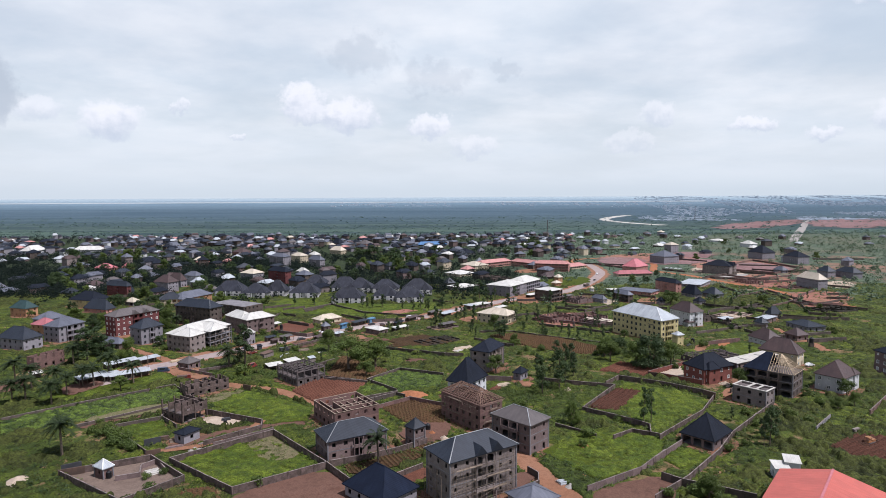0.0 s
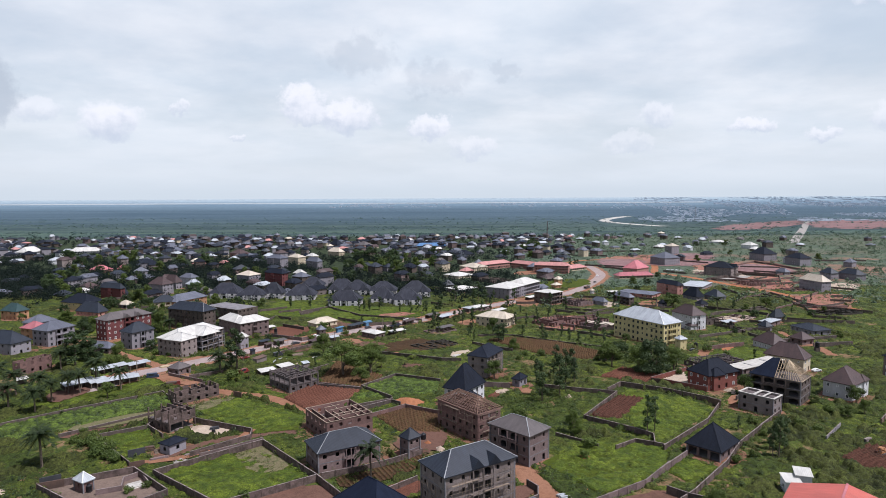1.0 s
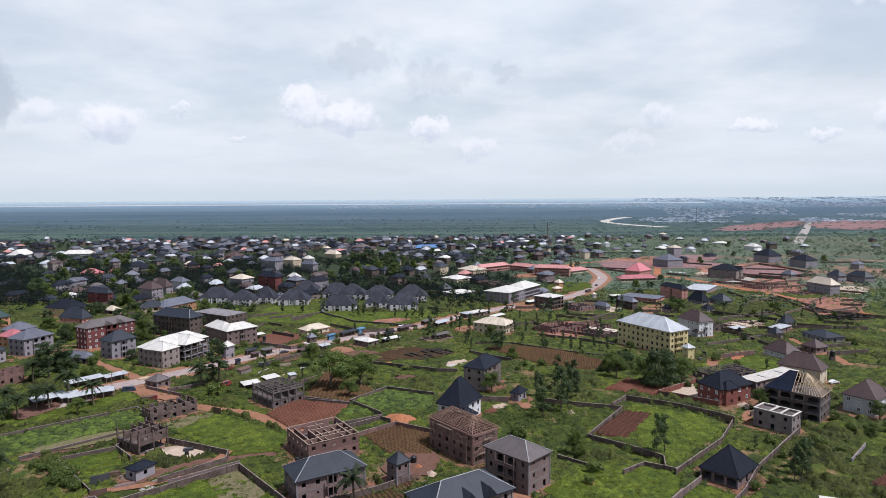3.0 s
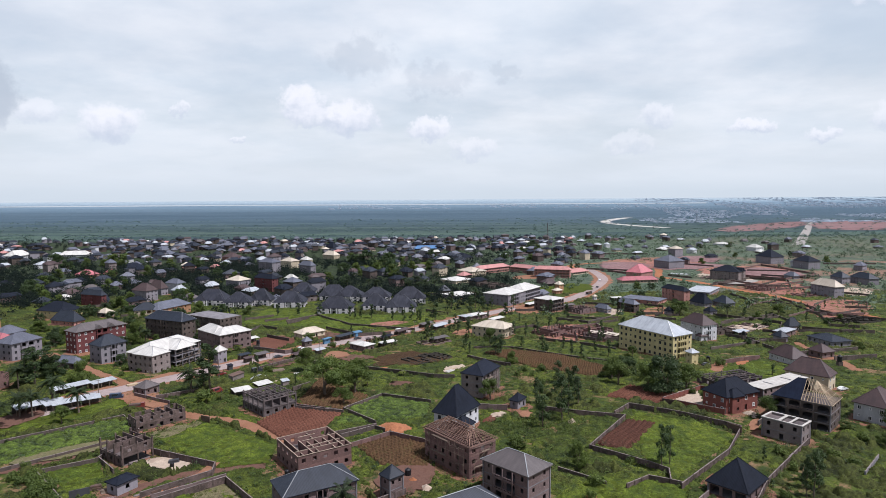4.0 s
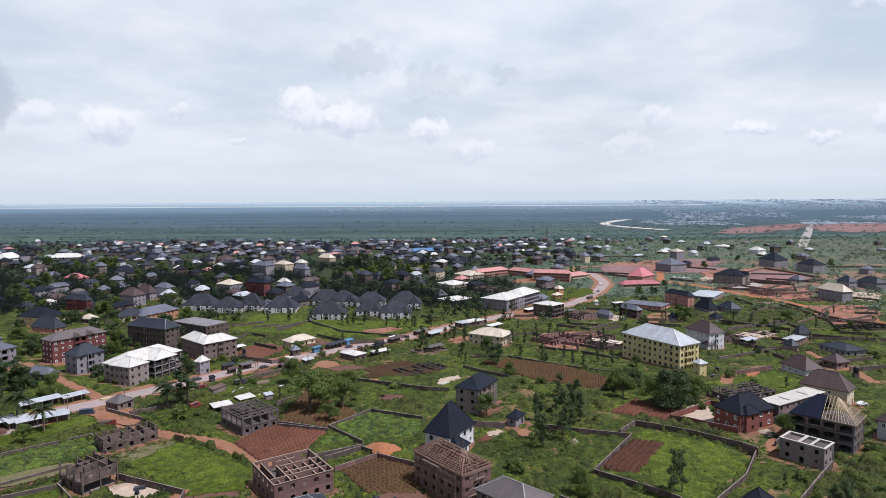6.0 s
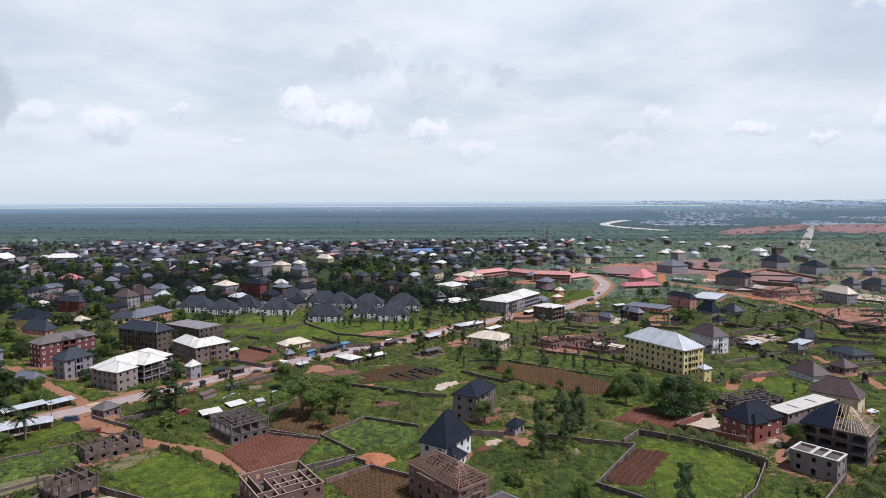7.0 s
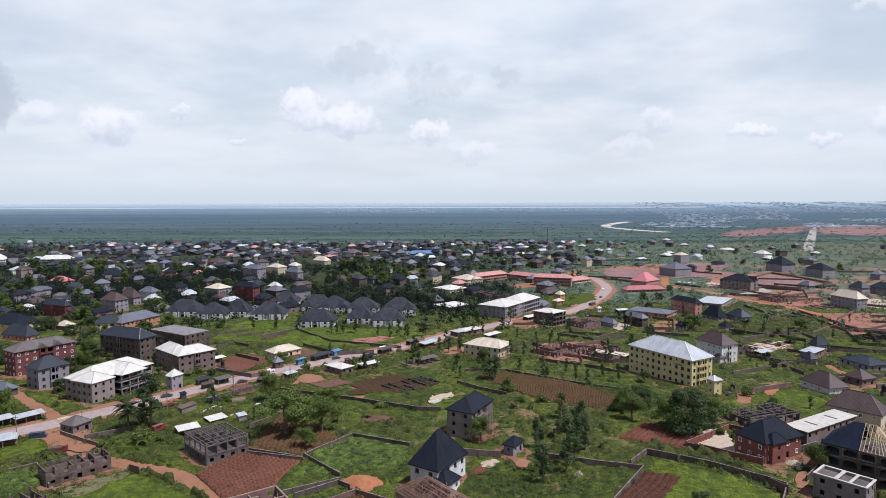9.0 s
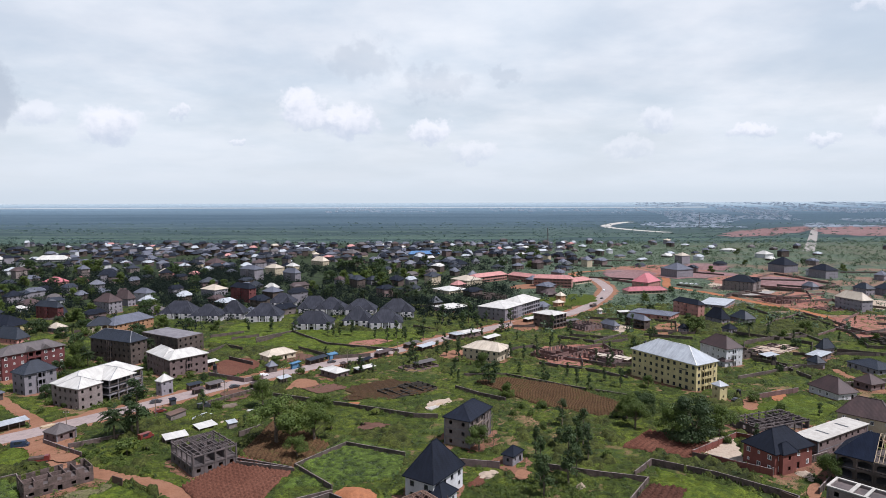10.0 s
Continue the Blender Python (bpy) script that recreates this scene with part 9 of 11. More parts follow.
tree('slender', 53.6, 260.2, 12.1, 4.1)
tree('slender', 52.5, 295.0, 9.9, 4.8)
tree('slender', 47.8, 274.8, 6.5, 4.0)
tree('slender', 66.2, 206.9, 13.3, 4.2)
tree('slender', 69.7, 210.5, 12.0, 3.8)
tree('slender', 99.4, 189.9, 13.1, 4.2)
tree('slender', 103.4, 194.3, 11.5, 4.3)
tree('slender', 97.7, 189.9, 9.4, 2.8)
tree('slender', 16.5, 372.7, 8.1, 2.9)
tree('slender', 46.2, 406.9, 9.0, 3.8)
tree('slender', 68.3, 365.0, 7.9, 2.8)
tree('slender', 72.7, 340.9, 7.9, 3.1)
tree('slender', -34.1, 373.9, 6.9, 3.5)
tree('slender', -28.3, 373.8, 9.4, 4.0)
tree('slender', -5.8, 389.1, 9.8, 4.2)
tree('slender', -2.7, 386.3, 11.0, 4.2)
tree('slender', 12.8, 412.4, 9.8, 4.5)
tree('slender', 7.9, 412.6, 9.1, 3.9)
tree('slender', 19.3, 415.5, 10.6, 4.6)
tree('slender', -22.6, 452.2, 9.3, 3.6)
tree('slender', -46.9, 473.3, 10.6, 4.5)
tree('slender', -53.9, 469.4, 9.7, 3.7)
tree('slender', -44.2, 518.3, 9.0, 4.2)
tree('slender', -17.8, 462.1, 11.9, 4.4)
tree('slender', -11.8, 451.9, 10.1, 3.6)
tree('slender', -1.2, 461.6, 13.5, 5.2)
tree('slender', 23.2, 475.3, 16.4, 6.8)
tree('slender', 28.9, 516.0, 16.2, 7.5)
tree('slender', 33.7, 492.2, 12.8, 6.3)
tree('slender', 10.2, 516.6, 13.5, 6.7)
tree('slender', 90.5, 469.3, 10.5, 5.2)
tree('slender', 82.9, 490.8, 10.2, 4.7)
tree('slender', 58.0, 515.0, 10.8, 5.8)
tree('slender', 48.5, 480.9, 10.0, 5.4)
tree('slender', -100.9, 485.3, 10.1, 4.7)
tree('slender', -85.3, 484.8, 9.2, 4.7)
tree('slender', -62.1, 473.7, 9.0, 4.5)
tree('slender', -116.6, 485.8, 9.3, 3.9)
tree('slender', -80.7, 314.2, 8.9, 3.3)
tree('slender', -140.7, 436.8, 8.2, 3.5)
tree('slender', 122.3, 370.2, 8.0, 4.0)
tree('slender', 83.5, 358.3, 6.5, 2.8)
tree('slender', 58.1, 371.7, 7.5, 3.4)
tree('slender', 30.8, 353.4, 10.0, 8.1)
tree('slender', 34.3, 362.0, 9.6, 6.7)
tree('slender', 45.3, 246.9, 17.0, 6.7)
tree('slender', 37.4, 240.0, 11.8, 5.7)
tree('slender', 55.8, 276.7, 12.2, 5.5)
tree('slender', 46.7, 372.0, 6.8, 3.5)
tree('slender', 113.4, 280.1, 5.8, 2.9)
tree('slender', 148.9, 305.1, 5.4, 2.7)
tree('slender', -57.4, 374.5, 5.6, 2.9)
tree('slender', -22.5, 373.6, 6.2, 2.3)
tree('slender', -5.1, 412.9, 8.4, 3.2)
tree('slender', 134.2, 512.6, 8.0, 5.0)
tree('slender', 158.7, 764.6, 11.0, 5.1)
tree('slender', 155.8, 775.6, 9.8, 5.2)
tree('slender', 161.8, 764.5, 11.0, 5.1)
tree('bush', -99.9, 268.2, 2.5)
tree('bush', -96.3, 265.9, 2.7)
tree('bush', -93.0, 264.2, 2.5)
tree('bush', -89.9, 262.5, 2.9)
tree('bush', -86.1, 260.2, 2.4)
tree('bush', -82.4, 258.2, 2.6)
tree('bush', -78.2, 256.2, 2.4)
tree('bush', -74.3, 254.3, 2.6)
tree('bush', -97.5, 270.5, 2.5)
tree('bush', -87.1, 264.6, 2.5)
tree('bush', -50.7, 164.4, 3.6)
tree('bush', -110.5, 201.7, 4.4)
tree('bush', -102.9, 192.4, 4.9)
tree('bush', -116.6, 203.1, 3.4)
tree('bush', -108.1, 198.3, 4.2)
tree('bush', -101.4, 195.1, 4.6)
tree('bush', -95.5, 188.5, 4.0)
tree('bush', -107.3, 201.5, 3.6)
tree('bush', -118.1, 210.6, 3.0)
tree('bush', -99.0, 190.5, 3.8)
tree('bush', -105.0, 196.0, 4.4)
tree('bush', -112.5, 200.6, 3.2)
tree('bush', 136.4, 329.4, 4.2)
tree('bush', 56.4, 157.7, 3.4)
tree('bush', 85.0, 185.8, 3.3)
tree('bush', 92.1, 190.0, 3.0)
tree('bush', 119.3, 214.1, 4.2)
tree('bush', 135.8, 225.5, 4.4)
tree('bush', 122.0, 208.7, 3.7)
tree('bush', 105.1, 217.1, 3.8)
tree('bush', 103.7, 206.4, 3.3)
tree('bush', -82.5, 169.5, 2.4)
tree('bush', -79.1, 162.8, 3.2)
tree('bush', -79.0, 172.2, 2.4)
tree('bush', 65.1, 157.6, 4.7)
tree('bush', 60.2, 212.2, 2.9)
tree('bush', 26.5, 226.9, 4.4)
tree('bush', 27.6, 222.7, 4.3)
tree('bush', 43.8, 216.1, 4.2)
tree('bush', 45.4, 291.5, 3.3)
tree('bush', 37.7, 341.7, 3.9)
tree('bush', 41.0, 316.3, 3.6)
tree('bush', 36.5, 307.4, 3.0)
tree('bush', 43.3, 307.3, 3.0)
tree('bush', 49.3, 316.1, 4.6)
tree('bush', 60.6, 265.7, 3.3)
tree('bush', -77.4, 318.7, 4.1)
tree('bush', -57.4, 374.5, 4.4)
tree('bush', -74.4, 362.1, 4.2)
tree('bush', 45.2, 197.3, 4.3)
tree('bush', 41.9, 190.6, 3.0)
tree('bush', 101.9, 277.0, 3.5)
tree('bush', 132.0, 305.5, 3.9)
tree('bush', 133.7, 323.8, 4.2)
tree('bush', 139.8, 314.2, 3.6)
tree('banana', -133.7, 436.6, 6.0)
tree('banana', -107.7, 369.4, 4.9)
tree('banana', -109.6, 362.9, 4.2)
tree('banana', -80.9, 284.6, 3.9)
tree('banana', -109.9, 257.6, 4.0)
tree('banana', -82.7, 272.7, 3.9)
tree('banana', -86.6, 268.0, 3.8)
tree('banana', 18.8, 400.0, 4.7)
tree('banana', 24.7, 392.6, 4.0)
tree('banana', -14.2, 308.4, 4.0)
tree('banana', -17.6, 296.3, 3.8)
tree('banana', -27.8, 291.4, 4.2)
tree('dark', -114.7, 885.3, 15.1)
tree('dark', -121.9, 895.7, 15.4)
tree('dark', -54.2, 733.0, 15.3)
tree('dark', -100.6, 782.8, 12.3)
tree('dark', -119.0, 884.7, 13.4)
tree('dark', -53.2, 728.2, 15.5)
tree('dark', -73.3, 859.3, 13.8)
tree('dark', -71.9, 745.6, 16.3)
tree('dark', -70.7, 887.3, 17.2)
tree('dark', -74.0, 787.6, 11.5)
tree('dark', -98.7, 888.1, 20.4)
tree('dark', -61.4, 778.9, 12.4)
tree('dark', -58.4, 774.1, 17.2)
tree('dark', -63.2, 786.6, 13.5)
tree('dark', -80.2, 803.2, 11.6)
tree('dark', -88.5, 732.4, 9.6)
tree('palm', -40.8, 650.2, 10.2)
tree('palm', -21.8, 663.1, 10.7)
tree('palm', -3.1, 688.1, 11.4)
tree('palm', -34.5, 649.4, 10.2)
tree('palm', -27.7, 639.5, 10.2)
tree('palm', -19.1, 626.5, 9.2)
tree('palm', -43.1, 686.4, 12.7)
tree('palm', -19.3, 684.7, 11.0)
tree('palm', -36.6, 664.7, 9.7)
tree('palm', -13.8, 626.9, 12.1)
tree('palm', -12.1, 621.8, 8.9)
tree('palm', -29.2, 622.0, 11.4)
tree('dark', -360.6, 722.1, 13.1)
tree('dark', -351.4, 848.9, 12.3)
tree('dark', -448.0, 894.4, 14.5)
tree('dark', -319.2, 838.1, 10.7)
tree('dark', -526.4, 889.8, 17.7)
tree('dark', -442.2, 854.4, 11.6)
tree('dark', -306.3, 816.0, 11.9)
tree('dark', -544.1, 922.4, 13.2)
tree('dark', -397.5, 888.1, 11.7)
tree('dark', -422.2, 863.6, 18.8)
tree('dark', -455.4, 800.2, 15.7)
tree('dark', -356.8, 714.9, 12.1)
tree('dark', -449.0, 826.1, 10.8)
tree('dark', -436.3, 864.5, 18.0)
tree('dark', -327.3, 800.6, 10.4)
tree('dark', -471.1, 867.9, 12.7)
tree('dark', -397.6, 735.7, 10.2)
tree('dark', -421.9, 727.1, 12.8)
tree('dark', -306.6, 820.8, 17.1)
tree('dark', -332.9, 746.4, 14.4)
tree('dark', -273.4, 827.8, 10.3)
tree('dark', -204.6, 698.2, 12.1)
tree('dark', -248.8, 733.0, 12.1)
tree('dark', -222.2, 710.1, 10.3)
tree('dark', -227.7, 728.0, 9.3)
tree('dark', -199.4, 690.8, 7.8)
tree('dark', -196.4, 690.0, 10.7)
tree('dark', -253.5, 700.2, 8.2)
tree('dark', -97.2, 684.0, 8.9)
tree('dark', -116.3, 689.0, 11.4)
tree('dark', -96.6, 651.2, 9.1)
tree('dark', -112.8, 652.4, 8.2)
tree('dark', -113.3, 767.5, 14.2)
tree('dark', -14.1, 794.1, 11.8)
tree('dark', -13.8, 956.8, 15.2)
tree('dark', -33.6, 792.4, 13.0)
tree('dark', -31.2, 871.3, 9.7)
tree('dark', -51.0, 856.2, 12.4)
tree('dark', -12.0, 851.0, 10.1)
tree('dark', -361.8, 599.5, 12.8)
tree('dark', -365.8, 590.4, 13.9)
tree('dark', -390.5, 629.5, 12.9)
tree('dark', -390.4, 662.9, 12.9)
tree('dark', -340.6, 573.3, 10.5)
tree('dark', -382.3, 618.8, 14.9)
tree('dark', -387.3, 644.7, 15.4)
tree('dark', -319.2, 664.5, 11.4)
tree('dark', -325.4, 647.2, 11.0)
tree('dark', -300.4, 612.4, 8.1)
tree('dark', -312.0, 656.0, 8.7)
tree('dark', -233.6, 601.9, 11.9)
tree('dark', -207.4, 554.6, 8.8)
tree('dark', -224.4, 574.9, 11.1)
tree('dark', -222.0, 582.4, 9.6)
tree('dark', -209.6, 539.4, 9.9)
tree('dark', 124.6, 904.1, 11.4)
tree('dark', 131.2, 1008.0, 11.0)
tree('dark', 158.1, 1052.7, 15.0)
tree('dark', 92.5, 936.3, 12.6)
tree('dark', 132.5, 1063.0, 10.6)
tree('dark', 150.6, 1090.3, 14.0)
tree('dark', 101.0, 1210.7, 12.2)
tree('dark', 164.4, 1163.2, 16.6)
tree('dark', -250.5, 429.2, 7.6)
tree('dark', -298.1, 508.1, 9.6)
tree('dark', -279.8, 491.9, 10.7)
tree('dark', -280.5, 471.8, 6.6)
tree('dark', -225.7, 383.7, 8.9)
tree('dark', -222.1, 399.3, 9.9)
tree('dark', -254.1, 428.2, 8.4)
tree('dark', -216.5, 384.7, 8.6)
tree('dark', -260.8, 560.5, 10.1)
tree('dark', -228.0, 468.9, 8.2)
tree('dark', -252.8, 529.6, 10.8)
tree('dark', -253.4, 487.8, 9.7)
tree('dark', -260.0, 528.8, 7.5)
tree('dark', -255.6, 484.3, 10.0)
tree('dark', -240.7, 514.6, 8.1)
tree('dark', -255.3, 532.6, 8.4)
tree('dark', -315.6, 550.8, 9.4)
tree('dark', -180.2, 467.7, 7.1)
tree('dark', -164.3, 466.6, 6.3)
tree('dark', -202.8, 440.5, 9.0)
tree('dark', -166.9, 468.3, 6.9)
tree('dark', -233.2, 499.6, 7.0)
tree('dark', -156.8, 445.1, 8.3)
tree('dark', -230.4, 501.3, 7.4)
tree('dark', -181.1, 506.7, 9.7)
tree('dark', -183.5, 473.4, 9.6)
tree('dark', -210.1, 476.0, 6.4)
tree('dark', -166.7, 462.9, 5.0)
tree('dark', -164.2, 459.5, 7.1)
tree('dark', -126.5, 383.9, 5.0)
tree('dark', -117.0, 401.9, 6.0)
tree('dark', -109.7, 396.6, 4.8)
tree('palm', -192.8, 408.6, 7.8)
tree('palm', -246.7, 495.4, 10.6)
tree('palm', -256.5, 511.7, 8.6)
tree('palm', -226.5, 477.4, 8.7)
tree('slender', 65.5, 442.4, 6.5)
tree('slender', 53.2, 482.8, 6.0)
tree('slender', 90.9, 524.5, 10.8)
tree('slender', 40.8, 510.5, 10.0)
tree('slender', 83.4, 501.1, 8.5)
tree('slender', 55.5, 455.2, 6.2)
tree('slender', 71.7, 431.2, 7.8)
tree('slender', 77.7, 435.8, 6.6)
tree('slender', 75.2, 444.5, 7.6)
tree('slender', 34.7, 464.9, 9.3)
tree('slender', 99.9, 410.6, 8.6)
tree('slender', 136.3, 505.3, 9.5)
tree('slender', 92.1, 385.9, 7.1)
tree('slender', 92.6, 381.8, 6.9)
tree('slender', 95.2, 388.4, 8.1)
tree('slender', 110.2, 382.7, 7.0)
tree('slender', 114.1, 415.6, 7.2)
tree('slender', 134.8, 451.0, 5.8)
tree('slender', 118.8, 429.9, 7.5)
tree('slender', 125.7, 468.2, 6.6)
tree('slender', 88.6, 394.5, 8.3)
tree('slender', 135.9, 490.6, 11.0)
tree('dark', 216.9, 595.6, 4.2)
tree('dark', 209.1, 573.3, 6.6)
tree('dark', 164.7, 554.7, 4.0)
tree('dark', 227.6, 674.1, 6.6)
tree('dark', 202.5, 550.7, 7.0)
tree('dark', 199.4, 620.4, 7.1)
tree('dark', 184.6, 616.0, 8.6)
tree('dark', 189.3, 532.0, 4.8)
tree('dark', 218.3, 390.5, 4.5)
tree('dark', 246.0, 477.2, 3.4)
tree('dark', 223.9, 374.8, 3.2)
tree('dark', 254.7, 439.3, 4.9)
tree('dark', 271.2, 452.1, 5.0)
tree('dark', 200.8, 425.8, 3.0)
tree('dark', 218.8, 459.2, 6.1)
tree('dark', 174.7, 395.1, 2.9)
tree('dark', 302.6, 477.0, 3.6)
tree('dark', 171.6, 375.9, 4.2)
tree('dark', 258.4, 425.9, 3.2)
tree('dark', 212.5, 433.4, 5.9)
tree('slender', 212.8, 466.5, 6.7)
tree('slender', 162.1, 372.2, 3.8)
tree('slender', 217.2, 405.7, 5.9)
tree('slender', 165.3, 385.3, 3.7)
tree('slender', 290.8, 502.4, 7.0)
tree('slender', 217.4, 472.8, 4.2)
tree('slender', 221.2, 452.4, 6.9)
tree('slender', 244.8, 446.1, 6.9)
tree('slender', 215.8, 471.4, 7.2)
tree('slender', 247.7, 402.1, 6.1)
tree('dark', 337.2, 841.8, 9.4)
tree('dark', 485.7, 851.4, 6.7)
tree('dark', 504.8, 1134.8, 11.4)
tree('dark', 512.7, 951.0, 8.9)
tree('dark', 503.8, 851.8, 9.7)
tree('dark', 451.3, 1130.4, 9.7)
tree('dark', 427.5, 943.9, 7.9)
tree('palm', -159.5, 235.4, 12.0)
tree('palm', -167.9, 251.9, 12.0)
tree('palm', -147.6, 232.2, 11.4)
tree('palm', -155.8, 247.6, 12.6)
tree('palm', -148.4, 243.4, 10.8)
tree('palm', -148.1, 253.7, 10.8)
tree('palm', -143.5, 253.6, 11.4)
tree('palm', -144.7, 267.1, 13.6)
tree('palm', -129.7, 258.5, 11.0)
tree('palm', -174.1, 291.6, 11.5)
tree('palm', -179.3, 259.3, 12.8)
tree('palm', -162.5, 232.4, 11.4)
tree('palm', -98.7, 283.9, 12.1)
tree('palm', -167.3, 390.0, 9.6)
tree('palm', -161.3, 405.2, 9.4)
tree('dark', -172.8, 387.7, 14.5, 11.1)
tree('dark', -170.9, 372.0, 9.0, 8.3)
tree('dark', -160.9, 390.1, 6.3, 7.1)
tree('dark', -152.8, 333.8, 6.8, 7.3)
tree('dark', -215.8, 391.0, 10.8, 10.6)
tree('dark', -135.7, 389.7, 7.0, 8.2)
tree('bush', -145.6, 324.5, 3.6)
tree('bush', -144.7, 329.0, 3.1)
tree('bush', -137.2, 320.0, 3.0)
tree('bush', -141.0, 311.8, 2.9)
tree('bush', -118.6, 319.8, 2.5)
tree('bush', -163.3, 343.8, 3.3)
tree('slender', -169.5, 294.6, 17.5, 10.4)
tree('slender', -173.0, 308.7, 14.8, 9.8)
tree('slender', -176.0, 299.1, 12.6, 7.9)
tree('broad', 133.8, 243.7, 5.1, 5.6)
tree('broad', 141.0, 246.9, 4.2, 5.2)
tree('broad', 137.4, 237.1, 3.6, 4.6)
tree('broad', 117.2, 247.3, 9.4, 9.2)
tree('broad', 153.0, 236.9, 7.7, 8.4)
tree('broad', 148.1, 224.9, 6.4, 5.9)
tree('broad', 140.5, 222.2, 5.5, 5.9)
tree('broad', -129.7, 247.8, 7.1, 7.4)

# ---- heaps, vehicles and poles ----
fence([(98.6, 237.2), (101.2, 233.0)], 2.8, piers=False, material=IRON, label='dark iron double gate in a block wall')
fence([(86.0, 264.0), (89.9, 261.6)], 2.4, piers=False, material=IRON, label='dark iron gate beside a red wall')
fence([(-69.3, 192.3), (-68.4, 193.2)], 2.4, piers=False, material=IRON, label='rusty iron gate in a block wall')
fence([(-89.3, 183.5), (-85.8, 185.5)], 2.2, piers=False, material=IRON, label='dark iron gate by a path')
fence([(-107.2, 170.4), (-101.6, 173.2)], 2.3, piers=False, material=IRON, label='dark iron gate and fence of a yard')
fence([(-81.3, 249.3), (-77.6, 247.4)], 2.2, piers=False, material=IRON, label='dark iron gate at a lane')
water_tank(-6.0, 204.4, 0.9, 2.0, 0)
water_tank(190.2, 324.0, 1.1, 2.6, 2.0)
water_tank(-40.2, 205.3, 0.7, 1.5, 0)
water_tank(125.0, 429.5, 1, 2, 2.5)
water_tank(-75.4, 211.5, 0.6, 1.2, 0)
water_tank(-98.3, 375.4, 0.9, 2, 2.5)
water_tank(175.9, 388.8, 1, 2, 3)
heap(-0.6, 196.7, 1.8, 1.3, SAND, 'heap of pale sand at a building site', 21)
heap(-4.5, 201.3, 1.4, 1.1, ORANGE, 'heap of orange earth at a building site', 22)
heap(37.6, 169.6, 1.3, 0.7, ORANGE, 'heap of orange earth in the grass', 23)
heap(113.9, 250.8, 1.8, 0.9, SAND, 'heap of pale sand beside a red house', 24)
bulldozer(131.2, 191.3, 25)
heap(23.1, 253.4, 2.5, 1.0, SAND, 'heap of pale building sand', 1)
heap(48.4, 245.4, 1.7, 1.6, SAND, 'heap of pale sand in the grass', 2)
heap(-12.8, 240.9, 5.6, 1.7, ORANGE, 'broad heap of orange laterite', 3)
heap(113.9, 253.0, 2.2, 1.3, SAND, 'heap of pale sand by a wall', 4)
heap(19.1, 247.5, 1.8, 1.2, RED_SOIL, 'heap of red earth beside a white house', 5)
heap(33.0, 163.6, 1.5, 1.0, CEMENT, 'heap of rubble and bags', 6)
heap(-117.6, 168.5, 2.8, 1.4, SAND, 'heap of pale sand', 7)
heap(-82.1, 215.8, 2.8, 0.8, SAND, 'heap of sand in a building yard', 8)
heap(42.8, 190.6, 2.3, 0.9, ORANGE, 'heap of orange earth in the grass', 9)
heap(-68.0, 299.5, 2.2, 0.9, SAND, 'heap of sand by the road', 10)
heap(-88.8, 305.7, 2.3, 0.9, SAND, 'heap of sand by the road', 11)
heap(137.0, 198.5, 2.9, 1.2, TILLED, 'heaps of dark earth', 12)
car(-104.1, 326.0, 40, CAR_DARK, 'car', 'dark car at the roadside')
car(-125.1, 276.3, 20, CAR_NAVY, 'minibus', 'dark blue small lorry parked at a junction')
pickup = car(-111.0, 263.9, 20, CAR_RED, 'truck', 'dull red pickup lorry parked by a laterite lane')
pickup.matrix_basis = pickup.matrix_basis @ Matrix.Diagonal((0.68, 0.75, 0.7, 1))
car(-96.6, 312.8, 40, CAR_RED, 'car', 'red car by the road')
car(-80.6, 350.1, 40, CAR_DARK, 'car', 'dark car on the road')
car(-82.2, 318.8, 40, CAR_DARK, 'minibus', 'dark van by the road')
car(-78.0, 302.9, 10, CAR_SILVER, 'car', 'silver car parked on open ground')
car(-77.2, 307.1, 10, CAR_SILVER, 'car', 'silver car parked on open ground')
car(-88.1, 283.5, 60, CAR_RED, 'minibus', 'dull red van parked off the road')
car(166.4, 683.5, 70, CAR_WHITE, 'car', 'white car on a bend of the road')
car(151.8, 633.6, 60, CAR_DARK, 'car', 'dark car on a bend of the road')
car(133.8, 590.4, 50, CAR_DARK, 'truck', 'dark lorry on the road')
car(-73.9, 371.1, 40, CAR_WHITE, 'car', 'white car on the road')
car(-46.6, 398.7, 40, CAR_DARK, 'car', 'dark car on the road')
car(-23.6, 421.6, 40, CAR_WHITE, 'minibus', 'white minibus on the road')
car(164.5, 281.2, 20, CAR_WHITE, 'car', 'white car parked in a yard')
pole(-131.0, 274.4)
pole(-95.8, 307.6)
pole(-116.9, 287.7)
pole(-60.1, 354.5)
pole(-36.5, 386.7)
pole(-77.3, 328.6)
pole(-13.5, 412.0)

# ---- plants and mounds in the farm plots ----
mounds([(-24.1, 226.6), (-13.8, 237.3), (0.2, 226.3), (-0.8, 210.4), (-14.3, 211.6)])
mounds([(25.7, 358.4), (40.3, 365.7), (65.2, 349.0), (84.7, 315.3), (70.3, 305.0), (47.8, 321.8)], sprout=0.95)
mounds([(-60.7, 246.4), (-51.6, 266.3), (-31.8, 257.5), (-35.5, 247.4), (-37.8, 232.0), (-48.4, 232.2)], material=RED_SOIL, sprout=0.05)
mounds([(67.8, 274.5), (81.4, 289.5), (90.4, 281.8), (98.6, 274.0), (86.0, 264.1)], material=RED_SOIL, sprout=0.05)
mounds([(117.5, 188.8), (131.0, 197.7), (144.2, 194.7), (131.0, 176.5), (119.9, 179.4)], material=TILLED, sprout=0.02)
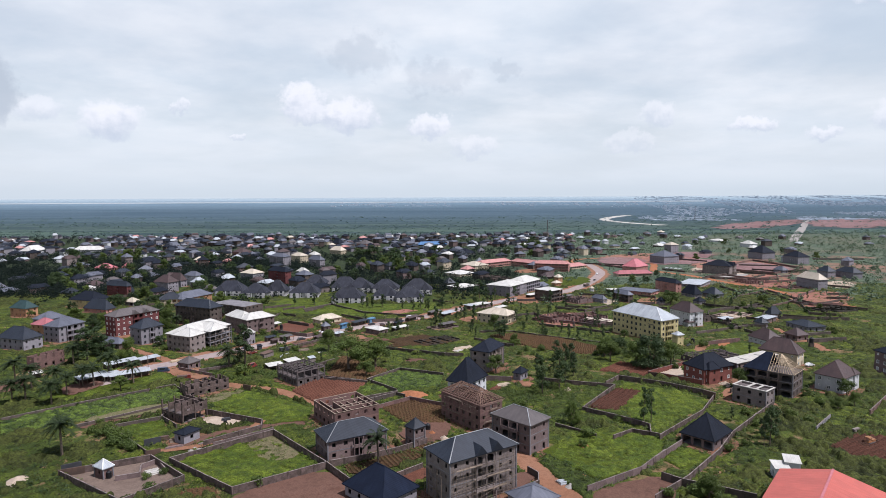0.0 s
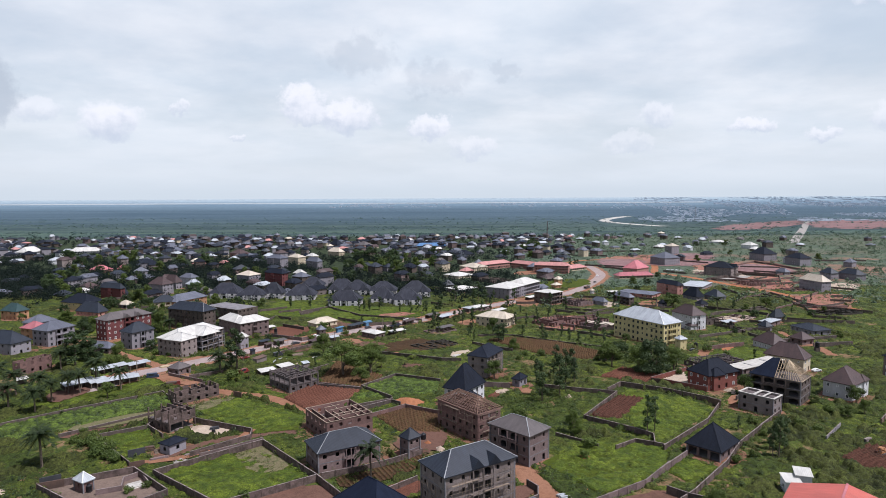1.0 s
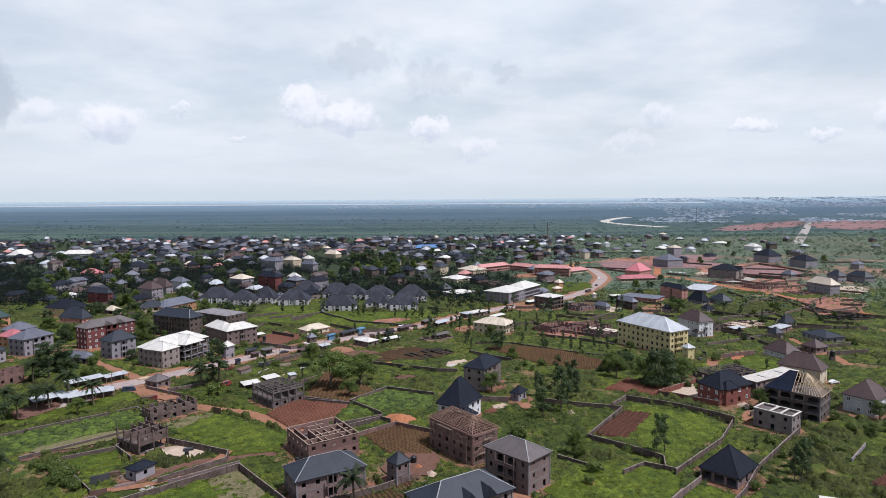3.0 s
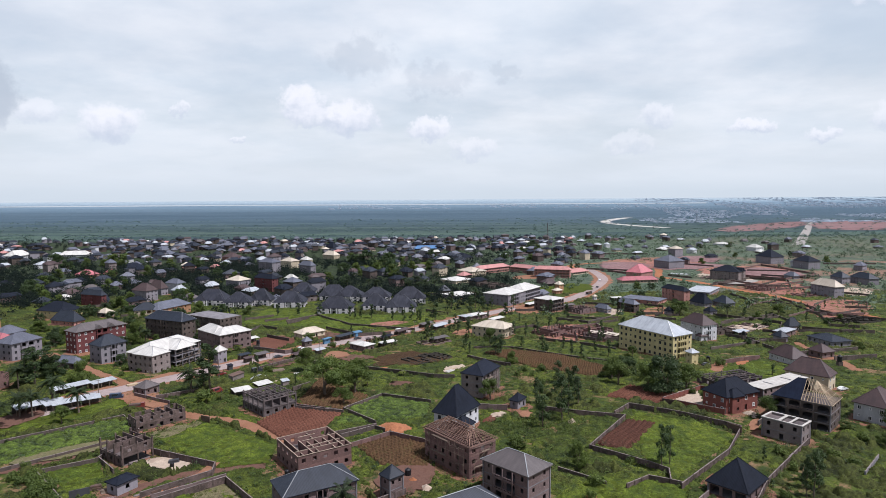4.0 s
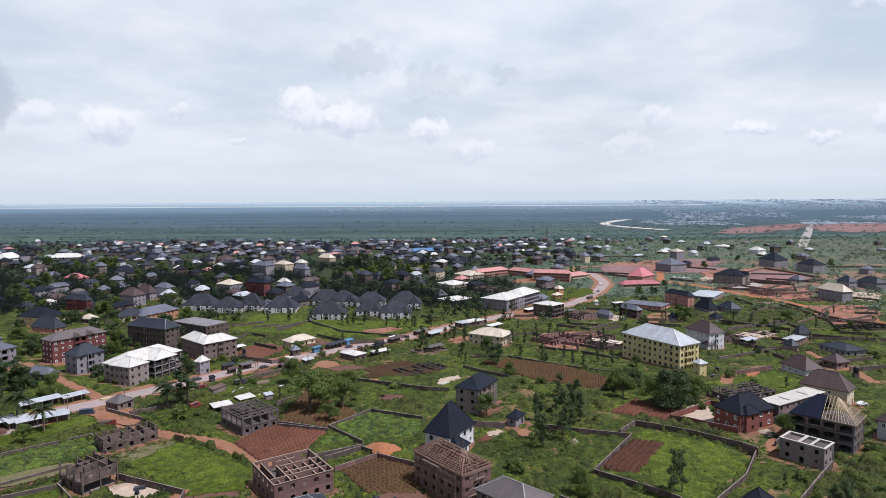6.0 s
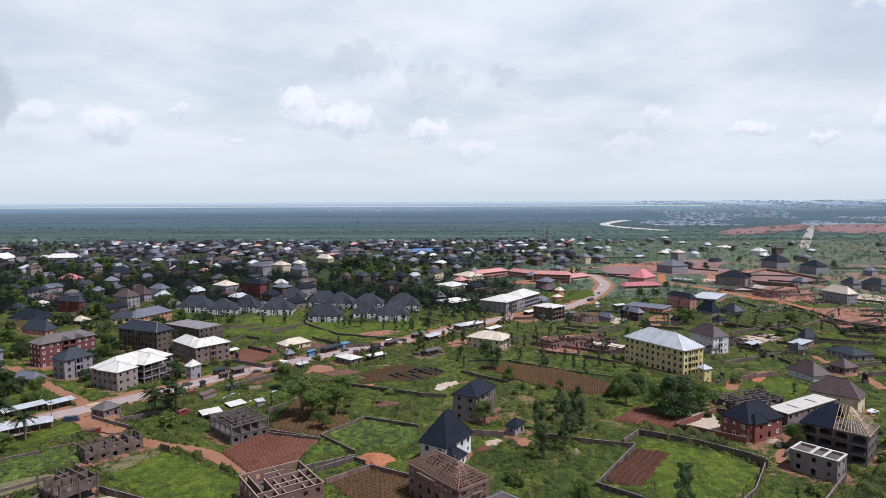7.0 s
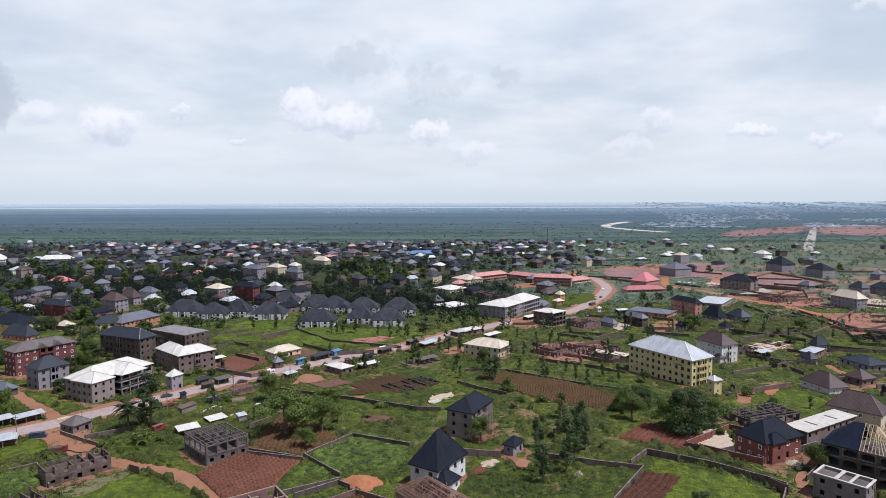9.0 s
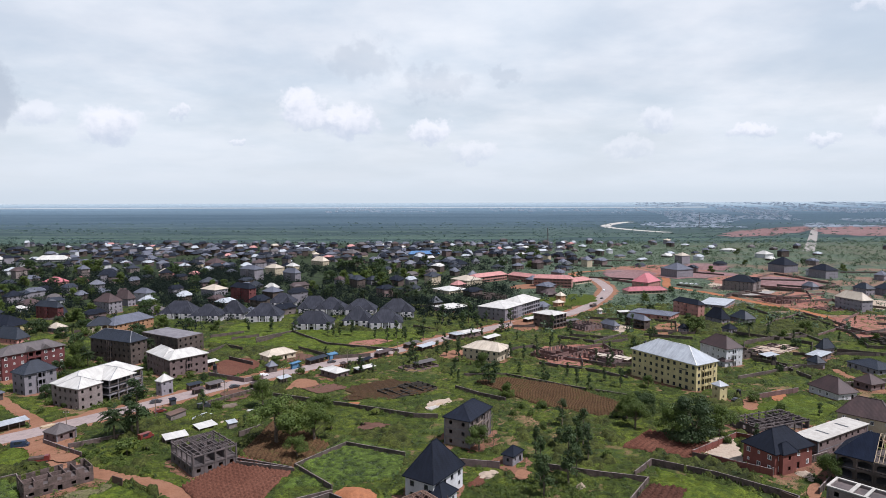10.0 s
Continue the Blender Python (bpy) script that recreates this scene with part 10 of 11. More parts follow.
mounds([(51.6, 225.5), (67.6, 246.5), (76.8, 243.5), (61.3, 221.8)], material=TILLED, sprout=0.1)
mounds([(-70.6, 153.1), (-68.8, 162.7), (-61.3, 162.6), (-55.0, 152.9)])
mounds([(-52.2, 268.6), (-50.3, 304.9), (-25.6, 276.0), (-32.0, 258.9)], sprout=0.5)
crop_rows([(-32.9, 261.6), (-21.2, 281.7), (0.4, 270.7), (-3.1, 251.4), (-17.9, 247.1)])
crop_rows([(-155.0, 215.2), (-135.1, 232.0), (-111.5, 250.9), (-101.6, 240.7), (-125.3, 214.8), (-145.2, 201.2)])
crop_rows([(-126.0, 241.0), (-106.3, 249.7), (-101.7, 243.1), (-118.6, 230.5)])
crop_rows([(-32.4, 249.5), (-26.4, 256.4), (-19.6, 247.2), (-34.1, 245.2)])
LAWNS.append([(72.8, 257.0), (93.2, 241.9), (98.7, 231.1), (67.8, 200.4), (63.7, 217.7)])
LAWNS.append([(-80.5, 181.6), (-57.4, 203.0), (-35.8, 179.2), (-57.0, 163.2)])
LAWNS.append([(-157.7, 237.5), (-137.7, 257.4), (-121.7, 280.3), (-112.6, 267.4), (-139.2, 239.3)])
LAWNS.append([(-111.6, 209.2), (-100.4, 218.3), (-91.2, 203.9), (-92.8, 192.2)])
LAWNS.append([(-88.5, 231.9), (-78.5, 247.4), (-49.0, 227.0), (-47.6, 213.7), (-63.2, 210.2)])
LAWNS.append([(29.1, 186.5), (46.6, 203.6), (70.3, 197.0), (60.4, 178.1), (41.4, 167.5)])
LAWNS.append([(69.7, 190.3), (78.6, 182.6), (67.2, 172.4), (63.5, 180.0)])
LAWNS.append([(-133.3, 455.4), (-133.0, 521.1), (-89.6, 496.0), (-9.4, 482.6), (-1.0, 451.6), (-55.0, 430.9)])
LAWNS.append([(122.3, 314.5), (159.6, 335.6), (162.0, 313.7), (145.5, 301.0), (120.8, 296.0)])
heap(133.5, 199.5, 2.2, 1.2, CEMENT, 'pile of grey blocks and rubble', 13)
heap(138.1, 196.2, 1.6, 1.0, TILLED, 'heap of dark earth', 14)
heap(-77.3, 189.9, 2.1, 0.6, CEMENT, 'stack of timber and scrap', 15)
heap(-85.2, 192.1, 1.8, 0.6, BARE, 'scrap and earth by a shed', 16)
mast(187.2, 1138.1, 46)
mast(978.0, 2456.5, 60)

# ---- grass, weeds, far woods and the far town ----
X0, Y0, CELL = -700.0, 80.0, 0.5
MASK = np.zeros((2100, 2800), dtype=bool)


def stamp(loop):
    p = np.array(loop)
    lo, hi = p.min(0), p.max(0)
    i0, i1 = max(0, int((lo[0] - X0) / CELL)), min(MASK.shape[1], int((hi[0] - X0) / CELL) + 2)
    j0, j1 = max(0, int((lo[1] - Y0) / CELL)), min(MASK.shape[0], int((hi[1] - Y0) / CELL) + 2)
    if i1 <= i0 or j1 <= j0:
        return
    gx, gy = np.meshgrid(X0 + (np.arange(i0, i1) + 0.5) * CELL, Y0 + (np.arange(j0, j1) + 0.5) * CELL)
    inside = np.zeros(gx.shape, dtype=bool)
    for (ax, ay), (bx, by) in zip(p, np.roll(p, -1, 0)):
        cross = ((ay > gy) != (by > gy)) & (gx < (bx - ax) * (gy - ay) / (by - ay + 1e-12) + ax)
        inside ^= cross
    MASK[j0:j1, i0:i1] |= inside


for loop in FOOT:
    stamp(loop)


def free_points(rng, n, y0, y1, spread=0.80, power=1.0, side=30):
    y = y0 + (y1 - y0) * rng.uniform(0, 1, n) ** power
    x = rng.uniform(-1, 1, n) * (spread * y + side)
    i, j = ((x - X0) / CELL).astype(int), ((y - Y0) / CELL).astype(int)
    ok = (i >= 0) & (j >= 0) & (i < MASK.shape[1]) & (j < MASK.shape[0])
    blocked = np.zeros(n, dtype=bool)
    blocked[ok] = MASK[j[ok], i[ok]]
    return x[~blocked], y[~blocked]


def drift(x, y, s, seed=0.0):
    """Slow waves that thin and thicken the growth."""
    return (np.sin(x * s + 1.3 * np.sin(y * s * 0.7 + seed)) + np.sin(y * s * 1.3 + 1.7 * np.sin(x * s * 0.6 + seed * 2)) + np.sin((x + y) * s * 2.1 + seed)) / 3


def raster(loops):
    """Marks loops on a grid of their own, the size of MASK."""
    global MASK
    keep, MASK = MASK, np.zeros_like(MASK)
    for q in loops:
        stamp(q)
    made, MASK = MASK, keep
    return made


def look_up(grid, x, y):
    i, j = ((x - X0) / CELL).astype(int), ((y - Y0) / CELL).astype(int)
    ok = (i >= 0) & (j >= 0) & (i < grid.shape[1]) & (j < grid.shape[0])
    hit = np.zeros(x.shape, dtype=bool)
    hit[ok] = grid[j[ok], i[ok]]
    return hit


def patches(x, y, size, seed, octaves=3):
    """Smooth value noise from 0 to 1 with features of that size."""
    out, amp, total = np.zeros_like(x), 1.0, 0.0
    for k in range(octaves):
        u, w = x / size * 2 ** k + seed * 17.3, y / size * 2 ** k + seed * 5.1
        i, j = np.floor(u).astype(np.int64), np.floor(w).astype(np.int64)
        fu, fw = u - i, w - j
        fu, fw = fu * fu * (3 - 2 * fu), fw * fw * (3 - 2 * fw)

        def val(p, q):
            h = (p * 374761393 + q * 668265263 + (seed + k) * 974711) & 0xFFFFFFFF
            h = ((h ^ (h >> 13)) * 1274126177) & 0xFFFFFFFF
            return ((h ^ (h >> 16)) & 0xFFFF) / 65535.0
        out += amp * ((val(i, j) * (1 - fu) + val(i + 1, j) * fu) * (1 - fw) + (val(i, j + 1) * (1 - fu) + val(i + 1, j + 1) * fu) * fw)
        total += amp
        amp *= 0.5
    return out / total


def bushes(x, y, size, seed):
    """Rounded bushes packed side by side: the height of each dome from 0 to 1, and a number of its own for every bush."""
    u, w = x / size, y / size
    i, j = np.floor(u).astype(np.int64), np.floor(w).astype(np.int64)
    best, own = np.full(x.shape, 9.0), np.zeros(x.shape)
    for di in (-1, 0, 1):
        for dj in (-1, 0, 1):
            p, q = i + di, j + dj
            h = (p * 374761393 + q * 668265263 + seed * 974711) & 0xFFFFFFFF
            h = ((h ^ (h >> 13)) * 1274126177) & 0xFFFFFFFF
            h = h ^ (h >> 16)
            a, b, c = (h & 1023) / 1023.0, ((h >> 10) & 1023) / 1023.0, ((h >> 20) & 1023) / 1023.0
            d = np.hypot(u - p - 0.1 - 0.8 * a, w - q - 0.1 - 0.8 * b) / (0.6 + 0.45 * c)
            near = d < best
            best, own = np.where(near, d, best), np.where(near, c, own)
    return np.sqrt(np.clip(1 - best * best, 0, 1)), own


LAWN_GRID, THIN_GRID, CROP_GRID = raster(LAWNS), raster(THIN), raster(CROPS)
MARGIN_GRID = raster([[tuple(np.mean(q, 0) + 1.16 * (np.array(p) - np.mean(q, 0))) for p in q] for q in LAWNS])


def undergrowth(name, bands, height, material, label, category, seed, masked=True):
    """A mat of standing plants over the free ground: a rough sheet that sinks below the soil where nothing grows."""
    rg = np.random.default_rng(seed)
    vs, fs, ts, off = [], [], [], 0
    for y0, y1, step in bands:
        ys = np.arange(y0, y1 + step, step)
        half = 0.72 * y1 + 18
        xs = np.arange(-half, half, step)
        gx, gy = np.meshgrid(xs, ys)
        gx = gx + rg.uniform(-0.3, 0.3, gx.shape) * step
        gy = gy + rg.uniform(-0.3, 0.3, gy.shape) * step
        h = height(gx, gy, rg)
        h, own = h if isinstance(h, tuple) else (h, np.zeros_like(h))
        if masked:
            creep = 2.6 * (patches(gx, gy, 2.4, 61) - 0.5)
            h[look_up(MASK, gx + creep, gy - creep) & (look_up(MASK, gx, gy) | (creep > 0.1))] = -0.4
        h[np.abs(gx) > 0.72 * gy + 18] = -0.4
        n = len(xs)
        idx = np.arange(gx.size).reshape(gx.shape)
        f = np.stack([idx[:-1, :-1], idx[:-1, 1:], idx[1:, 1:], idx[1:, :-1]], -1).reshape(-1, 4)
        f = f[(h.ravel()[f] > 0.0).any(1)]
        used, back = np.unique(f, return_inverse=True)
        v = np.stack([gx.ravel(), gy.ravel(), gz(gy.ravel()) + h.ravel()], 1)[used]
        vs.append(v), fs.append(back.reshape(-1, 4) + off), ts.append(own.ravel()[used])
        off += len(v)
    me = mesh_from(name, np.concatenate(vs), np.concatenate(fs), material)
    me.attributes.new("bush", "FLOAT", "POINT").data.foreach_set("value", np.concatenate(ts).astype(np.float32))
    return tagged(new(name, me), label, category, kind="stuff")


def meadow_height(x, y, rg):
    big, mid, fine = patches(x, y, 26, 3), patches(x, y, 6, 4), patches(x, y, 1.6, 5, 2)
    h = 0.12 + 1.2 * np.clip(mid - 0.4, 0, 1) + 1.25 * (fine - 0.5) + rg.uniform(-0.16, 0.24, x.shape)
    h = np.where((big < 0.45) & (mid < 0.52), h - 0.45, h)
    h = np.where(look_up(THIN_GRID, x, y), h - 0.42, h)
    return np.where(look_up(LAWN_GRID, x, y) | look_up(CROP_GRID, x, y), -0.4, h)


def crop_height(x, y, rg):
    dome, own = bushes(x, y, 1.5, 52)
    h = (0.35 + 0.75 * own) * dome + rg.uniform(-0.1, 0.16, x.shape) - 0.1 + 0.5 * (patches(x, y, 7, 41) - 0.5)
    return np.where(look_up(CROP_GRID, x, y), h, -0.4), own


def field_height(x, y, rg):
    mid, fine = patches(x, y, 5, 14), patches(x, y, 1.6, 15, 2)
    h = 0.16 + 1.7 * np.clip(mid - 0.45, 0, 1) + 0.75 * (fine - 0.45) + rg.uniform(-0.08, 0.14, x.shape)
    h = np.where(look_up(THIN_GRID, x, y), h - 0.5, h)
    return np.where(look_up(LAWN_GRID, x, y), h, -0.4)


def thicket_height(x, y, rg):
    big, mid = patches(x, y, 34, 8), patches(x, y, 9, 9)
    lawn, thin = look_up(LAWN_GRID, x, y), look_up(THIN_GRID, x, y)
    dome, own = bushes(x, y, 2.6, 51)
    d = 0.5 * big + 0.5 * mid + 0.12 * (own - 0.5)
    tall = np.clip((d - 0.535) * 9, 0, 1.0) * (0.6 + 1.8 * own)
    h = tall * (0.1 + 0.9 * dome + 0.8 * (patches(x, y, 1.1, 10, 2) - 0.5)) - 0.3 + rg.uniform(-0.2, 0.3, x.shape) * (tall > 0.1)
    h = np.where(look_up(MARGIN_GRID, x, y), h - 4.0, h)
    h = np.where(look_up(CROP_GRID, x, y), -0.4, h)
    return np.where(thin & ~lawn, h - 1.7, h), own


rng = np.random.default_rng(11)
BANDS = ((122, 250, 0.45), (249, 400, 0.7), (399, 600, 1.1))
undergrowth("meadow_grass", BANDS, meadow_height, MEADOW, "rough green grass standing over the open plots", "grass", 21)
undergrowth("field_sward", BANDS, field_height, FIELD, "bright green grass standing in walled fields", "grass", 23)
undergrowth("leafy_crop_mat", BANDS[:2], crop_height, CROP_LEAFAGE, "leafy pale green crop standing over a plot", "crop", 24, False)
undergrowth("weed_thicket", BANDS, thicket_height, THICKET, "dark green thicket of weeds and low shrubs", "weeds", 22)
# bushes and creepers along the walls
bx, by = [], []
for line in WALL_LINES:
    for p, q in zip(line, line[1:]):
        n = int(math.dist(p, q) / 1.1)
        t = rng.uniform(0, 1, n)
        side = rng.choice((-1.0, 1.0), n) * rng.uniform(0.4, 1.6, n)
        dx, dy = (q[0] - p[0]) / math.dist(p, q), (q[1] - p[1]) / math.dist(p, q)
        bx.append(p[0] + (q[0] - p[0]) * t - dy * side)
        by.append(p[1] + (q[1] - p[1]) * t + dx * side)
x, y = np.concatenate(bx), np.concatenate(by)
ok = (patches(x, y, 12, 31) + rng.uniform(-0.15, 0.15, len(x)) > 0.5) & (y < 520) & ~look_up(MASK, x, y)
x, y = x[ok], y[ok]
clumps("wall_bushes", rng, x, y, rng.uniform(0.5, 1.9, len(x)) ** 1.1, rng.uniform(1.0, 2.6, len(x)), LEAF, "green bushes and creepers along the block walls", 44, 0.19, "shrubs", 0.5)
x, y = free_points(rng, 15000, 100, 480, power=1.5)
keep = rng.uniform(-1, 1, len(x)) < drift(x, y, 0.09, 2.0) + 0.1
x, y = x[keep], y[keep]
clumps("tall_weeds", rng, x, y, rng.uniform(0.4, 1.0, len(x)), rng.uniform(0.6, 1.6, len(x)), BLADES_OLIVE, "tall olive weeds over the open plots", 10, 0.17, "weeds", 0.4, 0.8)
for lawn in LAWNS:
    q, _ = grid_in(lawn, 0.95, 0.95, 0.35)
    q = q[rng.uniform(-0.6, 0.9, len(q)) < drift(q[:, 0], q[:, 1], 0.3, 3.0)]
    clumps("field_grass", rng, q[:, 0], q[:, 1], rng.uniform(0.1, 0.3, len(q)), rng.uniform(0.8, 1.8, len(q)), BLADES, "green grass standing in a field", 8, 0.18, "grass", 0.3, 1.3)
    q, _ = grid_in(lawn, 2.1, 2.1, 0.8)
    q = q[rng.uniform(-0.7, 0.9, len(q)) < drift(q[:, 0], q[:, 1], 0.16, 1.0)]
    clumps("field_weeds", rng, q[:, 0], q[:, 1], rng.uniform(0.3, 0.8, len(q)), rng.uniform(1.2, 3.2, len(q)), LEAF_LIGHT, "lumps of taller green weeds in a field", 26, 0.19, "weeds", 0.25, 1.0)
for lawn in LAWNS:
    stamp(lawn)
x, y = free_points(rng, 24000, 100, 560, power=1.6)
keep = rng.uniform(-1, 1, len(x)) < drift(x, y, 0.07, 4.0) * 1.3 + 0.25
x, y = x[keep], y[keep]
clumps("weed_clumps", rng, x, y, rng.uniform(0.4, 1.3, len(x)), rng.uniform(1.2, 3.4, len(x)), LEAF_LIGHT, "light green weed clumps on open plots", 18, 0.2, "weeds", 0.5)
x, y = free_points(rng, 15000, 100, 620, power=1.5)
keep = rng.uniform(-1, 1, len(x)) < drift(x, y, 0.05, 4.0) * 1.3 + 0.0
x, y = x[keep], y[keep]
clumps("low_bushes", rng, x, y, rng.uniform(0.6, 1.8, len(x)), rng.uniform(1.2, 3.2, len(x)), LEAF, "low green bushes and weeds on open plots", 30, 0.2, "shrubs", 0.35)
x, y = free_points(rng, 8200, 100, 640, power=1.1)
keep = rng.uniform(-1, 1, len(x)) < drift(x, y, 0.045, 7.0) * 1.2 - 0.15
x, y = x[keep], y[keep]
clumps("dark_bushes", rng, x, y, rng.uniform(0.8, 2.6, len(x)), rng.uniform(1.0, 2.8, len(x)), LEAF_DARK, "dark green bushes scattered over open plots", 34, 0.24)

# thick brush in overgrown plots
for corners, tall in (([(22.3, 250.2), (39.7, 256.0), (51.9, 249.9), (49.4, 232.5), (27.1, 232.6), (18.3, 236.6)], 2.4), ([(-119.4, 304.8), (-108.0, 312.2), (-123.0, 338.4), (-135.3, 338.6)], 2.2),
                      ([(-72.6, 268.6), (-96.3, 268.8), (-87.8, 282.1), (-79.3, 284.9)], 1.8), ([(99.0, 300.0), (112.0, 318.0), (70.0, 345.0), (62.0, 328.0)], 2.2)):
    q, _ = grid_in(corners, 1.5, 1.5, 0.7)
    q = q[~look_up(MASK, q[:, 0], q[:, 1])]
    q = q[rng.uniform(0, 1, len(q)) < 0.75]
    clumps("brush", rng, q[:, 0], q[:, 1], rng.uniform(0.3, 1.0, len(q)) * tall, rng.uniform(1.2, 3.2, len(q)), LEAF, "thick green brush in an overgrown plot", 46, 0.2, "shrubs", 0.5)
# bushes and trees in front of the houses by the road
for kind, a, b, h in (("bush", -130.8, 380.2, 3.4), ("dark", -116.6, 362.0, 4.5), ("bush", -107.3, 367.6, 3.6), ("bush", -118.3, 378.8, 3.4), ("dark", -99.1, 362.4, 4.2), ("dark", -123.9, 362.3, 5.0),
                      ("broad", -178.2, 307.7, 9.5), ("dark", -190.4, 423.9, 7.0), ("dark", -163.7, 505.4, 7.5), ("dark", -140.7, 493.4, 7.5), ("broad", -180.1, 496.0, 7.0)):
    tree(kind, a, b, h)
# slender dark trees along the road and between the walled plots
for a, b, h in ((-5.9, 413.9, 10), (11.4, 431.7, 10), (18.9, 406.1, 10), (52.7, 400.0, 9), (60.4, 403.0, 9), (-57.9, 467.9, 9), (-30.8, 460.1, 8), (28.8, 464.4, 9), (259.9, 482.5, 6),
                (69.0, 348.3, 9), (33.7, 352.5, 9), (14.9, 361.0, 7), (17.6, 355.3, 7), (87.9, 347.7, 9), (-13.7, 459.4, 8), (-52.1, 412.1, 6),
                (102.8, 199.0, 8), (99.6, 195.4, 7), (97.7, 211.7, 5), (-153.7, 422.6, 7), (-181.7, 424.6, 8)):
    tree("slender", a, b, h)
# single small trees over the plots and among the houses
rnd = random.Random(5)
x, y = free_points(rng, 420, 270, 640, power=0.8)
for a, b in list(zip(x, y))[:55]:
    tree(rnd.choice(("slender", "bush", "dark", "broad", "slender")), round(float(a), 1), round(float(b), 1), rnd.uniform(3.0, 7.0))

# ---- the far town ----
TOWN = {}


def town_house(x, y, rot, la, lb, storeys, roof, wall, label):
    form = int(abs(x) * 7 + y) % 4
    key = (storeys, roof.name, wall.name, form)
    if key not in TOWN:
        H = storeys * STOREY
        c = [(-0.44, -0.44), (0.44, -0.44), (0.44, 0.44), (-0.44, 0.44)]
        w = Shape()
        for i in range(4):
            wall_face(w, (c[i][0] * 14, c[i][1] * 12), (c[(i + 1) % 4][0] * 14, c[(i + 1) % 4][1] * 12), -2, H,
                      [(u - 0.6, k * STOREY + 0.9, u + 0.6, k * STOREY + 2.2) for k in range(storeys) for u in (2.2, 5.3, 8.4)])
        w.box(-5.8, -4.9, H - 0.6, 5.8, 4.9, H - 0.4)
        r, _ = hip_roof(14, 12, H, (3.8, 3.2, 4.4, 2.8)[form], (1.8, 3.6, 0.6, 4.6)[form], cap=False)
        g = None
        if form != 2:
            # a lower wing in front
            w.box(-6.0, -8.4, -2, 0.2, -5.2, H - 0.5)
            g, _ = hip_roof(7.2, 5.6, H - 0.4, 2.2, 1.0, cap=False)
            g.v = [(p[0] - 2.9, p[1] - 6.2, p[2]) for p in g.v]
            g = g.mesh("wing_roof", roof)
        TOWN[key] = (w.mesh("wall", wall), r.mesh("roof", roof), g)
    wm, rm, gm = TOWN[key]
    ob = thing("town_house", at(x, y, rot) @ Matrix.Diagonal((la / 14, lb / 12, rnd.uniform(0.8, 1.1), 1)), label, "house", "houses of the far town")
    part("wall", wm, None, ob)
    part("roof", rm, None, ob)
    if gm:
        part("wing_roof", gm, None, ob)


ROOFS = [(ROOF_SLATE, "slate"), (ROOF_GREY, "grey"), (ROOF_DARK, "black"), (ROOF_BROWN, "brown"), (ROOF_WHITE, "white"), (ROOF_CREAM, "cream"), (ROOF_ZINC, "silver"), (ROOF_TAUPE, "taupe"), (ROOF_ROSE, "faded red")]
# mostly dark roofs, which puts the left town's cloud shade into their colours
WEIGHT = [9, 7, 7, 1.6, 0.7, 0.1, 1.5, 1.0, 0.35]
WALLS = [(PLASTER_GREY, "grey"), (PLASTER_CREAM, "cream"), (BLOCK_PINK, "pinkish block"), (PLASTER_WHITE, "white"), (BLOCK, "grey block"), (BLOCK_DARK, "dark block")]
placed = []
BUILT = [tuple(np.mean(np.array(q), 0)) for q in FOOT]
BUILT = np.array(BUILT)


def put_town(n, region, limit, gap=17):
    made = 0
    for _ in range(n):
        a, b = region()
        if made >= limit or any((a - p[0]) ** 2 + (b - p[1]) ** 2 < gap * gap for p in placed) or np.min((BUILT[:, 0] - a) ** 2 + (BUILT[:, 1] - b) ** 2) < 18 ** 2:
            continue
        (rm, rn), (wm, wn) = rnd.choices(ROOFS, WEIGHT)[0], rnd.choices(WALLS, (4, 0.4, 1.4, 0.5, 2, 6))[0]
        placed.append((round(a, 1), round(b, 1), rnd.choice((35, 50, 20)) + rnd.uniform(-8, 8) - math.degrees(math.atan2(a, b)) * 0.5, rnd.uniform(9, 18), rnd.uniform(8, 13), rnd.choice((1, 1, 1, 1, 2, 2, 3)), rm, wm,
                       f"{wn} house with {rn} hipped roof in the far town"))
        made += 1


def left_town():
    b = rnd.uniform(540, 900) if rnd.random() < 0.10 else 900 + 560 * rnd.random() ** 0.8
    a = rnd.uniform(-0.80, 0.20) * b
    # crowded quarters with gaps of trees between them
    while b > 880 and noise.noise(Vector((a * 0.008, b * 0.009, 1.0))) < -0.12:
        a, b = rnd.uniform(-0.80, 0.20) * b, 900 + 560 * rnd.random() ** 0.8
    return a, b


def mid_town():
    b = rnd.uniform(850, 1500)
    return rnd.uniform(0.02, 0.42) * b, b


def right_town():
    b = rnd.uniform(760, 1350)
    return rnd.uniform(0.36, 0.78) * b, b


put_town(14000, left_town, 860, 13)
WEIGHT = [3, 9, 1, 2, 1.5, 0.3, 5, 4, 0.9]
put_town(700, mid_town, 46, 26)
put_town(200, right_town, 14, 60)
placed.sort(key=lambda p: p[1])
for p in placed[:200]:
    town_house(*p)
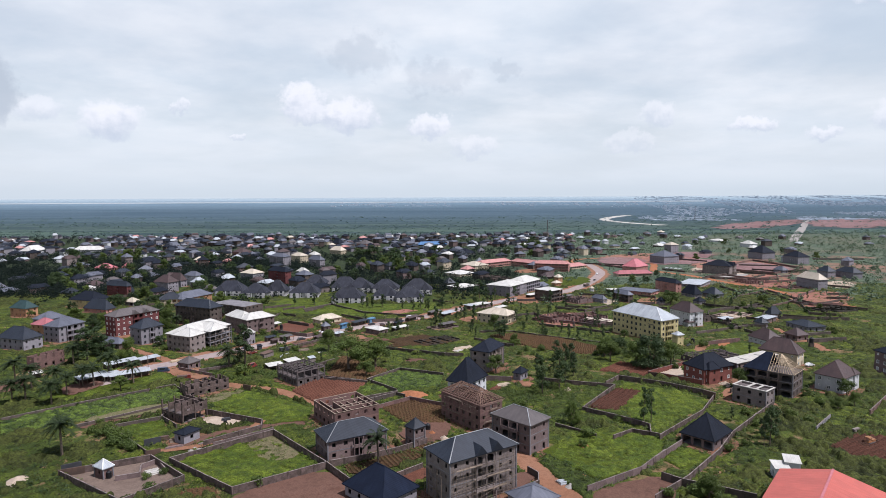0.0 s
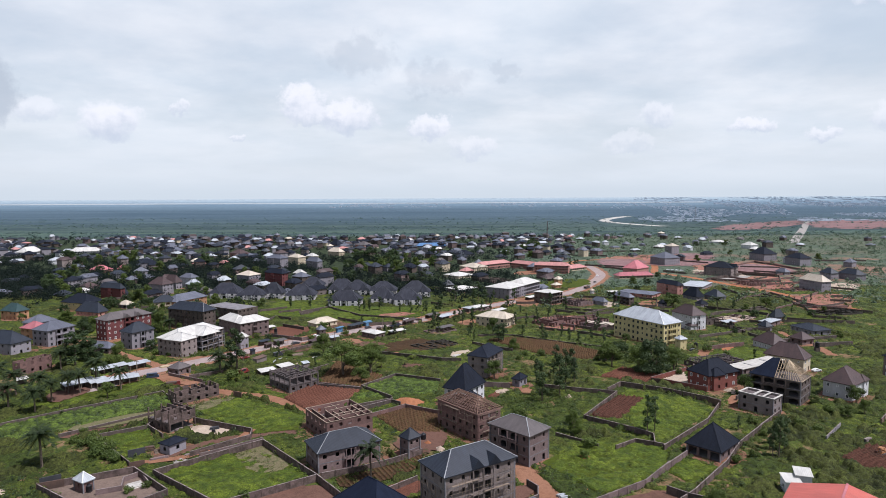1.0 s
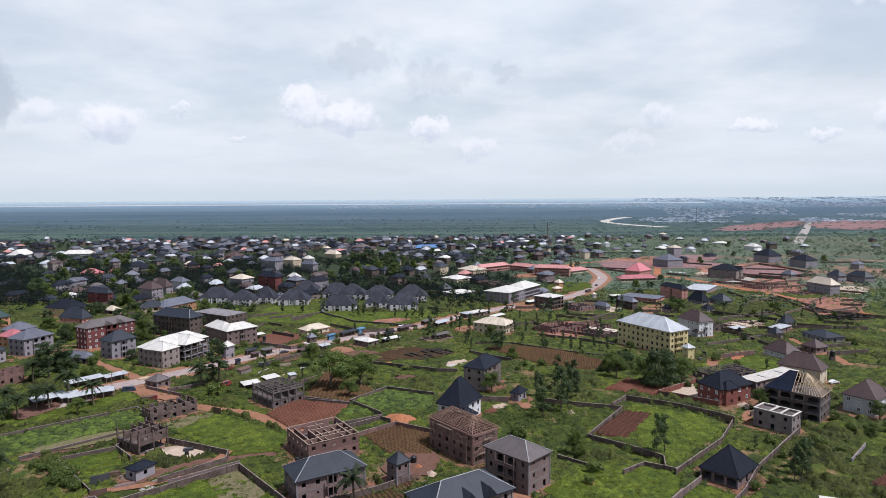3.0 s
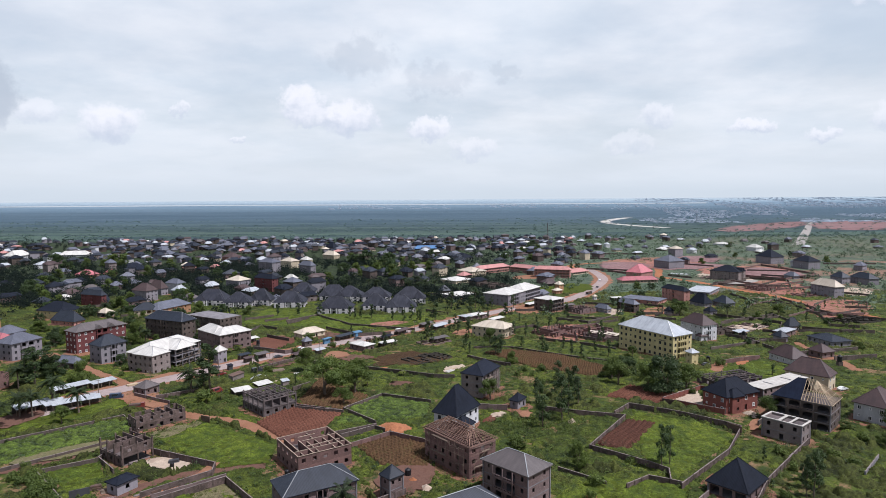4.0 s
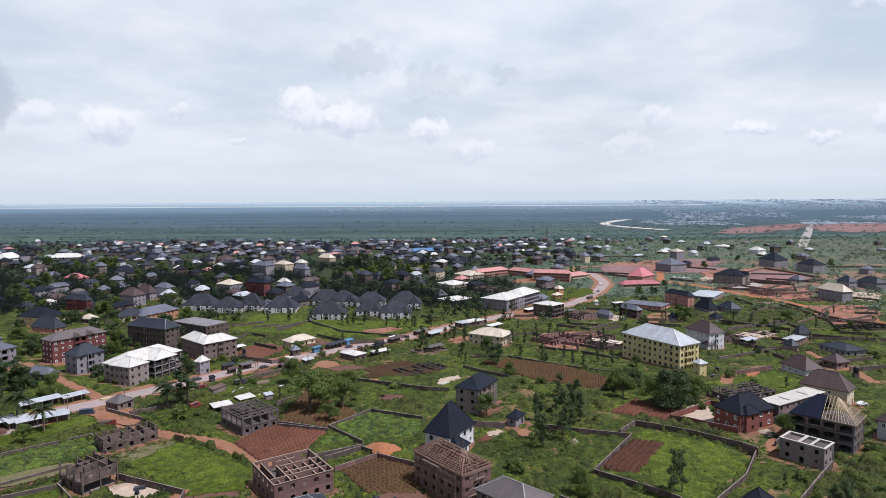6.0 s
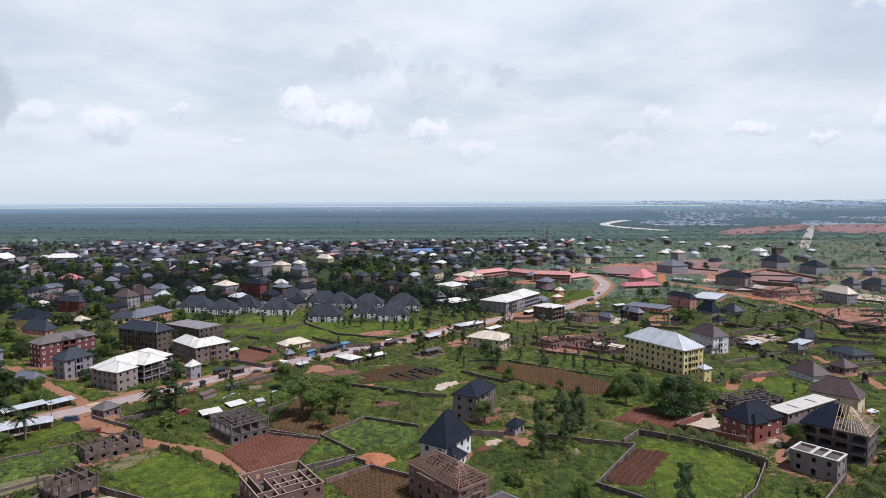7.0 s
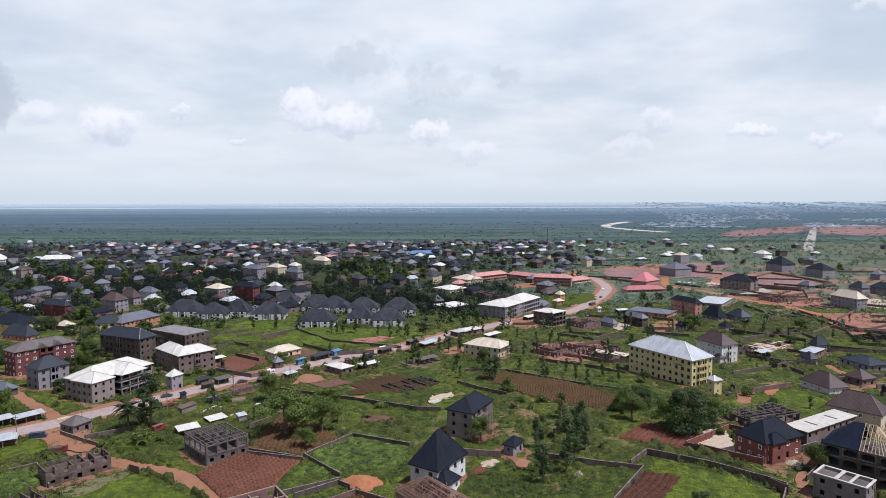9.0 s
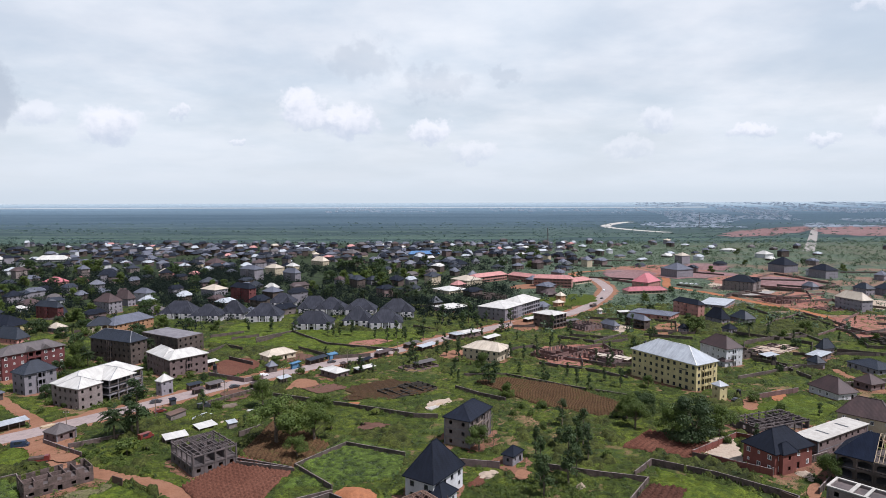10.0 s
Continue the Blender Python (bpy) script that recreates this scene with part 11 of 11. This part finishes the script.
# those beyond, too small to tell apart
mats, v, f, mi = [], [], [], []
for hx, hy, rot, la, lb, st, rm, wm, _ in placed[200:]:
    H = st * STOREY
    r, _ = hip_roof(la, lb, H, rnd.uniform(2.2, 4.0), rnd.uniform(1.0, la * 0.4), cap=False)
    if rnd.random() < 0.6:
        g, _ = hip_roof(la * 0.5, lb * 0.5, H - 0.5, 2.0, 1.0, cap=False)
        r.f += [tuple(len(r.v) + i for i in q) for q in g.f]
        r.v += [(p[0] - la * 0.2, p[1] - lb * 0.5, p[2]) for p in g.v]
    w = Shape().box(-la * 0.44, -lb * 0.44, -2, la * 0.44, lb * 0.44, H - 0.3)
    m4 = at(hx, hy, rot)
    for s, mt in ((r, rm), (w, wm)):
        if mt not in mats:
            mats.append(mt)
        o = len(v)
        v += [tuple(m4 @ Vector(q)) for q in s.v]
        f += [tuple(o + i for i in q) for q in s.f]
        mi += [mats.index(mt)] * len(s.f)
me = bpy.data.meshes.new("far_houses")
me.from_pydata(v, [], f)
for mt in mats:
    me.materials.append(mt)
me.polygons.foreach_set("material_index", mi)
tagged(new("far_houses", me), "crowded small houses at the far edge of town", "houses", kind="stuff")

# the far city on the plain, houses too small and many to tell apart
mats, v, f, mi = [TIN_HAZED], [], [], []
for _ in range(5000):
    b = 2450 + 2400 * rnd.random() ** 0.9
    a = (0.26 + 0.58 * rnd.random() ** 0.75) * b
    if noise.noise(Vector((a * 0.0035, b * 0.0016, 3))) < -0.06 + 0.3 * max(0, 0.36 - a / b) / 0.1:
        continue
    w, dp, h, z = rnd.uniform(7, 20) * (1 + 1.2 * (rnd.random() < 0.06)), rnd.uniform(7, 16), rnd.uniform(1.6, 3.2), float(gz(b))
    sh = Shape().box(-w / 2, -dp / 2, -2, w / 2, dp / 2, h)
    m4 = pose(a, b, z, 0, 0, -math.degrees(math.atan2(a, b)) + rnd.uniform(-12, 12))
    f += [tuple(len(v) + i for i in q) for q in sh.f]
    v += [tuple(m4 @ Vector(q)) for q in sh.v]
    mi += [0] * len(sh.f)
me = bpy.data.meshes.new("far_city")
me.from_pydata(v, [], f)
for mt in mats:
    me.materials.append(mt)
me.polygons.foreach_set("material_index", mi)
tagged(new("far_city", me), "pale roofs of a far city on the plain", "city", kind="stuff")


# pale specks of a settlement along the far river
v, f = [], []
for _ in range(260):
    a, b = rnd.uniform(-700, 2900), rnd.uniform(3850, 4230)
    if noise.noise(Vector((a * 0.004, 1.0, 8))) < -0.1:
        continue
    w, z = rnd.uniform(10, 34), float(gz(b))
    sh = Shape().box(a - w / 2, b - 8, z - 2, a + w / 2, b + 8, z + rnd.uniform(2, 4))
    f += [tuple(len(v) + i for i in q) for q in sh.f]
    v += sh.v
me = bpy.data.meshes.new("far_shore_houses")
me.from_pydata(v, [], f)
me.materials.append(TIN_HAZED)
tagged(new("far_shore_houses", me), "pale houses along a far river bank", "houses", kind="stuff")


def keep_clear(x, y, reach=4.5):
    hit = np.zeros(len(x), dtype=bool)
    for dx, dy in ((0, 0), (reach, 0), (-reach, 0), (0, reach), (0, -reach * 2.2)):
        i, j = ((x + dx - X0) / CELL).astype(int), ((y + dy - Y0) / CELL).astype(int)
        ok = (i >= 0) & (j >= 0) & (i < MASK.shape[1]) & (j < MASK.shape[0])
        hit[ok] |= MASK[j[ok], i[ok]]
    return x[~hit], y[~hit]


# a dark belt of trees between the villas and the crowded town
y = rng.uniform(530, 900, 3900)
x = rng.uniform(-0.80, 0.12, 3900) * y
ok = drift(x, y, 0.016, 1.0) + rng.uniform(-0.45, 0.45, len(x)) > -0.02 + 0.5 * np.clip(x / y + 0.12, 0, 0.24) / 0.24 - 0.3 * np.clip(-x / y - 0.38, 0, 0.3) / 0.3
x, y = keep_clear(x[ok], y[ok])
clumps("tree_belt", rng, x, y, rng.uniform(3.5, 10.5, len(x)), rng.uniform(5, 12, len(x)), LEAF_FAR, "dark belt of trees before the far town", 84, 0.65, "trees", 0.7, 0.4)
# trees among the far houses
y = rng.uniform(480, 1560, 6400)
x = rng.uniform(-0.82, 0.85, 6400) * y
ok = (x < 0.3 * y) | (rng.uniform(0, 1, len(x)) < 0.5)
ok &= drift(x, y, 0.02, 1.0) + rng.uniform(-0.7, 0.7, len(x)) > -0.05
x, y = keep_clear(x[ok], y[ok])
west = x < 0.12 * y
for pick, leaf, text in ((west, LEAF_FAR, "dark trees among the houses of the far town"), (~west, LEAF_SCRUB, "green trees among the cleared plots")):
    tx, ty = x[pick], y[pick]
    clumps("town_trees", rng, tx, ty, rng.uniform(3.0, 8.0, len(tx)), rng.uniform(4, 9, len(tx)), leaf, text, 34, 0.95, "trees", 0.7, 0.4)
# scrub between the cleared plots
y = 540 + 1000 * rng.uniform(0, 1, 11000) ** 1.0
x = (0.02 + 0.83 * rng.uniform(0, 1, 11000)) * y
ok = drift(x, y, 0.03, 2.0) + rng.uniform(-0.7, 0.7, len(x)) > 0.05
x, y = keep_clear(x[ok], y[ok])
clumps("plot_scrub", rng, x, y, rng.uniform(0.8, 3.0, len(x)) * (1 + (y > 900)), rng.uniform(2.5, 8, len(x)), LEAF_SCRUB, "green scrub between cleared plots", 14, 0.75, "shrubs", 0.6)
# low bush over the flood plain
y = 1480 + 1500 * rng.uniform(0, 1, 5000) ** 1.4
x = rng.uniform(-0.85, 0.85, 5000) * y
ok = drift(x * 0.5, y * 2.5, 0.005, 3.0) + rng.uniform(-0.5, 0.5, len(x)) > 0.1
x, y = x[ok], y[ok]
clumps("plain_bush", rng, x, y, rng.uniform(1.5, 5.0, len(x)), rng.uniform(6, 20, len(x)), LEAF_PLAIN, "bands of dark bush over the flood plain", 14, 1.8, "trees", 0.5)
